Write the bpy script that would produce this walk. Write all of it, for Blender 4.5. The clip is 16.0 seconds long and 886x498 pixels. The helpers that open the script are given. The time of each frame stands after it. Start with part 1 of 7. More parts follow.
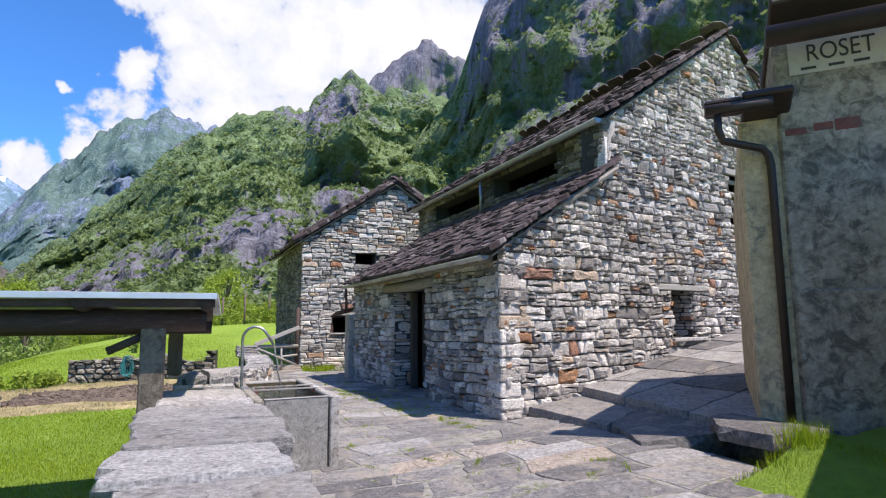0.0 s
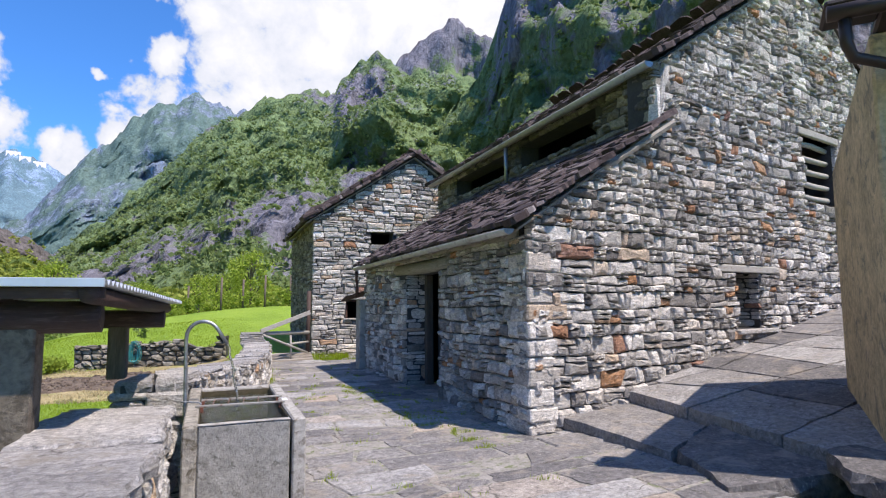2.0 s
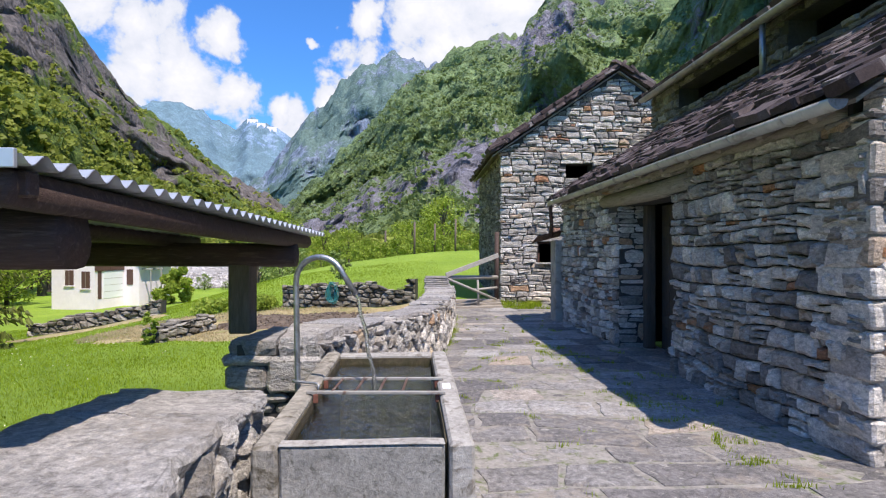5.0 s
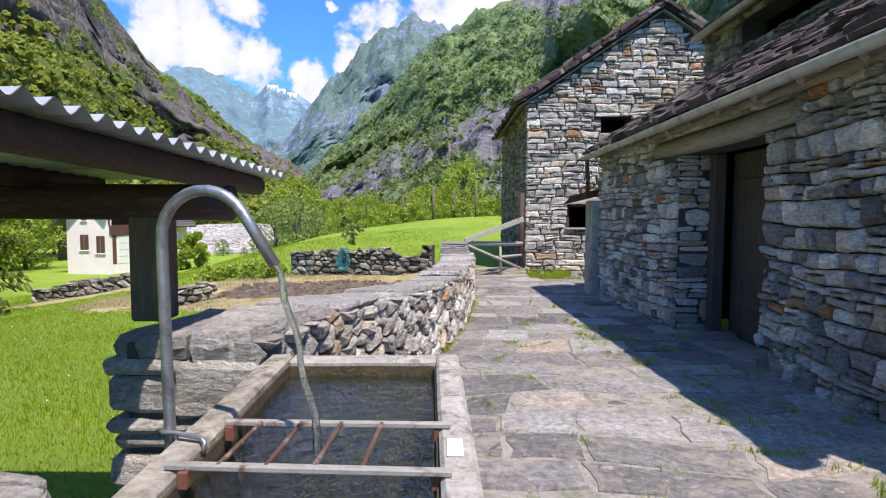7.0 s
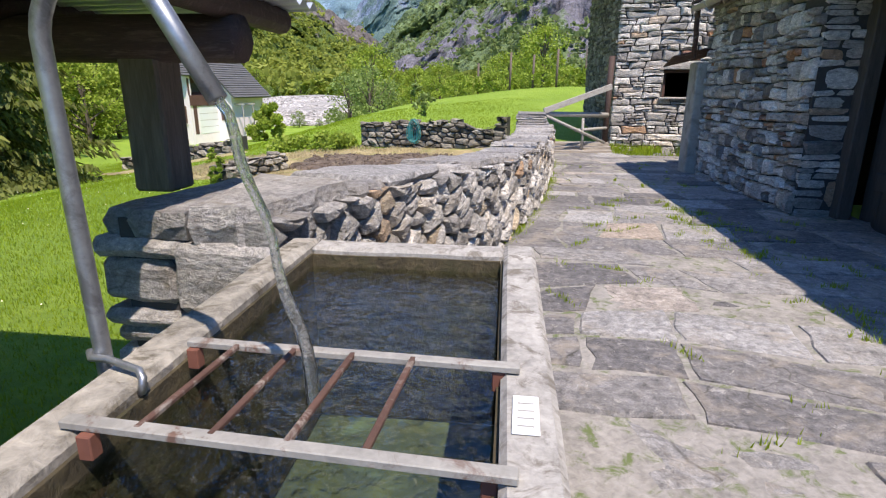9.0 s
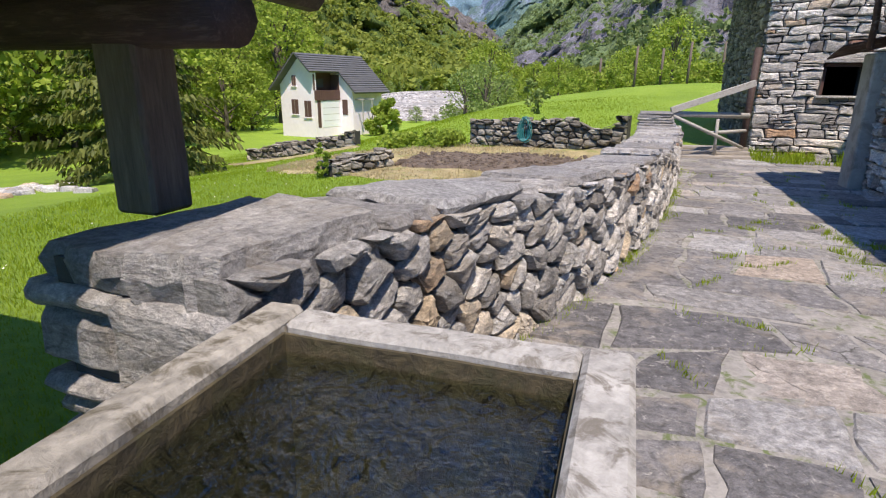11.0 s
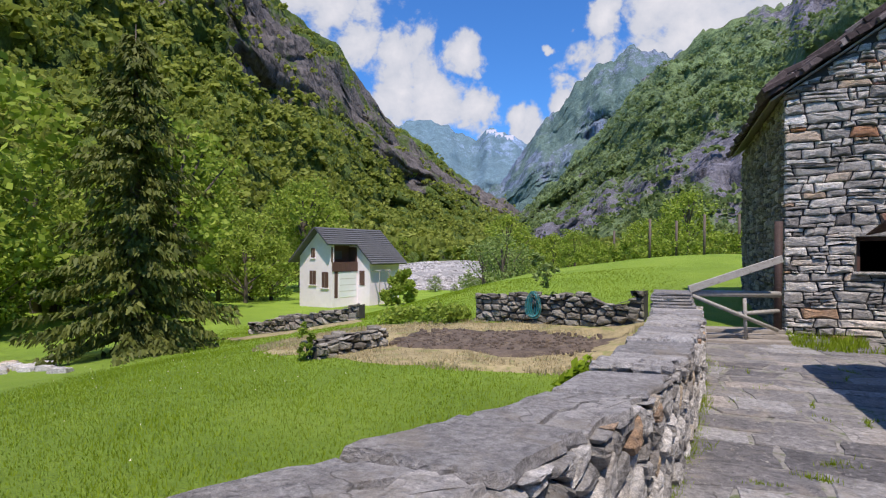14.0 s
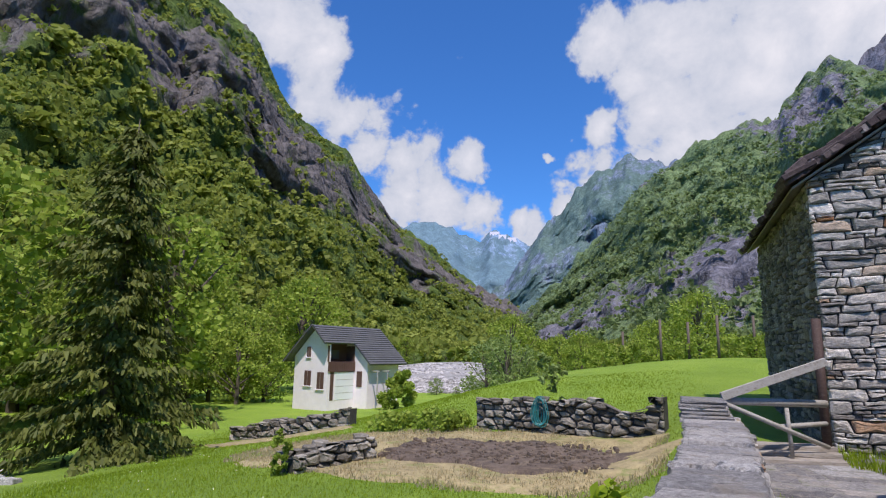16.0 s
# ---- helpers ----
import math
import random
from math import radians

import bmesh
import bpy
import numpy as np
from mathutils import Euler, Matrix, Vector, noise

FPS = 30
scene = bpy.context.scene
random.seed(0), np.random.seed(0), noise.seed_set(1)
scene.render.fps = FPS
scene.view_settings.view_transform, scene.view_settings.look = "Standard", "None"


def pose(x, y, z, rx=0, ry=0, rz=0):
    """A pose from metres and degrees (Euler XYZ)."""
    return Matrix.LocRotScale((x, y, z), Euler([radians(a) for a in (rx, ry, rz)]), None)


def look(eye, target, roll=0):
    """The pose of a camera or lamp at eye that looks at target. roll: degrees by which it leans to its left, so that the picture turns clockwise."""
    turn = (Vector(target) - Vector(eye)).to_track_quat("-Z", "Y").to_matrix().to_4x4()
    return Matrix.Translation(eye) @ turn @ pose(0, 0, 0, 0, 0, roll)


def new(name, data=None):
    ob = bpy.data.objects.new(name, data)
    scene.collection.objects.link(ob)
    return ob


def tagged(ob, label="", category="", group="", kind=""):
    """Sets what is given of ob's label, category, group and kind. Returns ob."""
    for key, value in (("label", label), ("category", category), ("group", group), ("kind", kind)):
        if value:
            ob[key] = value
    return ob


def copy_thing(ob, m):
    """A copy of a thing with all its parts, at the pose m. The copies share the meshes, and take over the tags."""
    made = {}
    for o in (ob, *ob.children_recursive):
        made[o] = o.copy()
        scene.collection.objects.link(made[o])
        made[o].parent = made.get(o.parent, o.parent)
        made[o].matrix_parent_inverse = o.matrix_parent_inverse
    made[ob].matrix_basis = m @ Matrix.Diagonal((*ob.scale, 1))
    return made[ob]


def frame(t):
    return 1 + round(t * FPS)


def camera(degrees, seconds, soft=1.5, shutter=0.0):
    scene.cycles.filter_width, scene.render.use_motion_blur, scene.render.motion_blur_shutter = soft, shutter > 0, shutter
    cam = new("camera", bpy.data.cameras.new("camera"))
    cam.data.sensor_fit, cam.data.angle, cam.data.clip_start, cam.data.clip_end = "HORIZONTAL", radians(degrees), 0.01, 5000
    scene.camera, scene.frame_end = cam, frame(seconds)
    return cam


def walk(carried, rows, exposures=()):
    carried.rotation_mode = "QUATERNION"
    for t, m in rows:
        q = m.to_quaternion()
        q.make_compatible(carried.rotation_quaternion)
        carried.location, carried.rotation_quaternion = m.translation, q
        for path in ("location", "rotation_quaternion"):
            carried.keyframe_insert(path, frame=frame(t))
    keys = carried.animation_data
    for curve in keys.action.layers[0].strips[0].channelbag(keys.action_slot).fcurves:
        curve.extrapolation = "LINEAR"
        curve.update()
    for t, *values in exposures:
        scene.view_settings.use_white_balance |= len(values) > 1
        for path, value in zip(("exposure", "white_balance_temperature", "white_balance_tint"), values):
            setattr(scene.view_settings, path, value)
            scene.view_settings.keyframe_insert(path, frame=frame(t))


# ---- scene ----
cam = camera(77.0, 16.0, 1.2)
PATH = [
    (0, (0.234, 0.254, 1.474), (1.042, 2.067, 1.723), -0.4),
    (0.5, (0.471, 0.625, 1.502), (1.281, 2.439, 1.724), -0.4),
    (1, (0.749, 0.946, 1.522), (1.558, 2.764, 1.718), -0.5),
    (1.5, (0.939, 1.316, 1.509), (1.704, 3.154, 1.7), -0.4),
    (2, (1.066, 1.702, 1.565), (1.785, 3.559, 1.75), -0.3),
    (2.5, (1.231, 2.051, 1.535), (1.897, 3.931, 1.687), -0.4),
    (3, (1.286, 2.392, 1.477), (1.83, 4.315, 1.567), -0.3),
    (3.5, (1.293, 2.803, 1.498), (1.664, 4.768, 1.543), -0.1),
    (4, (1.384, 3.156, 1.496), (1.616, 5.143, 1.521), -0.2),
    (4.5, (1.457, 3.498, 1.508), (1.588, 5.494, 1.519), -0.4),
    (4.7, (1.458, 3.664, 1.486), (1.554, 5.662, 1.489), -0.3),
    (6.8, (1.517, 5.367, 1.357), (1.52, 7.366, 1.283), 0.3),
    (7, (1.542, 5.45, 1.334), (1.533, 7.447, 1.211), 0.2),
    (7.5, (1.606, 5.644, 1.29), (1.526, 7.627, 1.045), -0.0),
    (8, (1.578, 5.838, 1.24), (1.418, 7.79, 0.835), 0.1),
    (8.5, (1.54, 5.998, 1.228), (1.337, 7.921, 0.717), 0.2),
    (9, (1.543, 6.118, 1.218), (1.282, 8.02, 0.657), 0.3),
    (9.2, (1.551, 6.168, 1.213), (1.253, 8.061, 0.638), 0.3),
    (11.3, (1.582, 7.05, 1.213), (0.916, 8.85, 0.649), 0.1),
    (11.5, (1.604, 7.162, 1.227), (0.927, 8.965, 0.69), -0.1),
    (12, (1.706, 7.422, 1.281), (0.986, 9.241, 0.866), -0.2),
    (12.5, (1.738, 7.648, 1.295), (0.999, 9.483, 1.003), -0.1),
    (13, (1.702, 7.875, 1.299), (0.955, 9.722, 1.122), 0.4),
    (13.5, (1.698, 8.139, 1.332), (0.95, 9.992, 1.247), 0.2),
    (14, (1.684, 8.418, 1.345), (0.934, 10.272, 1.354), 0.1),
    (14.5, (1.593, 8.723, 1.348), (0.842, 10.573, 1.459), 0.4),
    (15, (1.58, 9.034, 1.333), (0.827, 10.877, 1.53), 0.4),
    (15.5, (1.564, 9.285, 1.324), (0.809, 11.114, 1.614), 0.4),
    (16, (1.43, 9.417, 1.286), (0.678, 11.235, 1.652), 0.8),
]
walk(cam, [(t, look(eye, aim, lean)) for t, eye, aim, lean in PATH], [(0.0, 0.3, 6600, 16), (4.0, 0.22, 6550, 16), (7.5, 0.38, 6700, 15), (9.0, 0.36, 6750, 15), (11.4, 0.16, 6800, 15), (12.1, 0.04, 6800, 15), (13.0, -0.04, 6750, 16), (14.0, -0.15, 6500, 17), (16.0, -0.2, 6300, 18)])

# ---- light ----
SUN_WAY = Vector((-0.28, 0.44, -1.0)).normalized()
sun = new("sun", bpy.data.lights.new("sun", "SUN"))
sun.data.energy, sun.data.angle, sun.data.color = 5.6, radians(0.55), (1.0, 0.93, 0.82)
sun.matrix_world = look((20, -40, 60), Vector((20, -40, 60)) + SUN_WAY)


def node(nt, kind, props=(), **ins):
    """A shader node; ins are its inputs by name (spaces as _), values or sockets."""
    n = nt.nodes.new(kind)
    for k, v in dict(props).items():
        if k == "operation":
            n.operation = v
        elif k == "use_clamp":
            n.use_clamp = v
        elif k == "data_type":
            n.data_type = v
        elif k == "blend_type":
            n.blend_type = v
        elif k == "interpolation_type":
            n.interpolation_type = v
        elif k == "feature":
            n.feature = v
        elif k == "attribute_name":
            n.attribute_name = v
    for k, v in ins.items():
        key = int(k[1:]) if k[0] == "i" and k[1:].isdigit() else k.replace("_", " ")
        if isinstance(v, bpy.types.NodeSocket):
            nt.links.new(v, n.inputs[key])
        else:
            n.inputs[key].default_value = v
    return n


def direction(az, el):
    a, e = radians(az), radians(el)
    return (math.sin(a) * math.cos(e), math.cos(a) * math.cos(e), math.sin(e))


world = bpy.data.worlds.new("sky")
scene.world = world
world.use_nodes = True
wt = world.node_tree
wt.nodes.clear()
sky = node(wt, "ShaderNodeTexSky")
sky.sky_type, sky.sun_disc = "NISHITA", False
sky.sun_elevation, sky.sun_rotation = radians(62.5), radians(147.5)
sky.air_density, sky.dust_density, sky.ozone_density = 1.0, 0.3, 2.5
wco = node(wt, "ShaderNodeTexCoord").outputs["Generated"]
wwarp = node(wt, "ShaderNodeTexNoise", Vector=wco, Scale=7.0, Detail=5.0, Roughness=0.6).outputs["Color"]
wwarp = node(wt, "ShaderNodeVectorMath", dict(operation="SUBTRACT"), i0=wwarp, i1=(0.5, 0.5, 0.5)).outputs[0]
wpos = node(wt, "ShaderNodeVectorMath", dict(operation="MULTIPLY_ADD"), i0=wwarp, i1=(0.16, 0.16, 0.16), i2=wco).outputs[0]
CLOUDS = [(-42.1, 31.4, 4.9), (-36.6, 28.7, 3.8), (-34.5, 23.7, 3.8), (-30.8, 21.7, 4.2), (-27.1, 20.3, 4.2), (-23.4, 16.4, 4.2), (-25.8, 16.3, 3.8), (-18.6, 14.4, 2.8), (-15.0, 12.6, 2.1), (-19.5, 19.3, 2.7), (-11.4, 19.3, 1.2), (-5.7, 30.3, 3.3), (-2.0, 25.7, 3.3),
          (-6.4, 22.3, 2.7), (-7.4, 18.8, 3.3), (-3.6, 16.9, 3.8), (3.6, 28.3, 6.6), (9.5, 28.0, 6.6), (1.5, 21.7, 5.8), (7.7, 24.1, 6.6), (15.3, 28.2, 5.8), (19.0, 29.2, 6.6), (25.2, 28.3, 4.9), (-9.4, 14.6, 2.8), (-12.9, 11.6, 2.8), (19.0, 25.0, 4.2), (-62, 36, 13.5)]
lobes = None
for az, el, r in CLOUDS:
    d = node(wt, "ShaderNodeVectorMath", dict(operation="DISTANCE"), i0=wpos, i1=direction(az, el)).outputs["Value"]
    m = node(wt, "ShaderNodeMapRange", i0=d, i1=0.0, i2=radians(r) * 1.5, i3=1.0, i4=0.0).outputs[0]
    lobes = m if lobes is None else node(wt, "ShaderNodeMath", dict(operation="MAXIMUM"), i0=lobes, i1=m).outputs[0]
wn1 = node(wt, "ShaderNodeTexNoise", Vector=wco, Scale=9.0, Detail=9.0, Roughness=0.62, Distortion=0.25).outputs[0]
wn2 = node(wt, "ShaderNodeTexNoise", Vector=wco, Scale=30.0, Detail=6.0, Roughness=0.6).outputs[0]
wsum = node(wt, "ShaderNodeMath", dict(operation="MULTIPLY_ADD"), i0=wn1, i1=1.55, i2=node(wt, "ShaderNodeMath", dict(operation="MULTIPLY"), i0=lobes, i1=0.95).outputs[0]).outputs[0]
wmask = node(wt, "ShaderNodeMapRange", dict(interpolation_type="SMOOTHSTEP"), i0=wsum, i1=1.06, i2=1.3, i3=0.0, i4=1.0).outputs[0]
wshade = node(wt, "ShaderNodeMapRange", i0=node(wt, "ShaderNodeMath", dict(operation="MULTIPLY_ADD"), i0=wn2, i1=0.35, i2=wsum).outputs[0], i1=1.35, i2=2.15, i3=0.0, i4=1.0).outputs[0]
wcol = node(wt, "ShaderNodeMix", dict(data_type="RGBA"), Factor=wshade, i6=(0.62, 0.68, 0.76, 1), i7=(1.0, 1.0, 1.0, 1)).outputs[2]
SKY_GAIN, CLOUD_GAIN = 0.115, 1.0
skyc = node(wt, "ShaderNodeVectorMath", dict(operation="MULTIPLY"), i0=sky.outputs[0], i1=(SKY_GAIN * 0.5, SKY_GAIN * 1.1, SKY_GAIN * 1.75)).outputs[0]
cldc = node(wt, "ShaderNodeVectorMath", dict(operation="SCALE"), i0=wcol, Scale=CLOUD_GAIN).outputs[0]
wmix = node(wt, "ShaderNodeMix", dict(data_type="RGBA"), Factor=wmask, i6=skyc, i7=cldc).outputs[2]
wbg = node(wt, "ShaderNodeBackground", Color=wmix, Strength=1.0)
node(wt, "ShaderNodeOutputWorld", Surface=wbg.outputs[0])


# ---- materials ----


def material(name):
    m = bpy.data.materials.new(name)
    m.use_nodes = True
    nt = m.node_tree
    bsdf = nt.nodes["Principled BSDF"]
    return m, nt, bsdf


def ramp(nt, fac, stops):
    r = nt.nodes.new("ShaderNodeValToRGB")
    while len(r.color_ramp.elements) < len(stops):
        r.color_ramp.elements.new(0.5)
    for e, (p, c) in zip(r.color_ramp.elements, stops):
        e.position, e.color = p, (*c, 1)
    nt.links.new(fac, r.inputs[0])
    return r.outputs[0]


def math_node(nt, op, a, b=0.0, c=0.0, clamp=False):
    return node(nt, "ShaderNodeMath", dict(operation=op, use_clamp=clamp), i0=a, i1=b, i2=c).outputs[0]


def mix(nt, fac, a, b, how="MIX"):
    return node(nt, "ShaderNodeMix", dict(data_type="RGBA", blend_type=how), Factor=fac, i6=a, i7=b).outputs[2]


def noise_tex(nt, vec, scale, detail=5.0, rough=0.6, dist=0.0):
    return node(nt, "ShaderNodeTexNoise", Vector=vec, Scale=scale, Detail=detail, Roughness=rough, Distortion=dist).outputs[0]


def where(nt):
    return node(nt, "ShaderNodeNewGeometry").outputs["Position"]


def stretch(nt, vec, s):
    return node(nt, "ShaderNodeVectorMath", dict(operation="MULTIPLY"), i0=vec, i1=s).outputs[0]


def piece_random(nt):
    a = node(nt, "ShaderNodeObjectInfo").outputs["Random"]
    b = node(nt, "ShaderNodeNewGeometry").outputs["Random Per Island"]
    return math_node(nt, "FRACT", math_node(nt, "MULTIPLY_ADD", a, 7.13, b))


def bump(nt, bsdf, height, strength, distance):
    b = node(nt, "ShaderNodeBump", Strength=strength, Distance=distance, Height=height)
    nt.links.new(b.outputs[0], bsdf.inputs["Normal"])


def stone_material(name, stops, grain=(1, 1, 1), scale=18.0, spread=0.35, rough=0.85, lichen=0.35, relief=0.02, lichen_col=(0.55, 0.56, 0.53), cracks=0.0):
    """Stone in pieces: each piece its own tone, with grain, streaks and pale lichen."""
    m, nt, bsdf = material(name)
    p = where(nt)
    col = ramp(nt, piece_random(nt), stops)
    g1 = noise_tex(nt, stretch(nt, p, grain), scale, 8, 0.68, 0.3)
    g2 = noise_tex(nt, p, scale * 0.18, 4, 0.6)
    lo, hi = 1 - spread, 1 + spread
    v = node(nt, "ShaderNodeMapRange", i0=g1, i1=0.3, i2=0.7, i3=lo, i4=hi).outputs[0]
    v2 = node(nt, "ShaderNodeMapRange", i0=g2, i1=0.3, i2=0.7, i3=0.8, i4=1.2).outputs[0]
    g3 = noise_tex(nt, p, scale * 5.0, 6, 0.78, 0.2)
    v3 = node(nt, "ShaderNodeMapRange", i0=g3, i1=0.32, i2=0.68, i3=0.68, i4=1.32).outputs[0]
    col = node(nt, "ShaderNodeVectorMath", dict(operation="SCALE"), i0=col, Scale=math_node(nt, "MULTIPLY", math_node(nt, "MULTIPLY", v, v2), v3)).outputs[0]
    sp = noise_tex(nt, p, scale * 0.9, 6, 0.75, 0.8)
    lm = node(nt, "ShaderNodeMapRange", dict(interpolation_type="SMOOTHSTEP"), i0=sp, i1=0.56, i2=0.68, i3=0.0, i4=lichen).outputs[0]
    col = mix(nt, lm, col, (*lichen_col, 1))
    if cracks:
        wv = node(nt, "ShaderNodeVectorMath", dict(operation="MULTIPLY_ADD"), i0=node(nt, "ShaderNodeTexNoise", Vector=p, Scale=3.0, Detail=6.0).outputs["Color"], i1=(0.5, 0.5, 0.2), i2=p).outputs[0]
        ed = node(nt, "ShaderNodeTexVoronoi", dict(feature="DISTANCE_TO_EDGE"), Vector=wv, Scale=1.7).outputs["Distance"]
        ck = node(nt, "ShaderNodeMapRange", i0=ed, i1=0.003, i2=0.016, i3=cracks, i4=0.0).outputs[0]
        gate_n = node(nt, "ShaderNodeMapRange", i0=noise_tex(nt, p, 1.3, 3), i1=0.45, i2=0.6, i3=0.0, i4=1.0).outputs[0]
        col = mix(nt, math_node(nt, "MULTIPLY", ck, gate_n), col, (0.07, 0.065, 0.055, 1))
        bl = node(nt, "ShaderNodeMapRange", dict(interpolation_type="SMOOTHSTEP"), i0=noise_tex(nt, p, 2.6, 7, 0.7, 0.7), i1=0.5, i2=0.66, i3=0.0, i4=0.6).outputs[0]
        col = mix(nt, bl, col, (0.36, 0.31, 0.25, 1))
        dk = node(nt, "ShaderNodeMapRange", dict(interpolation_type="SMOOTHSTEP"), i0=noise_tex(nt, p, 4.3, 8, 0.75, 0.5), i1=0.55, i2=0.68, i3=0.0, i4=0.55).outputs[0]
        col = mix(nt, dk, col, (0.13, 0.125, 0.12, 1))
    nt.links.new(col, bsdf.inputs["Base Color"])
    bsdf.inputs["Roughness"].default_value = rough
    bsdf.inputs["Specular IOR Level"].default_value = 0.3
    bump(nt, bsdf, math_node(nt, "MULTIPLY_ADD", g3, 0.3, math_node(nt, "MULTIPLY_ADD", g2, 0.7, g1)), 0.95, relief)
    return m


def plain_material(name, col, rough=0.7, metal=0.0, scale=12.0, spread=0.3, relief=0.004, grain=(1, 1, 1), second=None, second_amount=0.5):
    m, nt, bsdf = material(name)
    p = stretch(nt, where(nt), grain)
    n1, n2 = noise_tex(nt, p, scale, 7, 0.65, 0.4), noise_tex(nt, p, scale * 0.2, 4, 0.6)
    v = node(nt, "ShaderNodeMapRange", i0=math_node(nt, "MULTIPLY_ADD", n2, 0.8, n1), i1=0.55, i2=1.25, i3=1 - spread, i4=1 + spread).outputs[0]
    c = node(nt, "ShaderNodeVectorMath", dict(operation="SCALE"), i0=col, Scale=v).outputs[0]
    if second:
        f = node(nt, "ShaderNodeMapRange", dict(interpolation_type="SMOOTHSTEP"), i0=noise_tex(nt, p, scale * 0.35, 8, 0.7, 0.6), i1=0.58 - 0.16 * second_amount, i2=0.7 - 0.1 * second_amount, i3=0.0, i4=0.9).outputs[0]
        c = mix(nt, f, c, (*second, 1))
    nt.links.new(c, bsdf.inputs["Base Color"])
    bsdf.inputs["Roughness"].default_value, bsdf.inputs["Metallic"].default_value = rough, metal
    bump(nt, bsdf, n1, 0.7, relief)
    return m


def leaf_material(name, stops, glow=0.35, scale=0.6):
    """Foliage that lets some light through."""
    m, nt, bsdf = material(name)
    n = noise_tex(nt, where(nt), scale, 3, 0.6)
    f = math_node(nt, "MULTIPLY_ADD", piece_random(nt), 0.45, math_node(nt, "MULTIPLY", n, 0.6))
    c = ramp(nt, f, stops)
    nt.links.new(c, bsdf.inputs["Base Color"])
    bsdf.inputs["Roughness"].default_value = 0.6
    bsdf.inputs["Specular IOR Level"].default_value = 0.25
    tr = node(nt, "ShaderNodeBsdfTranslucent", Color=c)
    mx = node(nt, "ShaderNodeMixShader", i0=glow, i1=bsdf.outputs[0], i2=tr.outputs[0])
    nt.links.new(mx.outputs[0], nt.nodes["Material Output"].inputs["Surface"])
    return m


GREY = [(0.0, (0.17, 0.155, 0.145)), (0.22, (0.33, 0.307, 0.285)), (0.55, (0.51, 0.475, 0.44)), (0.89, (0.73, 0.685, 0.635)),
        (0.945, (0.47, 0.36, 0.265)), (0.978, (0.42, 0.21, 0.1)), (1.0, (0.3, 0.17, 0.13))]
M_STONE = stone_material("rubble_stone", GREY, (1, 1, 2.2), 18.0, 0.5, 0.85, 0.4, 0.035)
M_STONE2 = stone_material("wall_stone", [(0.0, (0.28, 0.264, 0.248)), (0.4, (0.46, 0.433, 0.402)), (0.86, (0.66, 0.62, 0.575)), (0.95, (0.58, 0.46, 0.32)), (1.0, (0.45, 0.28, 0.17))], (1, 1, 2.0), 22.0, 0.55, 0.85, 0.4, 0.045, (0.5, 0.49, 0.46), 0.4)
# Dark mossy garden stone, also used to darken house walls lying in shade.
M_STONE3 = stone_material("mossy_and_shade_stone", [(0.0, (0.09, 0.08, 0.065)), (0.5, (0.19, 0.168, 0.135)), (1.0, (0.33, 0.3, 0.25))], (1, 1, 1.5), 14.0, 0.45)
M_CAP = stone_material("gneiss_slab", [(0.0, (0.23, 0.22, 0.216)), (0.5, (0.35, 0.33, 0.316)), (1.0, (0.52, 0.487, 0.455))], (1, 1, 1.8), 26.0, 0.5, 0.8, 0.3, 0.04, (0.42, 0.41, 0.39), 0.75)
M_PAVE = stone_material("paving_stone", [(0.0, (0.12, 0.114, 0.115)), (0.35, (0.18, 0.17, 0.168)), (0.75, (0.24, 0.228, 0.22)), (0.93, (0.33, 0.318, 0.31)), (1.0, (0.33, 0.265, 0.21))], (1, 1, 1), 21.0, 0.55, 0.72, 0.55, 0.02, (0.6, 0.56, 0.5), 0.9)
M_JOINT = plain_material("joint_earth", (0.25, 0.232, 0.21), 0.95, 0, 30, 0.5, 0.01, second=(0.09, 0.12, 0.03), second_amount=0.5)
M_CORE = plain_material("wall_core", (0.05, 0.047, 0.045), 0.95, 0, 20, 0.4, 0.01)
M_SLATE = stone_material("roof_slate", [(0.0, (0.035, 0.024, 0.025)), (0.5, (0.07, 0.05, 0.05)), (0.9, (0.12, 0.092, 0.09)), (1.0, (0.22, 0.19, 0.185))], (1, 1, 1), 14.0, 0.35, 0.85, 0.22, 0.01, (0.33, 0.3, 0.3))
M_CONC = plain_material("weathered_concrete", (0.25, 0.238, 0.215), 0.9, 0, 70, 0.55, 0.006, second=(0.1, 0.095, 0.08), second_amount=0.35)
M_RIM = plain_material("pale_rim_concrete", (0.34, 0.32, 0.29), 0.9, 0, 45, 0.45, 0.006, second=(0.14, 0.12, 0.095), second_amount=0.5)
M_MOSS = plain_material("mossy_concrete", (0.28, 0.255, 0.215), 0.95, 0, 26, 0.7, 0.014, second=(0.075, 0.06, 0.035), second_amount=0.5)
M_CAP2 = stone_material("pale_granite_slab", [(0.0, (0.27, 0.26, 0.255)), (1.0, (0.38, 0.365, 0.35))], (1, 1, 1), 45.0, 0.6, 0.85, 0.5, 0.015, (0.62, 0.6, 0.58))
M_ALGA = plain_material("algae_basin", (0.06, 0.046, 0.022), 0.8, 0, 26, 0.75, 0.015, second=(0.045, 0.04, 0.014), second_amount=0.55)
M_BED = plain_material("algae_bed", (0.07, 0.075, 0.035), 0.8, 0, 9, 0.7, 0.015, second=(0.14, 0.17, 0.1), second_amount=0.5)
M_OLDWOOD = plain_material("weathered_wood", (0.3, 0.265, 0.225), 0.85, 0, 14, 0.35, 0.006, (1.2, 1.2, 14), second=(0.16, 0.13, 0.1), second_amount=0.5)
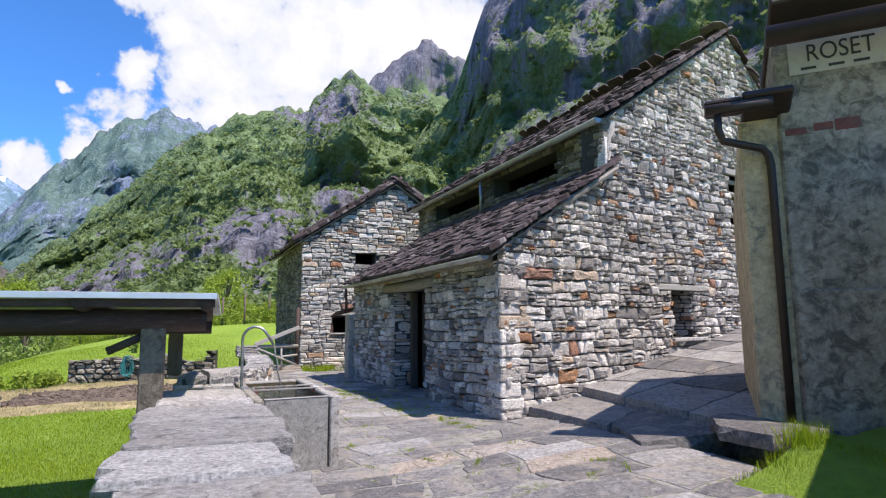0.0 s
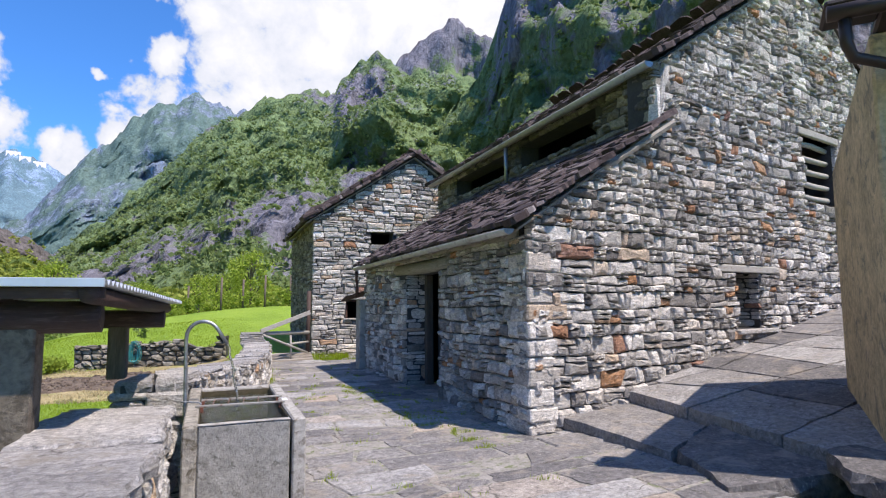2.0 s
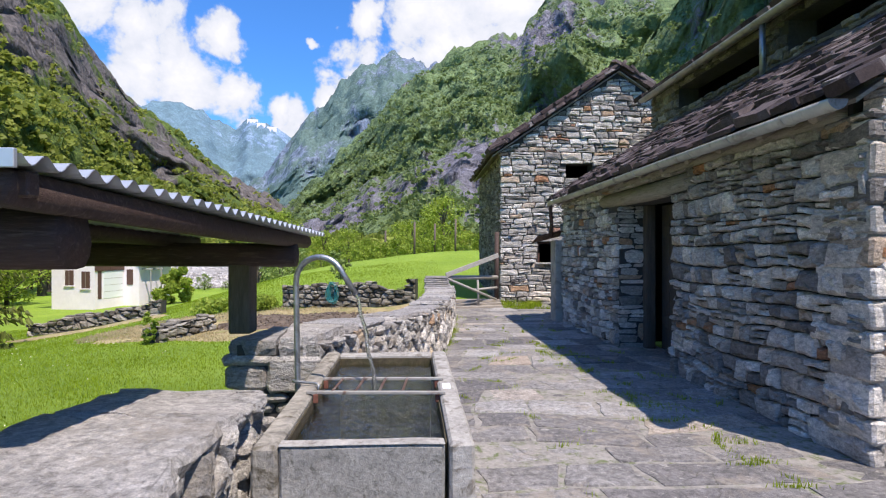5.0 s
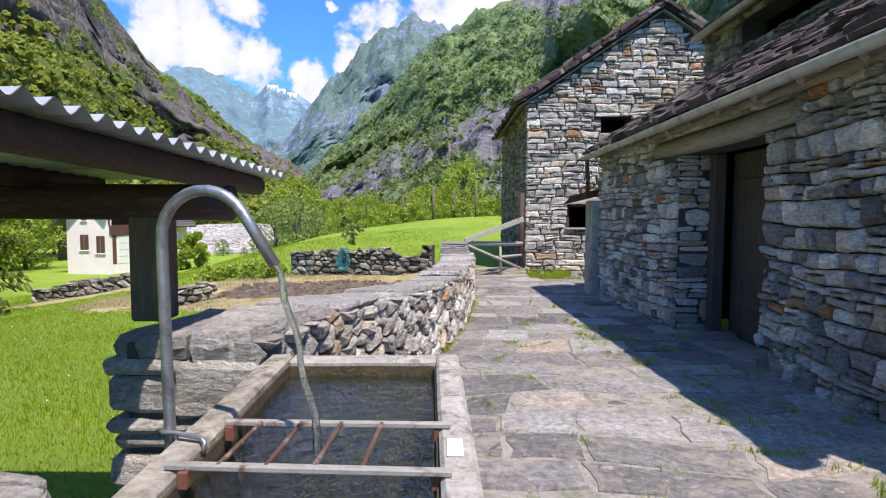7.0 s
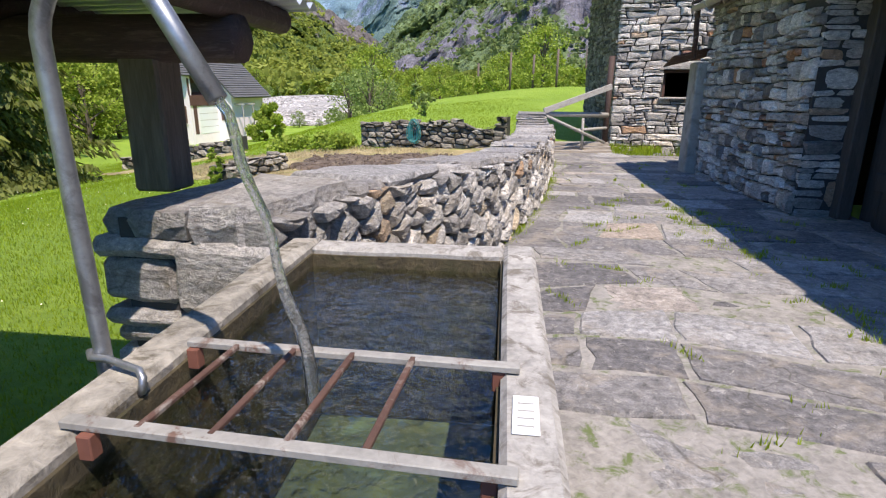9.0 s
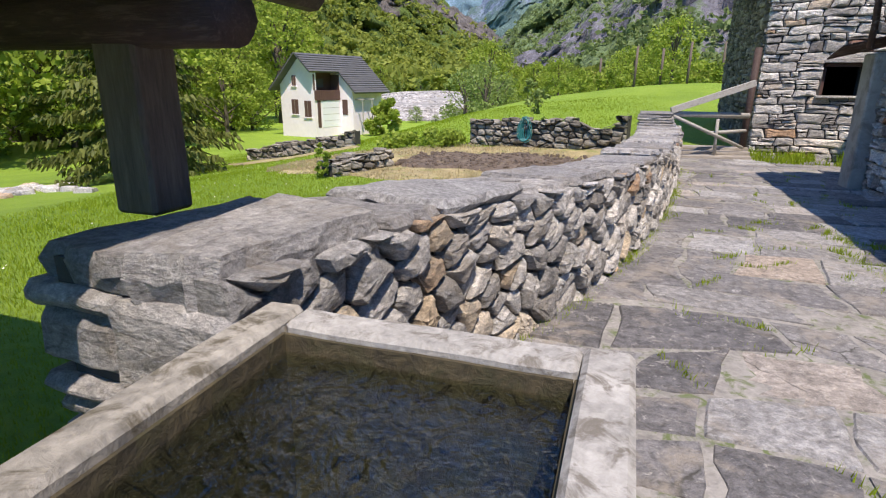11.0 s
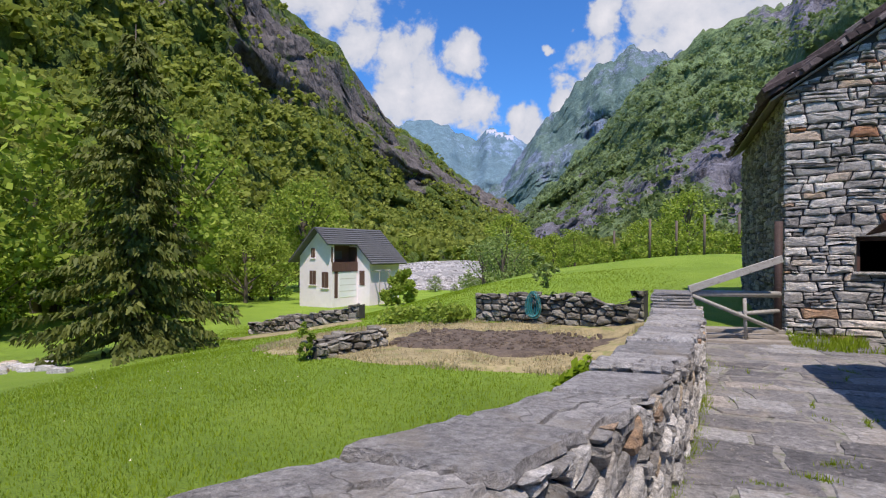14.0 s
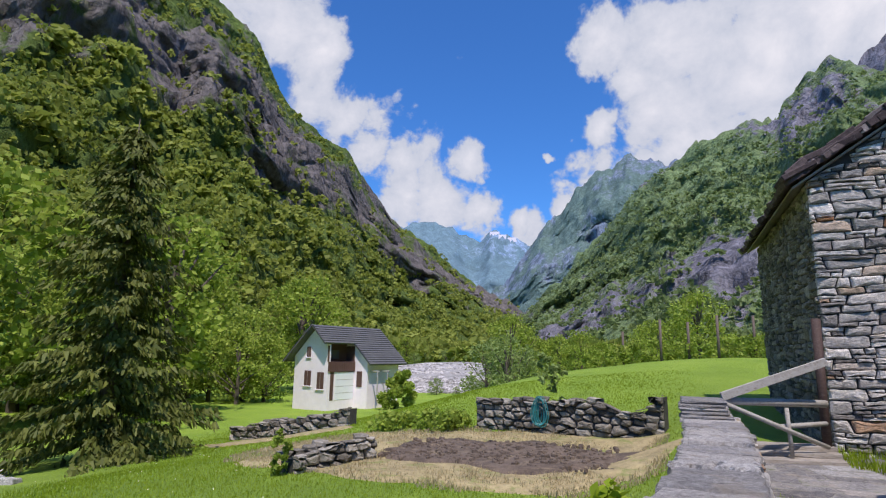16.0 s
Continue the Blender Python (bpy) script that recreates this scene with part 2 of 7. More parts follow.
M_DOOR = plain_material("old_door_wood", (0.085, 0.068, 0.055), 0.85, 0, 14, 0.4, 0.006, (8, 8, 0.8), second=(0.07, 0.055, 0.045), second_amount=0.5)
M_DARKWOOD = plain_material("dark_wood", (0.055, 0.03, 0.024), 0.75, 0, 16, 0.45, 0.006, (1, 9, 9), second=(0.11, 0.075, 0.062), second_amount=0.4)
M_GREYWOOD = plain_material("grey_wood", (0.36, 0.34, 0.31), 0.85, 0, 20, 0.3, 0.004, (1, 6, 6), second=(0.2, 0.17, 0.14), second_amount=0.4)
M_ZINC = plain_material("zinc_gutter", (0.42, 0.4, 0.35), 0.5, 0.4, 9, 0.25, 0.001, second=(0.27, 0.24, 0.2), second_amount=0.3)
M_STEEL = plain_material("galvanised_steel", (0.34, 0.35, 0.36), 0.42, 0.8, 40, 0.25, 0.0006, second=(0.22, 0.22, 0.22), second_amount=0.4)
M_SHEET = plain_material("corrugated_steel", (0.55, 0.58, 0.62), 0.45, 0.6, 6, 0.15, 0.0006)
M_RUST = plain_material("rusty_iron", (0.1, 0.052, 0.038), 0.85, 0.2, 30, 0.4, 0.002, second=(0.3, 0.26, 0.22), second_amount=0.35)
M_BROWNMETAL = plain_material("brown_metal", (0.045, 0.03, 0.026), 0.5, 0.3, 12, 0.2, 0.001)
M_PLASTER = plain_material("old_plaster", (0.54, 0.42, 0.25), 0.95, 0, 16, 0.5, 0.02, second=(0.2, 0.18, 0.14), second_amount=0.4)
M_GREYPLASTER = plain_material("grey_cement_plaster", (0.33, 0.285, 0.22), 0.95, 0, 15, 0.7, 0.025, second=(0.1, 0.088, 0.07), second_amount=0.7)
M_PIER = plain_material("pale_plaster", (0.36, 0.335, 0.29), 0.95, 0, 9, 0.25, 0.004, second=(0.22, 0.2, 0.17), second_amount=0.5)
M_SIGN = plain_material("sign_plaster", (0.5, 0.46, 0.4), 0.9, 0, 12, 0.15, 0.002)
M_INK = plain_material("sign_paint", (0.05, 0.05, 0.05), 0.9, 0, 20, 0.2, 0.001)
M_WHITE = plain_material("white_render", (0.84, 0.75, 0.79), 0.9, 0, 3, 0.08, 0.003)
M_PAPER = plain_material("white_label", (0.78, 0.79, 0.8), 0.6, 0, 60, 0.05, 0.0005)
M_TILE = plain_material("dark_tiles", (0.1, 0.1, 0.105), 0.7, 0, 5, 0.25, 0.01, (1, 1, 1))
M_SHUTTER = plain_material("brown_shutter", (0.1, 0.05, 0.04), 0.7, 0, 10, 0.2, 0.003)
M_POSTW = plain_material("window_bar", (0.2, 0.16, 0.14), 0.7)
M_HOSE = plain_material("turquoise_hose", (0.03, 0.2, 0.2), 0.5, 0, 20, 0.15, 0.001)
M_GRAVEL = plain_material("river_gravel", (0.36, 0.345, 0.33), 0.95, 0, 0.9, 0.6, 0.5, second=(0.17, 0.165, 0.15), second_amount=0.5)
M_SOIL = plain_material("dug_soil", (0.125, 0.092, 0.068), 0.95, 0, 7, 0.6, 0.09, second=(0.22, 0.17, 0.115), second_amount=0.35)
M_STRAW = plain_material("dry_grass", (0.33, 0.265, 0.135), 0.95, 0, 6, 0.5, 0.06, second=(0.2, 0.22, 0.06), second_amount=0.5)
M_GRASS = leaf_material("meadow_blades", [(0.1, (0.165, 0.23, 0.012)), (0.5, (0.25, 0.35, 0.018)), (0.9, (0.345, 0.45, 0.03))], 0.45, 0.5)
M_LEAF = leaf_material("broad_leaves", [(0.1, (0.14, 0.2, 0.025)), (0.5, (0.28, 0.37, 0.05)), (0.95, (0.47, 0.54, 0.1))], 0.45, 0.3)
M_LEAF2 = leaf_material("pale_leaves", [(0.1, (0.14, 0.2, 0.05)), (0.5, (0.23, 0.31, 0.09)), (0.95, (0.36, 0.44, 0.15))], 0.35, 0.3)
M_NEEDLE = leaf_material("spruce_needles", [(0.1, (0.045, 0.055, 0.011)), (0.5, (0.105, 0.125, 0.025)), (0.95, (0.22, 0.235, 0.05))], 0.25, 0.7)
M_WOODS = leaf_material("far_foliage", [(0.1, (0.125, 0.155, 0.032)), (0.5, (0.28, 0.33, 0.06)), (0.95, (0.48, 0.52, 0.12))], 0.5, 0.02)
M_BARK = plain_material("bark", (0.1, 0.08, 0.065), 0.9, 0, 14, 0.4, 0.02, (1, 1, 0.3))

# ---- builders ----
rng = random.Random(7)


def link_mesh(name, verts, faces, mat, parent=None, label="", mats=None, mat_ids=None, smooth=False):
    me = bpy.data.meshes.new(name)
    me.from_pydata([tuple(v) for v in verts], [], faces)
    for m in (mats or [mat]):
        me.materials.append(m)
    if mat_ids:
        me.polygons.foreach_set("material_index", mat_ids)
    if smooth:
        me.polygons.foreach_set("use_smooth", [True] * len(me.polygons))
    me.update()
    ob = new(name, me)
    if parent:
        ob.parent = parent
    if label:
        ob["label"] = label
    return ob


def part(name, bm, mat, parent=None, label="", smooth=False):
    me = bpy.data.meshes.new(name)
    bmesh.ops.recalc_face_normals(bm, faces=bm.faces)
    bm.to_mesh(me)
    bm.free()
    me.materials.append(mat)
    if smooth:
        me.polygons.foreach_set("use_smooth", [True] * len(me.polygons))
    ob = new(name, me)
    if parent:
        ob.parent = parent
    if label:
        ob["label"] = label
    return ob


def thing(name, label, category, group="", kind=""):
    return tagged(new(name), label, category, group, kind)


def add_box(bm, x0, x1, y0, y1, z0, z1, bevel=0.0, m=None):
    r = bmesh.ops.create_cube(bm, size=1)
    bmesh.ops.transform(bm, verts=r["verts"], matrix=Matrix.Translation(((x0 + x1) / 2, (y0 + y1) / 2, (z0 + z1) / 2)) @ Matrix.Diagonal((x1 - x0, y1 - y0, z1 - z0, 1)))
    vs = r["verts"]
    if bevel:
        es = list({e for v in vs for e in v.link_edges})
        b = bmesh.ops.bevel(bm, geom=es, offset=bevel, segments=1, affect="EDGES")
        vs = list({v for f in b["faces"] for v in f.verts} | {v for v in vs if v.is_valid})
    if m:
        bmesh.ops.transform(bm, verts=[v for v in vs if v.is_valid], matrix=m)
    return vs


def box(name, x0, x1, y0, y1, z0, z1, mat, parent=None, label="", bevel=0.008, m=None):
    bm = bmesh.new()
    add_box(bm, x0, x1, y0, y1, z0, z1, bevel, m)
    return part(name, bm, mat, parent, label)


def tube(name, pts, r, mat, parent=None, label="", sides=12, r2=None, closed=True, wob=0.0):
    """A round bar or log along a line of points."""
    pts = [Vector(p) for p in pts]
    verts, faces = [], []
    n = len(pts)
    side = None
    for i, p in enumerate(pts):
        d = (pts[min(i + 1, n - 1)] - pts[max(i - 1, 0)]).normalized()
        if side is None:
            side = d.orthogonal().normalized()
        side = (side - d * side.dot(d)).normalized()
        up = d.cross(side)
        rr = r + ((r2 if r2 is not None else r) - r) * i / (n - 1)
        for k in range(sides):
            a = 2 * math.pi * k / sides
            q = rr * (1 + wob * noise.noise(p * 3 + Vector((k, 0, 0))))
            verts.append(p + (side * math.cos(a) + up * math.sin(a)) * q)
    for i in range(n - 1):
        for k in range(sides):
            k2 = (k + 1) % sides
            faces.append((i * sides + k, i * sides + k2, (i + 1) * sides + k2, (i + 1) * sides + k))
    if closed:
        faces.append(tuple(range(sides))[::-1])
        faces.append(tuple((n - 1) * sides + k for k in range(sides)))
    return link_mesh(name, verts, faces, mat, parent, label, smooth=sides > 6)


def wall_prism(name, outline, holes, place, thick, mat, parent, label=""):
    """A wall with real openings: outline and holes in (u, v), place(u, v, d) gives the point d deep inside."""
    bm = bmesh.new()
    edges = []
    for loop in [outline] + holes:
        vs = [bm.verts.new((u, v, 0)) for u, v in loop]
        edges += [bm.edges.new((vs[i], vs[(i + 1) % len(vs)])) for i in range(len(vs))]
    bmesh.ops.triangle_fill(bm, use_beauty=True, edges=edges)
    ext = bmesh.ops.extrude_face_region(bm, geom=list(bm.faces))
    bmesh.ops.translate(bm, vec=(0, 0, thick), verts=[g for g in ext["geom"] if isinstance(g, bmesh.types.BMVert)])
    for v in bm.verts:
        v.co = place(v.co.x, v.co.y, v.co.z)
    return part(name, bm, mat, parent, label)


# -- pieces: unit stones (x along the wall, y outwards, z up) --


def stone_shape(seed, n=9, square=0.35):
    """A split stone: an uneven angular outline, a broken face and rounded-off arrises."""
    r = random.Random(seed)
    ring = []
    lean = r.uniform(-0.35, 0.35)
    for i in range(n):
        a = 2 * math.pi * (i + r.uniform(-0.32, 0.32)) / n
        c, s = math.cos(a), math.sin(a)
        e = 1 - 0.62 * square
        x, z = math.copysign(abs(c) ** e, c), math.copysign(abs(s) ** e, s)
        q = r.uniform(0.84, 1.1)
        ring.append((0.53 * x * q + lean * 0.12 * z, 0.53 * z * q))
    verts = [(x * 0.96, -1.0, z * 0.96) for x, z in ring] + [(x, r.uniform(-0.35, -0.05), z) for x, z in ring]
    tilt, lift = r.uniform(-0.2, 0.2), r.uniform(-0.2, 0.2)
    face = lambda x, z: 0.42 + tilt * x * 2 + lift * z * 2
    verts += [(x * r.uniform(0.84, 0.95), face(x, z) * 0.8 + r.uniform(-0.08, 0.06), z * r.uniform(0.8, 0.93)) for x, z in ring]
    verts += [(x * 0.5 + r.uniform(-0.05, 0.05), face(x * 0.5, z * 0.5) + r.uniform(-0.06, 0.14), z * 0.5) for x, z in ring]
    verts.append((r.uniform(-0.08, 0.08), face(0, 0) + r.uniform(-0.02, 0.14), r.uniform(-0.08, 0.08)))
    faces = []
    for a in (0, n, 2 * n):
        faces += [(a + i, a + (i + 1) % n, a + n + (i + 1) % n, a + n + i) for i in range(n)]
    faces += [(3 * n + i, 3 * n + (i + 1) % n, 4 * n) for i in range(n)]
    return verts, faces


SHAPES = [stone_shape(40 + i, 7 + i % 4, 0.55 + 0.4 * (i % 4) / 3) for i in range(20)]


def shape_meshes(name, shapes, mat):
    out = []
    for v, f in shapes:
        me = bpy.data.meshes.new(name)
        me.from_pydata(v, [], f)
        me.materials.append(mat)
        out.append(me)
    return out


def lay(name, shapes, meshes, mats4, parent, mat, near, limit=300, rest="rubble_fill", label="rubble stones with dark joints"):
    """Lays pieces at the poses mats4: those for which near() holds as parts, the rest joined."""
    order = [i for i, m in enumerate(mats4) if near(m.translation)]
    single = set(order[:limit])
    verts, faces = [], []
    for i, m in enumerate(mats4):
        k = (i * 7 + i // 5) % len(shapes)
        if i in single:
            ob = new(name, meshes[k])
            ob.matrix_world = m
            ob.parent = parent
        else:
            b = len(verts)
            verts += [m @ Vector(v) for v in shapes[k][0]]
            faces += [tuple(b + j for j in f) for f in shapes[k][1]]
    if verts:
        ob = link_mesh(rest, verts, faces, mat, parent, label)
        ob["kind"] = "stuff"


def cells(v0, v1, ulo, uhi, holes=(), big=(0.2, 0.34), wide=(0.16, 0.52), r=None):
    """Irregular coursed rubble: (u0, u1, v0, v1) cells between ulo(v) and uhi(v), clear of the holes."""
    r = r or rng
    out, v = [], v0
    while v < v1 - 0.04:
        h = min(r.uniform(*big), v1 - v)
        vm = v + h / 2
        a, b = ulo(vm), uhi(vm)
        u = a
        while u < b - 0.05:
            w = min(r.uniform(*wide), b - u)
            if b - u - w < 0.1:
                w = b - u
            k = r.choice((1, 2, 2, 3, 3, 4)) if h > 0.16 else r.choice((1, 2))
            cuts = sorted([0.0, 1.0] + [max(0.12, min(0.88, (j + r.uniform(-0.25, 0.25)) / k)) for j in range(1, k)])
            for c0, c1 in zip(cuts, cuts[1:]):
                y0, y1 = v + h * c0, v + h * c1
                if w > 0.3 and (y1 - y0) < 0.11 and r.random() < 0.55:
                    s = u + w * r.uniform(0.35, 0.65)
                    out += [(u, s, y0, y1), (s, u + w, y0, y1)]
                else:
                    out.append((u, u + w, y0, y1))
            u += w
        v += h
    res = []
    for c in out:
        pieces = [c]
        for hu0, hu1, hv0, hv1 in holes:
            nxt = []
            for u0, u1, y0, y1 in pieces:
                if u1 <= hu0 or u0 >= hu1 or y1 <= hv0 or y0 >= hv1:
                    nxt.append((u0, u1, y0, y1))
                    continue
                if hu0 - u0 > 0.05:
                    nxt.append((u0, hu0, y0, y1))
                if u1 - hu1 > 0.05:
                    nxt.append((hu1, u1, y0, y1))
                if u0 >= hu0 - 0.05 and u1 <= hu1 + 0.05:
                    if hv0 - y0 > 0.035:
                        nxt.append((u0, u1, y0, hv0))
                    if y1 - hv1 > 0.035:
                        nxt.append((u0, u1, hv1, y1))
            pieces = nxt
        res += pieces
    return res


def stones_on(cs, place, along, out, depth=0.045, r=None, wave=0.03, tilt=3.0):
    """Poses of stones for wall cells; along and out are unit vectors, or functions of u."""
    r = r or rng
    ms = []
    for u0, u1, v0, v1 in cs:
        u, v = (u0 + u1) / 2, (v0 + v1) / 2
        a, o = (along(u), out(u)) if callable(along) else (along, out)
        v += wave * noise.noise((u * 1.1, v * 1.3, 3.1)) + 0.012 * noise.noise((u * 6.0, v * 6.0, 8.0))
        up = Vector((0, 0, 1))
        m = Matrix((a, o, up)).transposed().to_4x4()
        m.translation = place(u, v)
        rot = Matrix.Rotation(radians(r.gauss(0, tilt)), 4, "Y") @ Matrix.Rotation(radians(r.gauss(0, 4)), 4, "Z") @ Matrix.Rotation(radians(r.gauss(0, 4)), 4, "X")
        ms.append(m @ rot @ Matrix.Diagonal(((u1 - u0) * r.uniform(0.9, 1.06), depth * r.uniform(0.6, 1.75), (v1 - v0) * r.uniform(0.84, 1.06), 1)))
    return ms


# -- fitted rubble: each stone fills its own cell of the wall, with split faces and tight joints --


def half_of(poly, nx, ny, c):
    """The part of a convex polygon where nx * x + ny * y <= c."""
    out = []
    for i, p in enumerate(poly):
        q = poly[(i + 1) % len(poly)]
        dp, dq = nx * p[0] + ny * p[1] - c, nx * q[0] + ny * q[1] - c
        if dp <= 0:
            out.append(p)
        if (dp < 0 < dq) or (dq < 0 < dp):
            f = dp / (dp - dq)
            out.append((p[0] + (q[0] - p[0]) * f, p[1] + (q[1] - p[1]) * f))
    return out


def area_of(poly):
    return 0.5 * sum(p[0] * q[1] - q[0] * p[1] for p, q in zip(poly, poly[1:] + poly[:1]))


def rubble(u0, u1, v0, v1, wide, high, r, holes=(), lean=0.0, top=None, bottom=None, skip=0.1, keep=None, bed=1.7, wander=0.2):
    """Polygons (u, v) of stones laid in rough courses that lean by so many degrees."""
    ca, sa = math.cos(radians(lean)), math.sin(radians(lean))
    squash = bed * sum(wide) / sum(high)
    fwd = lambda u, v: (u * ca + v * sa, (v * ca - u * sa) * squash)
    back = lambda a, b: (a * ca - b / squash * sa, a * sa + b / squash * ca)
    corners = [fwd(u, v) for u in (u0, u1) for v in (v0, v1)]
    a0, a1 = min(c[0] for c in corners) - 0.3, max(c[0] for c in corners) + 0.3
    b0, b1 = min(c[1] for c in corners) / squash - 0.2, max(c[1] for c in corners) / squash + 0.2
    seeds, b = [], b0
    while b < b1:
        h = r.uniform(*high)
        a = a0 + r.uniform(-0.2, 0.0)
        while a < a1:
            w = r.uniform(*wide) * (0.6 + 0.4 * h / high[1] + (0.5 if r.random() < 0.1 else 0.0))
            if r.random() > skip:
                seeds.append((a + w / 2 + r.uniform(-0.1, 0.1) * w, (b + h / 2 + r.uniform(-wander, wander) * h + 0.05 * noise.noise((a * 0.9, b * 0.8, 2.0))) * squash))
            a += w
        b += h
    size = max(1.25 * wide[1], 1.5 * high[1] * squash)
    grid = {}
    for k, (x, y) in enumerate(seeds):
        grid.setdefault((int(x // size), int(y // size)), []).append(k)
    polys = []
    for k, (x, y) in enumerate(seeds):
        su, sv = back(x, y)
        if not (u0 - 0.3 < su < u1 + 0.3 and v0 - 0.2 < sv < v1 + 0.2):
            continue
        if any(h[0] < su < h[1] and h[2] < sv < h[3] for h in holes) or (keep and not keep(su, sv)):
            continue
        gx, gy = int(x // size), int(y // size)
        near = [seeds[j] for i in (-1, 0, 1) for m in (-1, 0, 1) for j in grid.get((gx + i, gy + m), ()) if j != k]
        near.sort(key=lambda q: (q[0] - x) ** 2 + (q[1] - y) ** 2)
        poly = [(x - size, y - size), (x + size, y - size), (x + size, y + size), (x - size, y + size)]
        for qx, qy in near[:26]:
            dx, dy = qx - x, qy - y
            poly = half_of(poly, dx, dy, (qx * qx + qy * qy - x * x - y * y) / 2)
        poly = [back(*p) for p in poly]
        for nx, ny, c in ((1, 0, u1), (-1, 0, -u0), (0, 1, v1), (0, -1, -v0)):
            poly = half_of(poly, nx, ny, c)
        for h in holes:
            if len(poly) < 3 or max(p[0] for p in poly) <= h[0] or min(p[0] for p in poly) >= h[1] or max(p[1] for p in poly) <= h[2] or min(p[1] for p in poly) >= h[3]:
                continue
            gap, nx, ny, c = max((h[0] - su, 1, 0, h[0]), (su - h[1], -1, 0, -h[1]), (h[2] - sv, 0, 1, h[2]), (sv - h[3], 0, -1, -h[3]))
            poly = half_of(poly, nx, ny, c)
        if len(poly) < 3:
            continue
        if top:
            poly = [(u, min(v, top(u))) for u, v in poly]
        if bottom:
            poly = [(u, max(v, bottom(u))) for u, v in poly]
        if area_of(poly) > 0.0012:
            polys.append(poly)
    return polys


def courses(u0, u1, v0, v1, wide, high, r, holes=(), top=None, bottom=None, keep=None):
    """Polygons (u, v) of stones bedded in wavering courses, some split into thinner layers."""
    def line(k, v):
        return lambda u: v + 0.06 * noise.noise((u * 0.7, v * 0.4, 1.0)) + 0.035 * noise.noise((u * 2.3, k * 3.7, 4.0)) + 0.012 * noise.noise((u * 9.0, k * 5.1, 8.0))
    polys, k, v = [], 0, v0 - 0.1
    while v < v1 + 0.1:
        h = r.uniform(*high)
        lo, hi = line(k, v), line(k + 1, v + h)
        u = u0 - r.uniform(0, wide[0])
        slant = r.uniform(-0.3, 0.3)
        while u < u1:
            w = r.uniform(*wide) * (0.55 + 0.45 * h / high[1]) * (1.6 if r.random() < 0.12 else 1.0)
            nxt = r.uniform(-0.35, 0.35)
            f, cuts = r.random(), [0.0, 1.0]
            if f < 0.34:
                cuts = [0.0, r.uniform(0.3, 0.7), 1.0]
            elif f < 0.44 and h > 0.15:
                cuts = [0.0, r.uniform(0.25, 0.4), r.uniform(0.6, 0.75), 1.0]
            tip = r.uniform(-0.12, 0.12)
            for c0, c1 in zip(cuts, cuts[1:]):
                halves = [(0.0, 1.0)]
                if c1 - c0 < 0.8 and w > 0.24 and r.random() < 0.4:
                    m = r.uniform(0.35, 0.65)
                    halves = [(0.0, m), (m, 1.0)]
                for f0, f1 in halves:
                    def at(fu, fv):
                        fv2 = fv if fv in (0.0, 1.0) else fv + tip * (fu - 0.5)
                        x = u + w * fu
                        z = lo(x) + (hi(x) - lo(x)) * fv2
                        lean = slant + (nxt - slant) * fu
                        return (x + lean * h * (fv - 0.5), z)
                    m = (f0 + f1) / 2 + r.uniform(-0.15, 0.15) * (f1 - f0)
                    poly = [at(f0, c0), at(m, c0), at(f1, c0), at(f1, c1), at(m, c1), at(f0, c1)]
                    su, sv = sum(p[0] for p in poly) / 6, sum(p[1] for p in poly) / 6
                    if any(q[0] < su < q[1] and q[2] < sv < q[3] for q in holes) or (keep and not keep(su, sv)):
                        continue
                    for nx, ny, c in ((1, 0, u1), (-1, 0, -u0), (0, 1, v1), (0, -1, -v0)):
                        poly = half_of(poly, nx, ny, c)
                    for q in holes:
                        if len(poly) < 3 or max(p[0] for p in poly) <= q[0] or min(p[0] for p in poly) >= q[1] or max(p[1] for p in poly) <= q[2] or min(p[1] for p in poly) >= q[3]:
                            continue
                        gap, nx, ny, c = max((q[0] - su, 1, 0, q[0]), (su - q[1], -1, 0, -q[1]), (q[2] - sv, 0, 1, q[2]), (sv - q[3], 0, -1, -q[3]))
                        poly = half_of(poly, nx, ny, c)
                    if len(poly) < 3:
                        continue
                    if top:
                        poly = [(x, min(z, top(x))) for x, z in poly]
                    if bottom:
                        poly = [(x, max(z, bottom(x))) for x, z in poly]
                    if area_of(poly) > 0.0015:
                        polys.append(poly)
            u, slant = u + w, nxt
        v, k = v + h, k + 1
    return polys


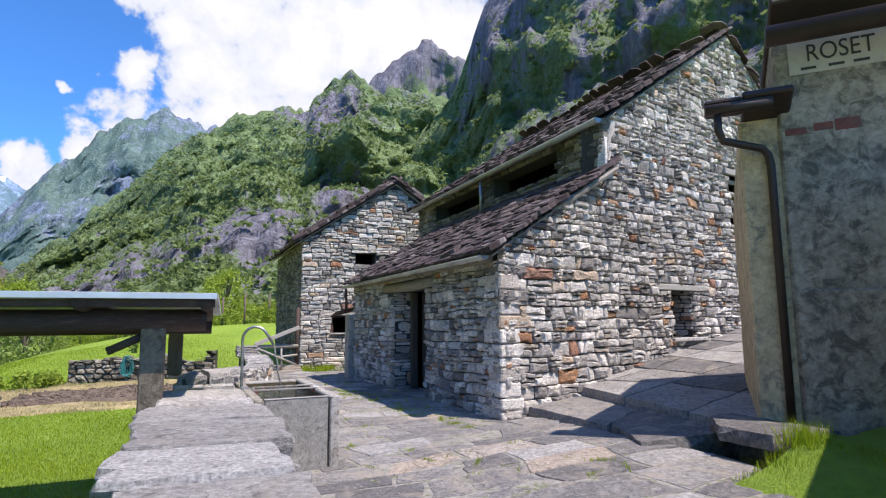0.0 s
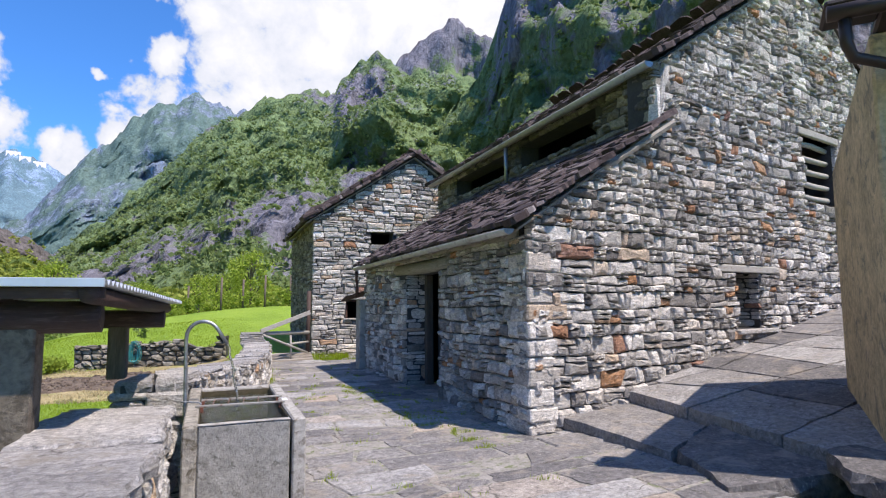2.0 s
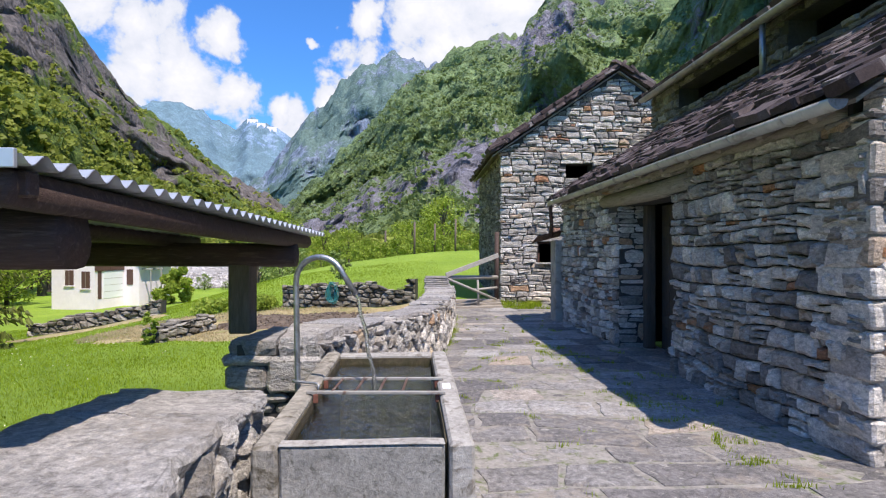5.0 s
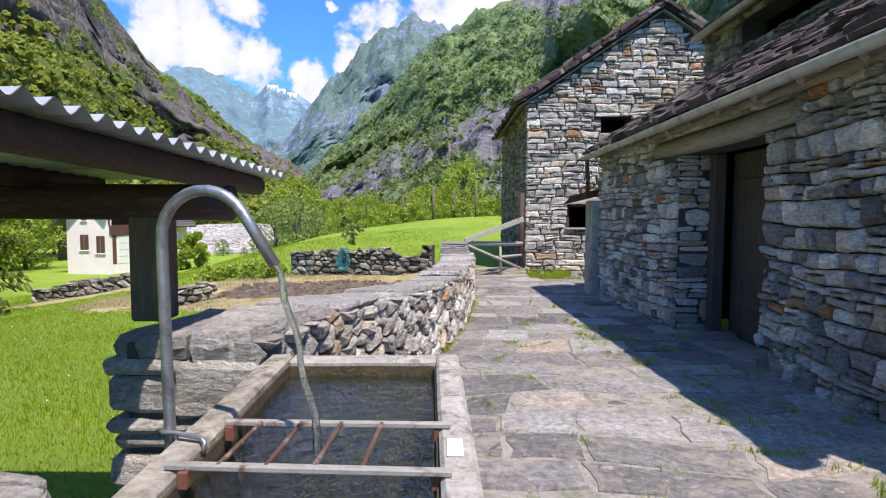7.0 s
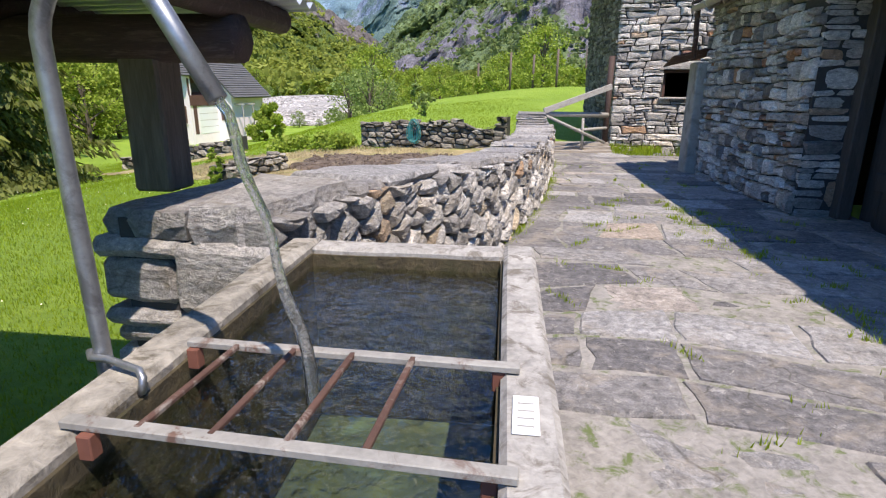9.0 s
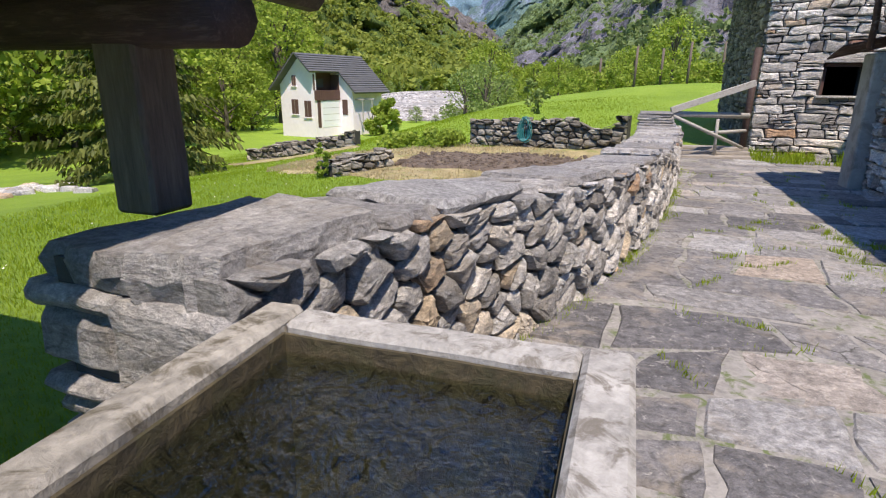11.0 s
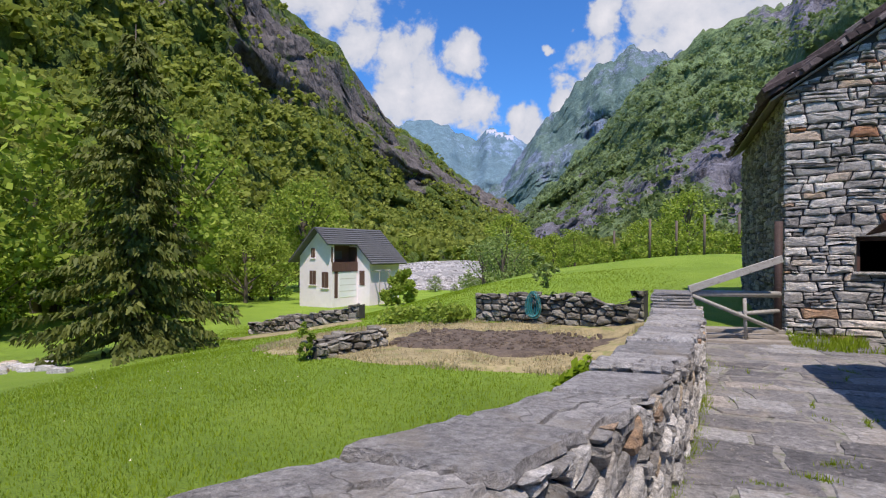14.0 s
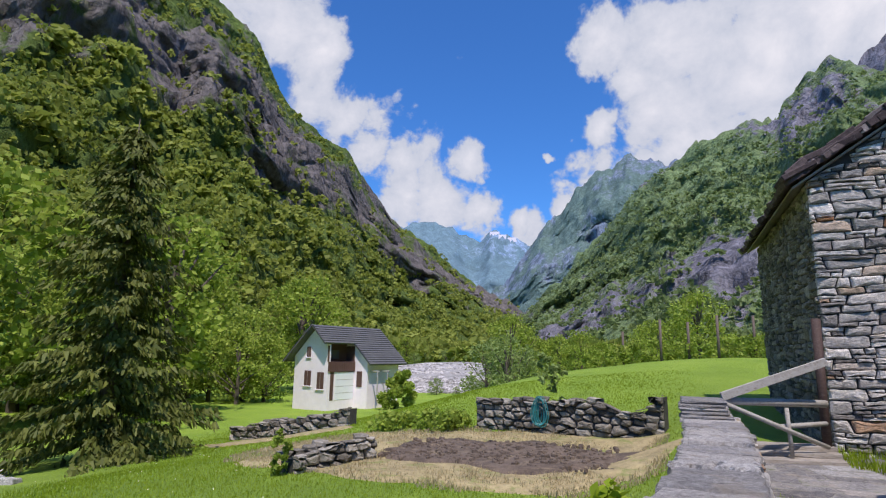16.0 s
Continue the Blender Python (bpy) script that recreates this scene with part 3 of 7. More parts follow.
def fitted_stone(poly, depth, r, gap=0.007, fine=True):
    """A split stone for one cell: corners knocked off, sides sloping in, an uneven broken face."""
    n0 = len(poly)
    cx, cy = sum(p[0] for p in poly) / n0, sum(p[1] for p in poly) / n0
    ring = []
    for i in range(n0):
        p, q, o = poly[i], poly[(i + 1) % n0], poly[i - 1]
        if math.hypot(q[0] - p[0], q[1] - p[1]) < 0.03 or math.hypot(o[0] - p[0], o[1] - p[1]) < 0.03:
            ring.append(p)
            continue
        for e, f in ((o, r.uniform(0.03, 0.2)), (q, r.uniform(0.03, 0.2))):
            ring.append((p[0] + (e[0] - p[0]) * f, p[1] + (e[1] - p[1]) * f))
    out = []
    for x, y in ring:
        d = max(1e-4, math.hypot(x - cx, y - cy))
        q = max(0.3, 1 - gap * r.uniform(0.5, 2.2) / d)
        out.append(((x - cx) * q, (y - cy) * q))
    n = len(out)
    size = math.sqrt(abs(area_of(out)) + 1e-6)
    d = depth * r.uniform(0.45, 1.5)
    tx, ty = r.gauss(0, 0.05), r.gauss(0, 0.07)
    edge = min(0.03, 0.14 * size)
    V = [(x * 0.97, -0.09, y * 0.97) for x, y in out]
    V += [(x, d * r.uniform(-0.1, 0.35), y) for x, y in out]
    for x, y in out:
        q = max(0.4, 1 - edge * r.uniform(0.5, 1.5) / max(1e-4, math.hypot(x, y)))
        V.append((x * q, d * r.uniform(0.75, 1.0) + tx * x + ty * y, y * q))
    F = [(k * n + i, k * n + (i + 1) % n, (k + 1) * n + (i + 1) % n, (k + 1) * n + i) for k in (0, 1) for i in range(n)]
    if fine:
        for x, y in out:
            q = r.uniform(0.4, 0.6)
            V.append((x * q, d * r.uniform(0.92, 1.28) + tx * x * q + ty * y * q, y * q))
        F += [(2 * n + i, 2 * n + (i + 1) % n, 3 * n + (i + 1) % n, 3 * n + i) for i in range(n)]
    b = len(V) - n
    V.append((r.uniform(-0.1, 0.1) * size, d * r.uniform(0.95, 1.3), r.uniform(-0.1, 0.1) * size))
    F += [(b + i, b + (i + 1) % n, len(V) - 1) for i in range(n)]
    return (cx, cy), V, F


def lay_rubble(polys, place, along, out, depth, parent, mat, near, r, limit=300, gap=0.007, label="rubble stones with dark joints"):
    """Stones for the polygons: those for which near() holds as parts of the wall, the rest joined."""
    verts, faces, single = [], [], 0
    for poly in polys:
        (u, v), V, F = fitted_stone(poly, depth, r, gap)
        a, o = (along(u), out(u)) if callable(along) else (along, out)
        m = Matrix((a, o, Vector((0, 0, 1)))).transposed().to_4x4()
        m.translation = place(u, v)
        if single < limit and near(m.translation):
            ob = link_mesh("stone", V, F, mat)
            ob.matrix_world = m
            ob.parent = parent
            single += 1
        else:
            b = len(verts)
            verts += [m @ Vector(p) for p in V]
            faces += [tuple(b + j for j in f) for f in F]
    if verts:
        link_mesh("rubble_fill", verts, faces, mat, parent, label)["kind"] = "stuff"


MS_STONE = shape_meshes("stone", SHAPES, M_STONE)
MS_WALL = shape_meshes("stone", SHAPES, M_STONE2)
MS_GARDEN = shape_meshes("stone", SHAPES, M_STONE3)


def flat_shape(seed, n=10):
    """A thin split slab, x and y across, z its thickness, origin under its middle."""
    r = random.Random(seed)
    ring = []
    for i in range(n):
        a = 2 * math.pi * (i + 0.5 + r.uniform(-0.2, 0.2)) / n
        c, s = math.cos(a), math.sin(a)
        ring.append((0.5 * math.copysign(abs(c) ** 0.5, c) * r.uniform(0.86, 1.05), 0.5 * math.copysign(abs(s) ** 0.5, s) * r.uniform(0.86, 1.05)))
    verts = [(x, y, r.uniform(-0.1, 0.1)) for x, y in ring] + [(x * 0.96, y * 0.96, 1 + r.uniform(-0.25, 0.2)) for x, y in ring] + [(0, 0, 1.1)]
    faces = [(i, (i + 1) % n, n + (i + 1) % n, n + i) for i in range(n)] + [(n + i, n + (i + 1) % n, 2 * n) for i in range(n)] + [tuple(range(n))[::-1]]
    return verts, faces


SLATES = [flat_shape(90 + i, 8 + i % 3) for i in range(12)]
MS_SLATE = shape_meshes("slate", SLATES, M_SLATE)


def slate_roof(parent, y_of, y_end, x0, z0, x1, z1, near, step=0.14, wide=0.36, thick=0.035, limit=300):
    """Rows of slates from the eave (x0, z0) to the ridge (x1, z1), along y from y_of(x)."""
    L = math.hypot(x1 - x0, z1 - z0)
    sx, sz = (x1 - x0) / L, (z1 - z0) / L
    ms, s = [], 0.0
    upv, yv = Vector((sx, 0, sz)), Vector((0, 1, 0))
    nrm = upv.cross(yv)
    if nrm.z < 0:
        nrm = -nrm
    while s < L:
        x, z = x0 + sx * s, z0 + sz * s
        y = y_of(x) + rng.uniform(-0.08, 0.08)
        while y < y_end:
            w = wide * rng.uniform(0.6, 1.5)
            lng = step * rng.uniform(1.9, 2.8)
            m = Matrix((yv, upv, nrm)).transposed().to_4x4()
            m.translation = Vector((x, y + w / 2, z)) + upv * (lng * 0.5 - rng.uniform(0.0, 0.09)) + nrm * rng.uniform(0.0, 0.02)
            ms.append(m @ Matrix.Rotation(radians(rng.gauss(0, 4)), 4, "Z") @ Matrix.Rotation(radians(rng.gauss(-4, 1.5)), 4, "X") @ Matrix.Rotation(radians(rng.gauss(0, 1.5)), 4, "Y")
                      @ Matrix.Diagonal((w * 1.06, lng, thick * rng.uniform(0.7, 1.6), 1)))
            y += w
        s += step * rng.uniform(0.8, 1.2)
    lay("slate", SLATES, MS_SLATE, ms, parent, M_SLATE, near, limit, "slate_fill", "overlapping dark stone slates")


def slab_mesh(name, pts, ztop, thick, mat, parent, rough=0.012, label="", r=None, sub=3, bev=0.012, sag=0.0):
    """A split slab with a wavy outline: pts are its corners in plan."""
    r = r or rng
    ring = []
    n = len(pts)
    for i in range(n):
        a, b = Vector(pts[i]), Vector(pts[(i + 1) % n])
        for k in range(sub):
            p = a.lerp(b, k / sub)
            j = rough if k else rough * 0.5
            ring.append((p.x + r.uniform(-j, j), p.y + r.uniform(-j, j)))
    cx, cy = sum(p[0] for p in ring) / len(ring), sum(p[1] for p in ring) / len(ring)
    m = len(ring)

    def shrink(p, d):
        v = Vector((cx - p[0], cy - p[1]))
        q = min(1.0, d / max(v.length, 1e-4))
        return p[0] + v.x * q, p[1] + v.y * q
    V = []
    for p in ring:
        q = shrink(p, r.uniform(0, rough * 1.6))
        V.append((*q, ztop(*q) - thick))
    for p in ring:
        V.append((*p, ztop(*p) - thick * r.uniform(0.3, 0.6)))
    for p in ring:
        q = shrink(p, bev * r.uniform(0.4, 1.6))
        V.append((*q, ztop(*q) - r.uniform(0, 0.003)))
    mid = [shrink(p, 0.5 * math.hypot(p[0] - cx, p[1] - cy)) for p in ring]
    V += [(*q, ztop(*q) + r.uniform(-0.003, 0.004)) for q in mid]
    V.append((cx, cy, ztop(cx, cy)))
    F = []
    for k in range(3):
        F += [(k * m + i, k * m + (i + 1) % m, (k + 1) * m + (i + 1) % m, (k + 1) * m + i) for i in range(m)]
    F += [(3 * m + i, 3 * m + (i + 1) % m, 4 * m) for i in range(m)]
    return link_mesh(name, V, F, mat, parent, label)


def interp(x, pts):
    if x <= pts[0][0]:
        return pts[0][1]
    for (a, p), (b, q) in zip(pts, pts[1:]):
        if x <= b:
            return p + (q - p) * (x - a) / (b - a)
    return pts[-1][1]


def smooth(a, b, x):
    t = max(0.0, min(1.0, (x - a) / (b - a)))
    return t * t * (3 - 2 * t)


# ---- ground ----


def gable_y(x):
    return 7.5 + 0.218 * (x - 4.4)


def pave_z(x, y):
    z = -0.02 * max(0.0, min(10.5, y - 9)) + 0.14 * smooth(1.6, 4.6, x) * smooth(8.2, 5.2, y)
    return z


def wall_r(y):
    return interp(y, [(7.79, 0.68), (8.4, 0.8), (9.1, 0.96), (9.7, 1.17), (10.5, 1.4), (11.3, 1.56), (12.4, 1.75), (14, 1.92), (15.5, 2.04), (18.6, 2.16)])


def wall_l(y):
    return interp(y, [(7.79, 0.08), (8.4, 0.2), (8.9, 0.42), (9.5, 0.57), (10.0, 0.75), (11.0, 1.1), (12.0, 1.25), (13.3, 1.36), (15.5, 1.5), (18.6, 1.5)])


def wall_top(y):
    return interp(y, [(7.8, 0.83), (9, 0.78), (10.5, 0.7), (12.4, 0.62), (15, 0.56), (17.4, 0.5), (18.6, 0.5)])


def meadow_z(x, y):
    """The lie of the land: paved terrace, meadow below it, valley floor beyond."""
    low = -0.66 - 0.04 * max(0.0, y - 8) + 0.055 * min(0.0, x) * smooth(4, 14, abs(x)) * 1.2
    low = max(low, -3.2)
    rise = smooth(17, 44, y) * smooth(-22, 5, x) * 3.3
    z = low + rise
    if y < 18.6 + 2:
        edge = wall_l(y) if y > 7.79 else (0.0 if y > 1.3 else -0.5)
        inside = smooth(edge - 0.1, edge + 0.25, x) * (1 - smooth(18.6, 20.6, y))
        z = z * (1 - inside) + (pave_z(x, y) - 0.12) * inside
    right = smooth(0.2, 2.2, x) * smooth(16.8, 18.4, y) * (1 - smooth(26, 40, y))
    z = z * (1 - right) + (-0.3 + 0.05 * (y - 20)) * right
    d = math.hypot(x, y)
    z += 0.05 * noise.noise((x * 0.35, y * 0.35, 0)) * (1 - smooth(2, 0, abs(x - 0.6)))
    far = smooth(52, 84, d)
    z = z * (1 - far) - 4.0 * far
    return z - 0.6 * smooth(5, 7, x) * (1 - smooth(20, 24, y))


def ring_steps(a, b, first, grow):
    out, d = [a], first
    while out[-1] < b:
        out.append(out[-1] + d)
        d *= grow
    return out


xs = sorted(set([-q for q in ring_steps(0, 1500, 0.25, 1.085)] + ring_steps(0, 1500, 0.25, 1.085)))
ys = sorted(set([-q for q in ring_steps(0, 600, 0.4, 1.14)][1:] + ring_steps(0, 26, 0.3, 1.0) + [26 + q for q in ring_steps(0.35, 1800, 0.5, 1.09)]))
gm, gnt, gb = material("meadow_ground")
gp = where(gnt)
gcol = ramp(gnt, math_node(gnt, "MULTIPLY_ADD", noise_tex(gnt, gp, 0.35, 5, 0.6), 0.55, math_node(gnt, "MULTIPLY", noise_tex(gnt, gp, 9.0, 6, 0.7), 0.5)),
            [(0.3, (0.135, 0.23, 0.014)), (0.52, (0.225, 0.35, 0.024)), (0.75, (0.335, 0.45, 0.05))])
gnt.links.new(gcol, gb.inputs["Base Color"])
gb.inputs["Roughness"].default_value = 0.9
bump(gnt, gb, noise_tex(gnt, gp, 25.0, 5, 0.75), 1.0, 0.08)
GV = [(x, y, meadow_z(x, y)) for y in ys for x in xs]
nx = len(xs)
GF = [(j * nx + i, j * nx + i + 1, (j + 1) * nx + i + 1, (j + 1) * nx + i) for j in range(len(ys) - 1) for i in range(nx - 1)]
ground = tagged(link_mesh("ground", GV, GF, gm, smooth=True), "green hay meadow falling to the valley floor", "meadow", kind="structure")

# ---- plastered house with the sign, beside the path ----
H3X, H3Y = 5.75, 4.43
h3 = thing("plastered_house", "old house with flaking grey and ochre plaster, brown gutters", "house")
wa = box("wall", H3X, H3X + 2.3, -8, H3Y, 0.1, 3.66, M_PLASTER, h3, "ochre plaster wall, stained grey", 0.02)
wb_ = box("wall", H3X - 0.05, H3X + 2.2, -8.1, H3Y - 0.38, 0.0, 4.6, M_GREYPLASTER, h3, "grey cement-plastered wall, flaking", 0.03)
for ob in (wa, wb_):
    for v in ob.data.vertices:
        if v.co.z > 3.3:
            v.co.z -= 0.29 * max(0.0, v.co.x - H3X)

# ---- main stone house with its lean-to ----
h1 = thing("stone_house", "dry-stone house with a lean-to and slate roofs", "house")
GU = Vector((1, 0.218, 0)).normalized()
GO = Vector((0.218, -1, 0)).normalized()
gl = 1 / GU.x


def gab(u, v, d=0.0):
    return Vector((4.4, 7.5, 0)) + GU * u + Vector((0, 0, v)) - GO * d


def ux(x):
    return (x - 4.4) * gl


def roof_top(x):
    if x < 6.95:
        return 2.42 + (x - 4.15) * 0.625
    return 5.12 + (x - 6.95) * 0.667 if x < 11.6 else 8.22 - (x - 11.6) * 0.667


WIN = (ux(8.8), ux(9.5), 1.08, 2.0)
LOU = (ux(11.35), ux(12.6), 3.42, 4.72)
rect = lambda h: [(h[0], h[2]), (h[1], h[2]), (h[1], h[3]), (h[0], h[3])]
outline = [(ux(4.56), -0.4), (ux(16), -0.4), (ux(16), roof_top(16)), (ux(11.6), roof_top(11.6)), (ux(6.96), roof_top(6.96)), (ux(6.94), roof_top(6.94)), (ux(4.56), roof_top(4.56))]
wall_g = wall_prism("wall", outline, [rect(WIN), rect(LOU)], lambda u, v, d: gab(u, v, d + 0.02), 0.5, M_CORE, h1, "gable wall of pale rubble stones")
r1 = random.Random(11)
foot = lambda u: 0.1 * max(0.0, u - 1) - 0.1
ps = courses(ux(4.42), ux(16), -0.1, 8.2, (0.11, 0.47), (0.09, 0.25), r1, [WIN, LOU, (WIN[0] - 0.4, WIN[1] + 0.4, 1.99, 2.13), (LOU[0] - 0.3, LOU[1] + 0.3, 4.71, 4.87)],
             lambda u: roof_top(4.4 + u / gl) - 0.02, foot, lambda u, v: v < roof_top(4.4 + u / gl) and v > foot(u))
lay_rubble(ps, gab, GU, GO, 0.05, wall_g, M_STONE, lambda p: p.x < 7.6 and p.z < 3.0, r1)
# reveal stones and fittings of the small window
box("lintel", -0.95, 0.95, -0.05, 0.35, 0, 0.12, M_GREYWOOD, h1, "grey wooden lintel", 0.015, Matrix.Translation(gab((WIN[0] + WIN[1]) / 2, 2.0)) @ Matrix.Rotation(math.atan2(0.218, 1), 4, "Z"))
sillm = Matrix.Translation(gab((WIN[0] + WIN[1]) / 2, 1.0)) @ Matrix.Rotation(math.atan2(0.218, 1), 4, "Z")
box("sill", -0.45, 0.75, -0.1, 0.4, 0, 0.075, M_CAP, h1, "stone sill slab", 0.015, sillm)
for s in (-1, 1):
    rv = cells(1.08, 2.0, lambda v: 0.0, lambda v: 0.45, r=r1, big=(0.14, 0.22))
    edge = WIN[0] if s < 0 else WIN[1]
    ms = stones_on(rv, lambda u, v: gab(edge, v, u), -GO, GU * -s, 0.03, r1)
    lay("stone", SHAPES, MS_STONE, ms, wall_g, M_STONE, lambda p: False)
box("window_board", WIN[0] - 0.0, WIN[0] + 0.16, -0.02, 0.02, 1.08, 2.0, M_OLDWOOD, h1, "weathered wooden window frame", 0.004,
    Matrix.Translation((4.4, 7.5, 0)) @ Matrix.Rotation(math.atan2(0.218, 1), 4, "Z") @ Matrix.Translation((0.04, 0.3, 0)))
for k in range(5):
    z = LOU[2] + 0.14 + k * 0.26
    tube("slat", [gab(LOU[0] - 0.05, z, 0.14), gab((LOU[0] + LOU[1]) / 2, z + r1.uniform(-0.03, 0.03), 0.12), gab(LOU[1] + 0.05, z, 0.14)], 0.055, M_GREYWOOD, h1, "grey wooden bar", 8, wob=0.3)
box("lintel", -0.85, 0.85, -0.05, 0.3, 0, 0.14, M_GREYWOOD, h1, "grey wooden lintel", 0.015, Matrix.Translation(gab((LOU[0] + LOU[1]) / 2, LOU[3])) @ Matrix.Rotation(math.atan2(0.218, 1), 4, "Z"))

# front of the lean-to, with the door
DO = (10.45, 12.35, -0.3, 2.08)
FX = 4.4
front = wall_prism("wall", [(7.7, -0.4), (15.7, -0.4), (15.7, 2.5), (7.7, 2.5)], [[(DO[0], -0.38), (DO[1], -0.38), (DO[1], DO[3]), (DO[0], DO[3])]], lambda u, v, d: Vector((FX + 0.02 + d, u, v)), 0.45, M_CORE, h1, "front wall of grey rubble stones")
ps = courses(7.5, 15.7, -0.3, 2.34, (0.1, 0.37), (0.08, 0.23), r1, [DO, (DO[0] - 0.35, DO[1] + 0.75, 2.07, 2.3)])
lay_rubble([[(-u, v) for u, v in p][::-1] for p in ps], lambda u, v: Vector((FX, -u, v)), Vector((0, -1, 0)), Vector((-1, 0, 0)), 0.05, front, M_STONE, lambda p: p.y < 12.9, r1)
for y, s in ((DO[1], -1), (DO[0], 1)):
    cs = cells(-0.3, 2.08, lambda v: 0.0, lambda v: 0.42, r=r1, wide=(0.25, 0.5))
    ms = stones_on(cs, lambda u, v: Vector((FX + u, y, v)), Vector((1, 0, 0)), Vector((0, s, 0)), 0.03, r1)
    lay("stone", SHAPES, MS_STONE, ms, front, M_STONE, lambda p: False)
# quoins at the near corner
zq = 0.0
k = 0
while zq < 2.3:
    h = r1.uniform(0.12, 0.24)
    w = r1.uniform(0.4, 0.62)
    a, b = (w, 0.36) if k % 2 else (0.34, w)
    bm = bmesh.new()
    add_box(bm, -0.045, a, -0.045, b, zq + 0.008, min(zq + h, 2.36) - 0.008, 0.02)
    for v in bm.verts:
        v.co += 0.022 * noise.noise_vector(v.co * 5 + Vector((k, 0, 0)))
        v.co.y += 0.2 * max(0, v.co.x) 
    q = part("quoin", bm, M_STONE, front)
    q.matrix_world = Matrix.Translation((4.4, 7.5, 0))
    zq += h
    k += 1
door = thing("door_1", "dark weathered plank door standing ajar in the recess", "door", kind="structure")
for i in range(7):
    y = DO[0] + 0.02 + i * 0.265
    box("plank", 5.06 + r1.uniform(-0.006, 0.006), 5.11, y, y + 0.258, -0.18, 2.08, M_DOOR, door, "", 0.006)
box("door_frame", 4.78, 4.92, 12.2, 12.36, -0.2, 2.08, M_DOOR, door, "weathered door post", 0.01)
box("rail", 5.03, 5.055, 10.6, 12.15, 0.25, 0.42, M_DOOR, door, "", 0.006)
box("rail", 5.03, 5.055, 10.6, 12.15, 1.6, 1.76, M_DOOR, door, "", 0.006)
slab_mesh("threshold", [(4.36, 10.5), (5.1, 10.5), (5.1, 12.3), (4.36, 12.3)], lambda x, y: -0.14, 0.15, M_PAVE, door, 0.01, "worn stone threshold")
box("door_sill", 4.3, 4.4, 10.35, 12.5, -0.16, -0.075, M_GREYWOOD, door, "pale timber sill", 0.015)
tube("lintel", [(4.46, 9.9, 2.2), (4.45, 11.2, 2.17), (4.46, 13.1, 2.19)], 0.11, M_OLDWOOD, h1, "rough grey timber lintel", 10, wob=0.25)
tube("wall_plate", [(4.42, 7.75, 2.37), (4.42, 11, 2.38), (4.42, 15.7, 2.36)], 0.075, M_OLDWOOD, h1, "timber wall plate", 10, wob=0.25)
for i in range(13):
    y = 7.8 + i * 0.64
    tube("rafter", [(4.2, y, 2.36), (7.0, y, 4.1)], 0.05, M_OLDWOOD, h1, "", 6)
# upper wall strip between the roofs
OP1, OP2 = (9.75, 12.45, 4.5, 4.99), (13.05, 16.2, 4.5, 4.99)
upper = wall_prism("wall", [(gable_y(7.1) + 0.2, 3.6), (17.6, 3.6), (17.6, 5.2), (gable_y(7.1) + 0.2, 5.2)], [rect(OP1), rect(OP2)], lambda u, v, d: Vector((7.12 + d, u, v)), 0.45, M_CORE, h1, "strip of wall under the upper eave")
# Eave shade is put into the colour: strip stones take the darker M_STONE3.
for xp, ya, yb, hs in ((7.1, 8.6, 17.6, [OP1, OP2]), (6.93, gable_y(6.93) - 0.03, 8.75, [])):
    ps = courses(ya, yb, 3.95, 5.12, (0.14, 0.5), (0.1, 0.24), r1, hs)
    lay_rubble([[(-u, v) for u, v in p][::-1] for p in ps], lambda u, v: Vector((xp, -u, v)), Vector((0, -1, 0)), Vector((-1, 0, 0)), 0.045, upper, M_STONE3, lambda p: False, r1)
# hidden walls that close the house
box("wall", 7.12, 16, 17.2, 17.6, -0.5, 5.1, M_CORE, h1, "rear wall", 0)
wall_prism("wall", [(7.1, 5.0), (16.1, 5.0), (11.6, 8.1)], [], lambda u, v, d: Vector((u, 17.25 + d, v)), 0.3, M_CORE, h1, "rear gable")
box("wall", 15.6, 16, gable_y(16) + 0.5, 17.2, -0.5, 5.1, M_CORE, h1, "far wall", 0)
box("wall", 4.86, 7.1, 15.3, 15.72, -0.5, 2.6, M_CORE, h1, "end wall of the lean-to", 0)
bm = bmesh.new()
for (x0, z0, x1, z1, ye) in ((4.2, 2.40, 7.12, 4.22, 15.8), (6.95, 5.08, 11.6, 8.18, 17.7), (16.2, 5.1, 11.6, 8.18, 17.7)):
    vs = [bm.verts.new(p) for p in ((x0, gable_y(x0) - 0.06, z0), (x1, gable_y(x1) - 0.06, z1), (x1, ye, z1), (x0, ye, z0))]
    f = bm.faces.new(vs)
    e = bmesh.ops.extrude_face_region(bm, geom=[f])
    bmesh.ops.translate(bm, vec=(0, 0, -0.03), verts=[g for g in e["geom"] if isinstance(g, bmesh.types.BMVert)])
roof1 = part("roof", bm, M_OLDWOOD, h1, "slate roof on boards")
slate_roof(roof1, lambda x: gable_y(x) - 0.16, 15.85, 4.12, 2.44, 7.1, 4.26, lambda p: p.y < 10.6, 0.13, 0.36, 0.05)
roof2 = part("roof", (lambda b: (add_box(b, 11.5, 11.7, gable_y(11.6), 17.6, 8.1, 8.16), b)[1])(bmesh.new()), M_OLDWOOD, h1, "upper slate roof")
slate_roof(roof2, lambda x: gable_y(x) - 0.16, 17.7, 6.85, 5.12, 11.6, 8.26, lambda p: p.y < 9.3, 0.16, 0.42, 0.06)
slate_roof(roof2, lambda x: gable_y(x) - 0.16, 17.7, 16.2, 5.15, 11.6, 8.26, lambda p: False, 0.2, 0.5)


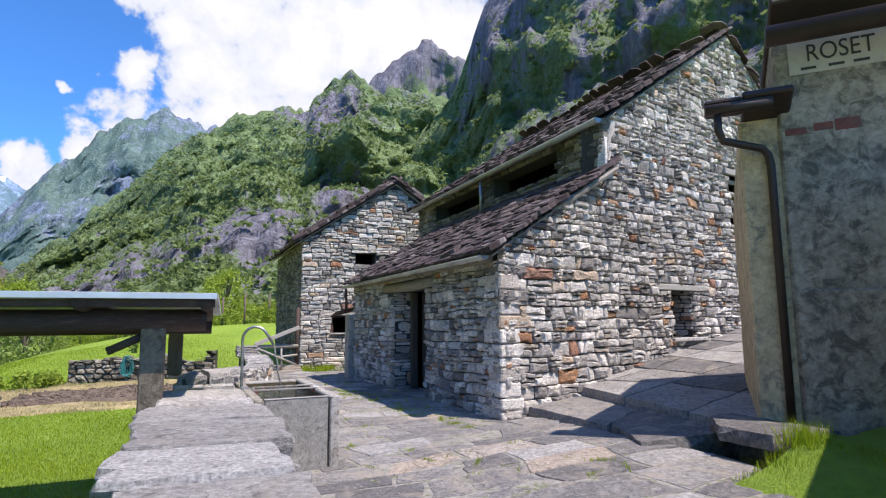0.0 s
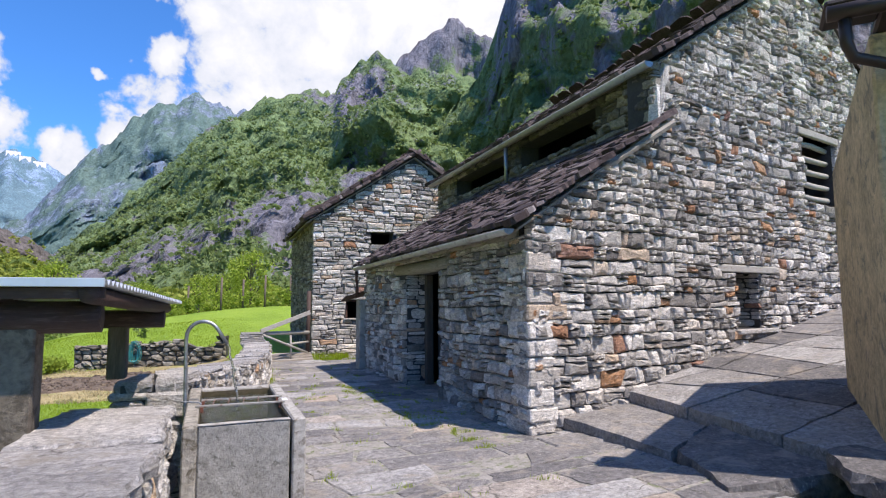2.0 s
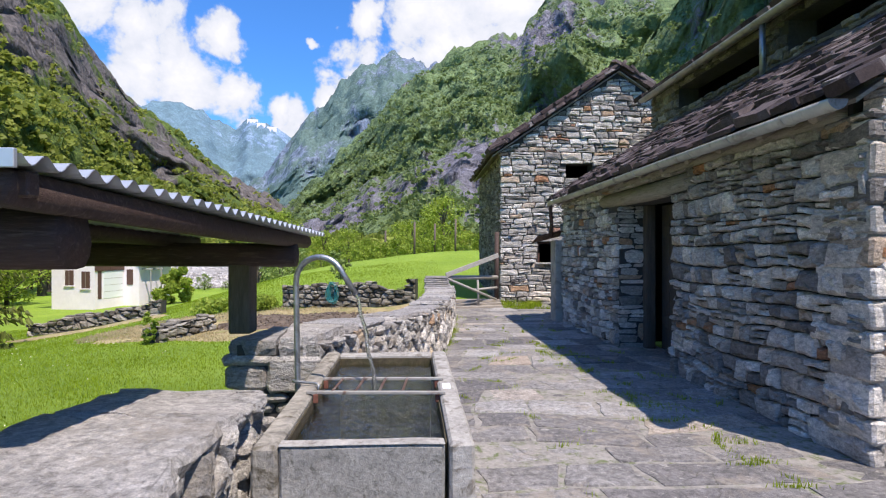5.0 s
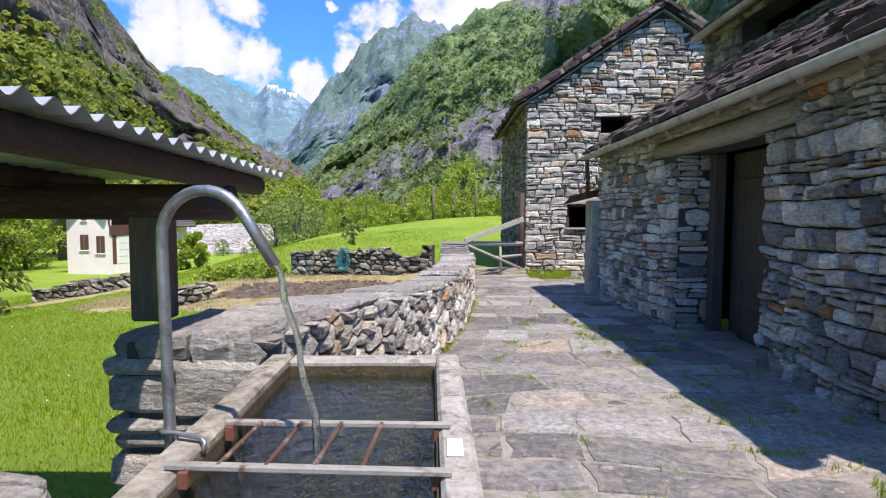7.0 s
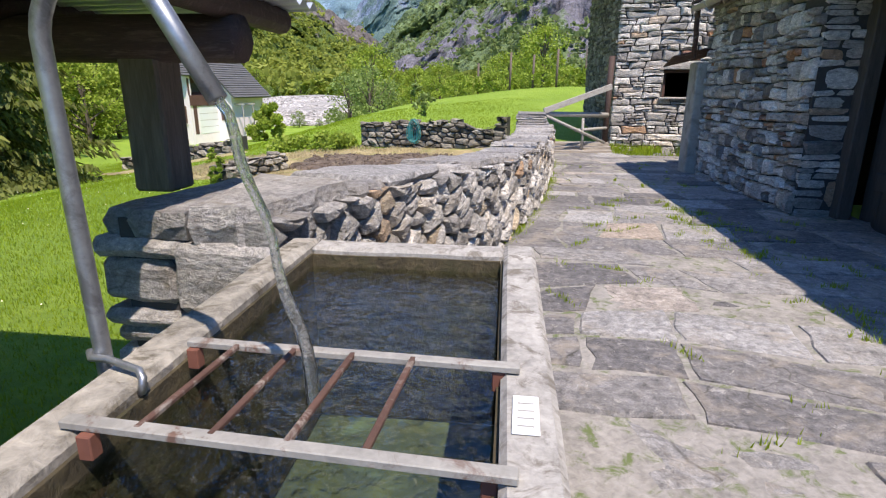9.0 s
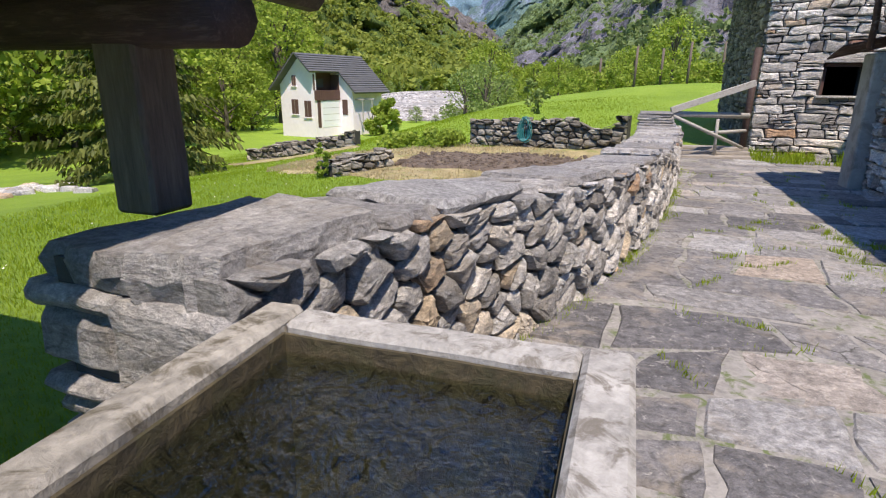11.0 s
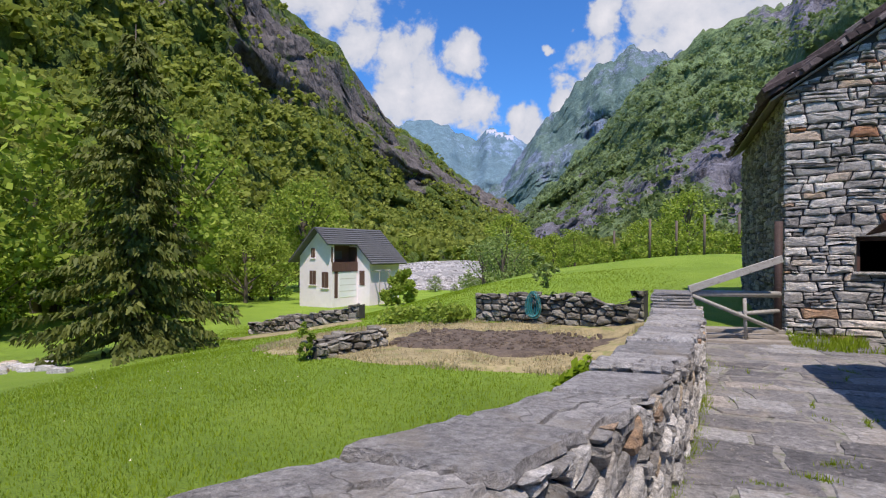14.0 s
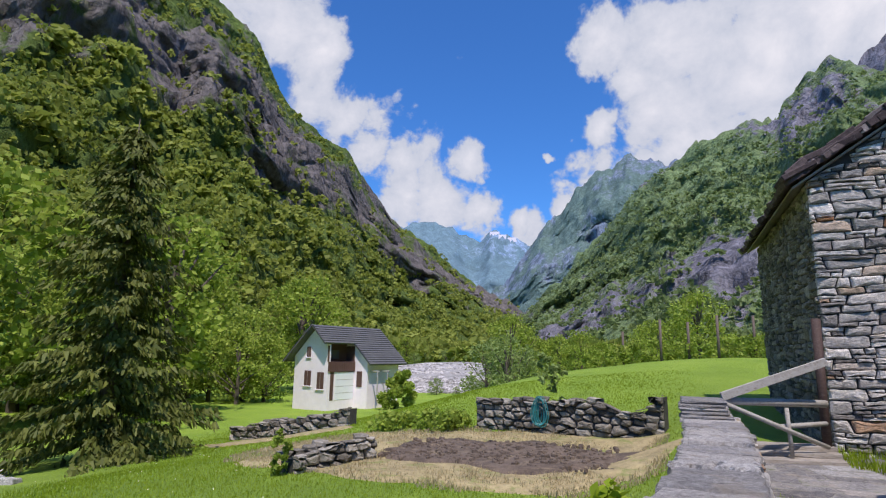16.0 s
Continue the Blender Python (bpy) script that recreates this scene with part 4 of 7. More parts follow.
def gutter(name, x, z, y0, y1, r, parent, brackets):
    n = 10
    V, F = [], []
    for y in (y0, y1):
        for rr in (r, r - 0.006):
            for k in range(n + 1):
                a = math.pi + math.pi * k / n
                V.append((x + rr * math.cos(a), y, z + rr * math.sin(a)))
    m = n + 1
    for k in range(n):
        F += [(k, k + 1, 2 * m + k + 1, 2 * m + k), (m + k, 3 * m + k, 3 * m + k + 1, m + k + 1), (k, m + k, m + k + 1, k + 1), (2 * m + k, 2 * m + k + 1, 3 * m + k + 1, 3 * m + k)]
    F += [(0, 2 * m, 3 * m, m), (n, m + n, 3 * m + n, 2 * m + n)]
    g = link_mesh(name, V, F, M_ZINC, parent, "half-round zinc gutter", smooth=True)
    cap = [(x, y0 - 0.002, z)] + [(x + r * math.cos(math.pi + math.pi * k / n), y0 - 0.002, z + r * math.sin(math.pi + math.pi * k / n)) for k in range(n + 1)]
    link_mesh("end_cap", cap, [(0, k + 1, k + 2) for k in range(n)], M_STEEL, g, "pale end cap")
    for y in brackets:
        tube("bracket", [(x + (r + 0.005) * math.cos(math.pi + math.pi * k / 8), y, z + (r + 0.005) * math.sin(math.pi + math.pi * k / 8)) for k in range(9)], 0.008, M_ZINC, g, "", 6)
    return g


gutter("gutter", 4.1, 2.4, 7.42, 15.75, 0.068, h1, [7.9 + 0.72 * i for i in range(11)])
gutter("gutter", 6.83, 5.1, 8.05, 17.6, 0.085, h1, [8.4 + 0.9 * i for i in range(10)])
tube("downpipe", [(6.86, 12.7, 5.02), (6.86, 12.7, 4.18)], 0.045, M_STEEL, h1, "short zinc downpipe", 12)
pier = thing("plaster_pier", "pale plastered pier at the end of the lean-to", "pier", kind="structure")
box("shaft", 4.22, 4.62, 15.72, 16.15, -0.4, 1.6, M_PIER, pier, "", 0.02)
box("rusty_sheet", -0.45, 0.45, -0.3, 0.35, 0, 0.02, M_RUST, pier, "rusty metal sheet", 0.004, Matrix.Translation((4.3, 16.1, 1.72)) @ Matrix.Rotation(radians(-12), 4, "X") @ Matrix.Rotation(radians(-14), 4, "Y"))
tube("downpipe", [(4.12, 15.7, 2.36), (4.13, 15.72, 2.1), (4.16, 15.78, 2.0), (4.16, 15.8, 1.66)], 0.04, M_RUST, pier, "rusty downpipe", 10)

# ---- second stone house ----
h2 = thing("stone_house", "smaller gabled dry-stone house with slate roof", "house")
H2Y, RX, RZ = 20.3, 7.17, 6.72


def r2top(x):
    return RZ - 0.1 - abs(x - RX) * 0.67


W1, W2 = (4.78, 5.5, 1.0, 1.62), (5.62, 6.4, 3.5, 3.92)
outline = [(3.68, -0.6), (10.66, -0.6), (10.66, r2top(10.66)), (RX, r2top(RX)), (3.68, r2top(3.68))]
wall2 = wall_prism("wall", outline, [rect(W1), rect(W2)], lambda u, v, d: Vector((u, H2Y + 0.02 + d, v)), 0.5, M_CORE, h2, "sunlit gable wall of flat stones")
r2 = random.Random(23)
ps = courses(3.66, 10.66, -0.4, RZ - 0.15, (0.2, 0.7), (0.09, 0.22), r2, [W1, W2], lambda u: r2top(u) - 0.02, None, lambda u, v: v < r2top(u))
lay_rubble(ps, lambda u, v: Vector((u, H2Y, v)), Vector((1, 0, 0)), Vector((0, -1, 0)), 0.04, wall2, M_STONE, lambda p: p.x < 5.4 and p.z < 3.4, r2, 300, 0.009)
side2 = box("wall", 3.7, 4.2, H2Y + 0.5, 26.7, -0.8, 4.22, M_CORE, h2, "shaded side wall", 0)
# Same stone as the gable; its shade is put into darker mossy M_STONE3.
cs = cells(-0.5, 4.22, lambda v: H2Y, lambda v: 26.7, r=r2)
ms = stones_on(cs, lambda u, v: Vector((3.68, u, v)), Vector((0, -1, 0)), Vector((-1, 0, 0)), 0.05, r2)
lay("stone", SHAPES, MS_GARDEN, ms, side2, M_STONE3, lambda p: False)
box("wall", 10.2, 10.66, H2Y + 0.5, 26.7, -0.8, 4.2, M_CORE, h2, "far side wall", 0)
box("wall", 3.7, 10.66, 26.3, 26.7, -0.8, 4.2, M_CORE, h2, "rear wall", 0)
wall_prism("wall", [(3.72, 4.18), (10.62, 4.18), (RX, RZ - 0.2)], [], lambda u, v, d: Vector((u, 26.35 + d, v)), 0.3, M_CORE, h2, "rear gable")
box("lintel", 4.5, 5.9, H2Y - 0.06, H2Y + 0.3, 1.62, 1.7, M_CAP, h2, "stone lintel", 0.012)
box("sill", 4.7, 5.6, H2Y - 0.1, H2Y + 0.3, 0.95, 1.0, M_CAP, h2, "stone sill", 0.012)
box("window_frame", 4.78, 4.85, H2Y + 0.1, H2Y + 0.16, 1.0, 1.62, M_SHUTTER, h2, "dark wooden frame", 0.004)
box("window_frame", 4.85, 5.5, H2Y + 0.1, H2Y + 0.16, 1.55, 1.62, M_SHUTTER, h2, "dark wooden frame", 0.004)
bm = bmesh.new()
for s in (-1, 1):
    xe = RX + s * 3.74
    vs = [bm.verts.new(p) for p in ((xe, H2Y - 0.12, RZ - 0.06 - 3.74 * 0.67), (RX, H2Y - 0.12, RZ - 0.06), (RX, 26.9, RZ - 0.06), (xe, 26.9, RZ - 0.06 - 3.74 * 0.67))]
    f = bm.faces.new(vs)
    e = bmesh.ops.extrude_face_region(bm, geom=[f])
    bmesh.ops.translate(bm, vec=(0, 0, -0.04), verts=[g for g in e["geom"] if isinstance(g, bmesh.types.BMVert)])
roof3 = part("roof", bm, M_OLDWOOD, h2, "slate roof with rough verge")
slate_roof(roof3, lambda x: H2Y - 0.22, 27.0, RX - 3.8, RZ - 3.8 * 0.67, RX, RZ + 0.02, lambda p: p.y < 20.9, 0.16, 0.42, 0.075)
slate_roof(roof3, lambda x: H2Y - 0.22, 27.0, RX + 3.8, RZ - 3.8 * 0.67, RX, RZ + 0.02, lambda p: False, 0.18, 0.5, 0.075)

rv2 = random.Random(64)
for s in (-1, 1):
    ang = -s * math.atan(0.67)
    for layer in range(3):
        q = 0.02
        while q < 3.8:
            w = rv2.uniform(0.28, 0.6)
            x = RX + s * (q + w * 0.36)
            z = RZ + 0.02 - 0.67 * (q + w * 0.36) + 0.075 * layer - 0.03
            bm = bmesh.new()
            add_box(bm, -w / 2, w / 2, -rv2.uniform(0.14, 0.3), 0.3, 0, rv2.uniform(0.07, 0.12), 0.015)
            for v in bm.verts:
                v.co += 0.02 * noise.noise_vector(v.co * 7 + Vector((q * 5, layer, s)))
            bmesh.ops.transform(bm, verts=bm.verts, matrix=Matrix.Translation((x, H2Y + 0.02, z)) @ Matrix.Rotation(-ang + radians(rv2.gauss(0, 5)), 4, "Y") @ Matrix.Rotation(radians(rv2.gauss(0, 6)), 4, "Z"))
            part("verge_slate", bm, M_SLATE, roof3)
            q += w * 0.72

# ---- roof, gutters, pipe and sign of the plastered house ----


def tilted(x0, z0, deg):
    return Matrix.Translation((x0, 0, z0)) @ Matrix.Rotation(radians(-deg), 4, "Y") @ Matrix.Translation((-x0, 0, 0))


SW = H3X - 0.05
SY = H3Y - 0.38
box("roof", H3X - 0.44, H3X + 2.5, H3Y - 0.5, H3Y - 0.03, 0, 0.08, M_BROWNMETAL, h3, "dark slate roof", 0.02, tilted(H3X - 0.44, 3.78, -16))
box("roof", H3X - 0.46, H3X - 0.1, H3Y - 0.03, H3Y + 0.34, 0, 0.06, M_BROWNMETAL, h3, "dark slate eave", 0.02, tilted(H3X - 0.46, 3.74, -8))
box("roof", H3X - 0.5, H3X + 2.5, -8.4, SY + 0.04, 0, 0.1, M_BROWNMETAL, h3, "dark upper roof", 0.02, tilted(H3X - 0.5, 4.72, -16))
tube("gutter", [(H3X - 0.45, H3Y - 0.3, 3.68), (H3X - 0.45, H3Y + 0.33, 3.68)], 0.06, M_BROWNMETAL, h3, "brown gutter", 12)
tube("gutter", [(H3X - 0.46, -8, 4.38), (H3X - 0.46, SY + 0.1, 4.38)], 0.11, M_BROWNMETAL, h3, "large dark gutter", 14)
tube("downpipe", [(H3X - 0.43, H3Y + 0.22, 3.62), (H3X - 0.43, H3Y + 0.22, 3.45), (H3X - 0.4, H3Y + 0.18, 3.34), (H3X - 0.14, H3Y - 0.2, 3.28), (H3X - 0.08, H3Y - 0.26, 3.22), (H3X - 0.06, H3Y - 0.28, 3.1), (H3X - 0.06, H3Y - 0.28, 0.3)], 0.042, M_BROWNMETAL, h3, "brown downpipe", 12)
box("sign_panel", SW - 0.012, SW, SY - 1.6, SY - 0.14, 4.07, 4.46, M_SIGN, h3, "pale plaster panel with painted letters", 0.003)
cu = bpy.data.curves.new("sign_lettering", "FONT")
cu.body, cu.size, cu.extrude = "ROSET", 0.26, 0.002
cu.materials.append(M_INK)
lt = new("lettering", cu)
lt.parent = h3
lt.matrix_world = Matrix(((0, 0, -1, SW - 0.015), (-0.8, 0, 0, SY - 0.3), (0, 1.05, 0, 4.2), (0, 0, 0, 1)))
lt["label"] = "dark painted capital letters"
for y in (0.25, 0.5, 0.72):
    box("small_line", SW - 0.015, SW - 0.012, SY - y - 0.14, SY - y, 4.11, 4.14, M_INK, h3, "", 0)
M_BRICK = plain_material("bare_brick", (0.2, 0.07, 0.055), 0.9, 0, 14, 0.4, 0.01, second=(0.13, 0.1, 0.09), second_amount=0.5)
for ya, yb_, za, zb_ in ((-0.26, -0.05, 3.4, 3.49), (-0.5, -0.31, 3.42, 3.52), (-0.74, -0.5, 3.4, 3.54)):
    box("brick_patch", SW - 0.008, SW + 0.02, SY + ya, SY + yb_, za, zb_, M_BRICK, h3, "patch of bare red brick", 0.015)
box("plinth", SW - 0.04, SW + 0.02, -8, SY - 0.02, 0.0, 1.75, M_GREYPLASTER, h3, "rough cement plinth", 0.02)
# Unseen wing, added so its shadow crosses the grass strip and house wall.
wing = Matrix.Translation((4.8, 1.63, 0)) @ Matrix.Rotation(radians(30.3), 4, "Z")
wg = box("wall", 0, 2.2, -2.5, 0, -0.2, 3.0, M_PLASTER, h3, "plain plastered wing, unseen, set for its shadow on the grass", 0.02)
h3_pose = Matrix.Translation((H3X, H3Y, 0)) @ Matrix.Rotation(radians(41), 4, "Z") @ Matrix.Translation((-H3X, -H3Y, 0))
wg.matrix_world = h3_pose.inverted() @ wing
h3.matrix_world = h3_pose

# ---- trough, spout and water ----
TM = Matrix.Translation((1.2, 7.0, 0)) @ Matrix.Rotation(radians(1.5), 4, "Z")
trough = thing("water_trough", "grey concrete slab trough full of water", "trough")
TX, TY, TZ0, TZ1 = 0.425, 0.955, -0.08, 0.70


def tb(name, x0, x1, y0, y1, z0, z1, mat, label="", bevel=0.012, par=None):
    bm = bmesh.new()
    add_box(bm, x0, x1, y0, y1, z0, z1, bevel)
    bmesh.ops.subdivide_edges(bm, edges=[e for e in bm.edges if e.calc_length() > 0.3], cuts=5, use_grid_fill=True)
    for v in bm.verts:
        v.co += 0.004 * noise.noise_vector(v.co * 9)
    bmesh.ops.transform(bm, verts=bm.verts, matrix=TM)
    return part(name, bm, mat, par or trough, label)


tb("side_slab", -TX, -TX + 0.1, -TY, TY, TZ0, TZ1, M_MOSS, "dark mossy side slab")
tb("side_slab", TX - 0.1, TX, -TY, TY, TZ0, TZ1, M_RIM, "pale weathered side slab")
tb("end_slab", -TX + 0.102, TX - 0.118, -TY + 0.012, -TY + 0.1, TZ0, TZ1 - 0.004, M_CONC, "speckled grey end slab")
tb("end_slab", -TX + 0.102, TX - 0.102, TY - 0.1, TY - 0.004, TZ0, TZ1 - 0.004, M_RIM, "pale end slab")
tb("rim_lip", -TX + 0.102, TX - 0.118, -TY + 0.008, -TY + 0.07, TZ1 - 0.004, TZ1 + 0.002, M_RIM, "pale rim", 0.002)
tb("basin_floor", -TX + 0.1, TX - 0.1, -TY + 0.1, TY - 0.1, 0.0, 0.06, M_BED, "algae-covered basin floor")
for x0, x1, y0, y1 in ((-TX + 0.1, -TX + 0.108, -TY + 0.1, TY - 0.1), (TX - 0.108, TX - 0.1, -TY + 0.1, TY - 0.1), (-TX + 0.11, TX - 0.11, TY - 0.108, TY - 0.1), (-TX + 0.11, TX - 0.11, -TY + 0.1, -TY + 0.108)):
    tb("lining", x0, x1, y0, y1, 0.06, 0.672, M_ALGA, "brown algae lining", 0.001)
wm, wnt, wb = material("clear_water")
wp = where(wnt)
wbump = node(wnt, "ShaderNodeBump", Strength=0.5, Distance=0.025, Height=math_node(wnt, "MULTIPLY_ADD", noise_tex(wnt, wp, 16, 3, 0.55, 1.2), 1.0, math_node(wnt, "MULTIPLY", noise_tex(wnt, wp, 55, 2, 0.5, 0.5), 0.25))).outputs[0]
wgloss = node(wnt, "ShaderNodeBsdfGlossy", Color=(1, 1, 1, 1), Roughness=0.02, Normal=wbump)
wclear = node(wnt, "ShaderNodeBsdfTransparent", Color=(0.78, 0.86, 0.8, 1))
wfres = node(wnt, "ShaderNodeFresnel", IOR=1.6, Normal=wbump).outputs[0]
wmixs = node(wnt, "ShaderNodeMixShader", i0=wfres, i1=wclear.outputs[0], i2=wgloss.outputs[0])
wnt.links.new(wmixs.outputs[0], wnt.nodes["Material Output"].inputs["Surface"])
bm = bmesh.new()
bmesh.ops.create_grid(bm, x_segments=40, y_segments=80, size=1)
for v in bm.verts:
    x, y = v.co.x * (TX - 0.112), v.co.y * (TY - 0.112)
    d = math.hypot(x + 0.01, y - 0.0)
    v.co = Vector((x, y, 0.632 + 0.004 * math.sin(d * 80) * math.exp(-d * 5) + 0.002 * noise.noise((x * 14, y * 14, 1))))
bmesh.ops.transform(bm, verts=bm.verts, matrix=TM)
water = tagged(part("trough_water", bm, wm, None, "", True), "rippling clear water filling the trough", "water", kind="stuff")
M_BAR = plain_material("worn_painted_iron", (0.3, 0.285, 0.255), 0.75, 0.2, 40, 0.3, 0.002, second=(0.14, 0.07, 0.045), second_amount=0.45)
M_LEAD = plain_material("red_lead", (0.15, 0.055, 0.035), 0.85)
grate = thing("iron_grate", "iron grate lying across the trough rim", "grate")
tube_flat = lambda a, b, w, h, mat, label="": box("bar", 0, (Vector(b) - Vector(a)).length, -w / 2, w / 2, 0, h, mat, grate, label, 0.002,
                                                  Matrix.Translation(a) @ (Vector(b) - Vector(a)).to_track_quat("X", "Z").to_matrix().to_4x4())
tube_flat((0.885, 7.085, 0.703), (1.56, 7.07, 0.703), 0.024, 0.014, M_BAR, "pale flat end bar")
tube_flat((0.85, 6.795, 0.703), (1.56, 6.765, 0.703), 0.026, 0.014, M_BAR, "pale flat end bar")
for i, x in enumerate((0.995, 1.115, 1.235, 1.355)):
    tube_flat((x, 7.075, 0.708), (x - 0.015, 6.785, 0.708), 0.012, 0.01, M_RUST, "rusty cross bar")
for x in (0.9, 1.52):
    for y in (7.075, 6.78):
        box("clip", x - 0.012, x + 0.012, y - 0.012, y + 0.012, 0.66, 0.703, M_LEAD, grate, "rusty red clip", 0.002)
pipe = thing("water_spout", "bent galvanised steel pipe clamped to the trough", "spout")
pp = [(0.76, 6.996, -0.7), (0.76, 6.996, 0.2), (0.761, 6.996, 0.7), (0.752, 6.995, 1.24)]
for k in range(1, 12):
    a = math.pi - (math.pi - 0.55) * k / 11
    pp.append((0.876 + 0.124 * math.cos(a) + 0.016 * k / 11, 6.994 - 0.045 * k / 11, 1.265 + 0.133 * math.sin(a)))
pp.append((1.085, 6.936, 1.197))
tube("pipe", pp, 0.0158, M_STEEL, pipe, "", 16)
tube("clamp", [(0.745, 7.017, 0.72), (0.736, 6.99, 0.722), (0.755, 6.971, 0.722), (0.788, 6.974, 0.72), (0.868, 6.95, 0.716), (0.885, 6.935, 0.71), (0.882, 6.93, 0.68)], 0.0075, M_STEEL, pipe, "steel rod clamp", 8)
V = []
for k in range(13):
    f = k / 12
    V.append((1.085 + 0.1 * f + 0.006 * math.sin(f * 17), 6.935 + 0.06 * f, 1.2 - 0.55 * f ** 1.25))
sm, snt, sb = material("foamy_water")
sb.inputs["Base Color"].default_value = (0.92, 0.95, 0.95, 1)
sb.inputs["Transmission Weight"].default_value = 0.95
sb.inputs["Roughness"].default_value = 0.12
sb.inputs["IOR"].default_value = 1.33
bump(snt, sb, noise_tex(snt, where(snt), 60, 3), 0.8, 0.01)
tagged(tube("falling_water", V, 0.007, sm, None, "", 10, 0.011, False, 1.1), "thin stream of clear water from the spout", "water")
lab = box("paper_label", 1.548, 1.592, 6.872, 6.983, 0.702, 0.705, M_PAPER, None, "", 0.001)
tagged(lab, "white paper notice stuck on the trough rim", "notice")
for k in range(4):
    box("text_line", 1.556, 1.584, 6.89 + k * 0.022, 6.894 + k * 0.022, 0.705, 0.7055, M_ZINC, lab, "", 0)

# ---- bench wall beside the walker ----
bench = thing("low_stone_wall", "low dry-stone wall topped with thick rough slabs", "wall", kind="structure")


def bench_top(x, y):
    return 0.84 + 0.012 * math.sin(y * 2.1) + 0.02 * (0.3 - x) + (0.03 if y < 5 else 0) - 0.05 * smooth(5.8, 6.7, y)


box("core", -0.02, 0.64, 1.3, 6.55, -1.2, 0.74, M_CORE, bench, "rubble core", 0)
rb = random.Random(5)
y = 1.25
while y < 6.6:
    d = rb.uniform(0.5, 0.95)
    y2 = min(y + d, 6.68)
    if 6.68 - y2 < 0.35:
        y2 = 6.68
    t = rb.uniform(0.07, 0.12)
    dz = rb.uniform(-0.035, 0.035)
    w1 = rb.uniform(-0.1, 0.0)
    split = rb.random() < 0.35
    xr = rb.uniform(0.68, 0.76)
    xm = rb.uniform(0.25, 0.4)
    for a, b in (((w1, xm), (xm + 0.012, xr)) if split else ((w1, xr),)):
        sk = rb.uniform(-0.07, 0.07)
        slab_mesh("capstone", [(a, y + 0.035), (b, y + 0.035 + sk), (b + rb.uniform(-0.04, 0.04), y2 - 0.015 + sk), (a, y2 - 0.015)], lambda x, yy: bench_top(x, yy) + dz + 0.006 * noise.noise((x * 4, yy * 4, 0)), t, M_CAP2 if rb.random() < 0.06 else M_CAP, bench, 0.032, "", rb, 6, 0.02)
    y = y2
ps = rubble(1.3, 6.62, -0.12, 0.78, (0.12, 0.4), (0.07, 0.19), rb, (), 55, bed=1.0, wander=0.3)
lay_rubble(ps, lambda u, v: Vector((0.655, u, v)), Vector((0, 1, 0)), Vector((1, 0, 0)), 0.055, bench, M_STONE2, lambda p: p.y > 2.2, rb, 200, 0.009)
cs = cells(-0.9, 0.74, lambda v: 0.0, lambda v: 0.64, big=(0.18, 0.3), r=rb)
ms = stones_on(cs, lambda u, v: Vector((u, 6.57, v)), Vector((-1, 0, 0)), Vector((0, 1, 0)), 0.05, rb)
lay("stone", SHAPES, MS_WALL, ms, bench, M_STONE2, lambda p: False)

# ---- long curved wall ----
lw = thing("dry_stone_wall", "long curving dry-stone wall with broad flat capstones", "wall", kind="structure")
N = 60
V, F = [], []
for i in range(N + 1):
    y = 7.86 + (18.5 - 7.86) * i / N
    a, b, t = wall_l(y) + 0.05, wall_r(y) - 0.04, wall_top(y) - 0.06
    V += [(a, y, -1.4), (b, y, -1.0), (b, y, t), (a, y, t)]
for i in range(N):
    for k in range(4):
        k2 = (k + 1) % 4
        F.append((i * 4 + k, i * 4 + k2, (i + 1) * 4 + k2, (i + 1) * 4 + k))
F += [(0, 1, 2, 3), (N * 4 + 3, N * 4 + 2, N * 4 + 1, N * 4)]
link_mesh("core", V, F, M_CORE, lw, "rubble core")
rw = random.Random(31)


def on_curve(u):
    p = Vector((wall_r(u), u, 0))
    d = (Vector((wall_r(u + 0.3), u + 0.3, 0)) - Vector((wall_r(u - 0.3), u - 0.3, 0))).normalized()
    return p, d


ps = rubble(7.82, 18.5, -0.3, 0.8, (0.09, 0.31), (0.06, 0.165), rw, (), 20, lambda u: wall_top(u) - 0.05, skip=0.2, bed=0.8, wander=0.42)
lay_rubble(ps, lambda u, v: on_curve(u)[0] + Vector((0, 0, v)), lambda u: on_curve(u)[1], lambda u: Vector((on_curve(u)[1].y, -on_curve(u)[1].x, 0)), 0.036, lw, M_STONE2, lambda p: p.y < 15, rw, 300, 0.006)
# end face towards the trough: a few big blocks
for z0, z1, x0, x1, yy in ((0.44, 0.69, 0.36, 0.73, 7.9), (0.46, 0.62, 0.06, 0.35, 7.93), (0.63, 0.7, 0.04, 0.4, 7.92), (0.37, 0.43, 0.05, 0.5, 7.91), (0.3, 0.365, 0.08, 0.4, 7.93), (0.28, 0.36, 0.41, 0.72, 7.93),
                           (0.12, 0.27, 0.06, 0.42, 7.93), (0.0, 0.27, 0.43, 0.72, 7.94), (-0.02, 0.11, 0.1, 0.42, 7.92), (-0.3, -0.03, 0.05, 0.6, 7.93), (-0.7, -0.31, 0.04, 0.6, 7.93), (-1.1, -0.71, 0.03, 0.6, 7.93)):
    bm = bmesh.new()
    add_box(bm, x0, x1, yy - 0.1, yy + 0.3, z0, z1, 0.025)
    bmesh.ops.subdivide_edges(bm, edges=[e for e in bm.edges if e.calc_length() > 0.15], cuts=3, use_grid_fill=True)
    for v in bm.verts:
        v.co += 0.01 * noise.noise_vector(v.co * 7) + 0.009 * noise.noise_vector(v.co * 23)
    part("end_block", bm, M_CAP, lw, "large squared stone")
y, k, sk = 7.78, 0, 0.0
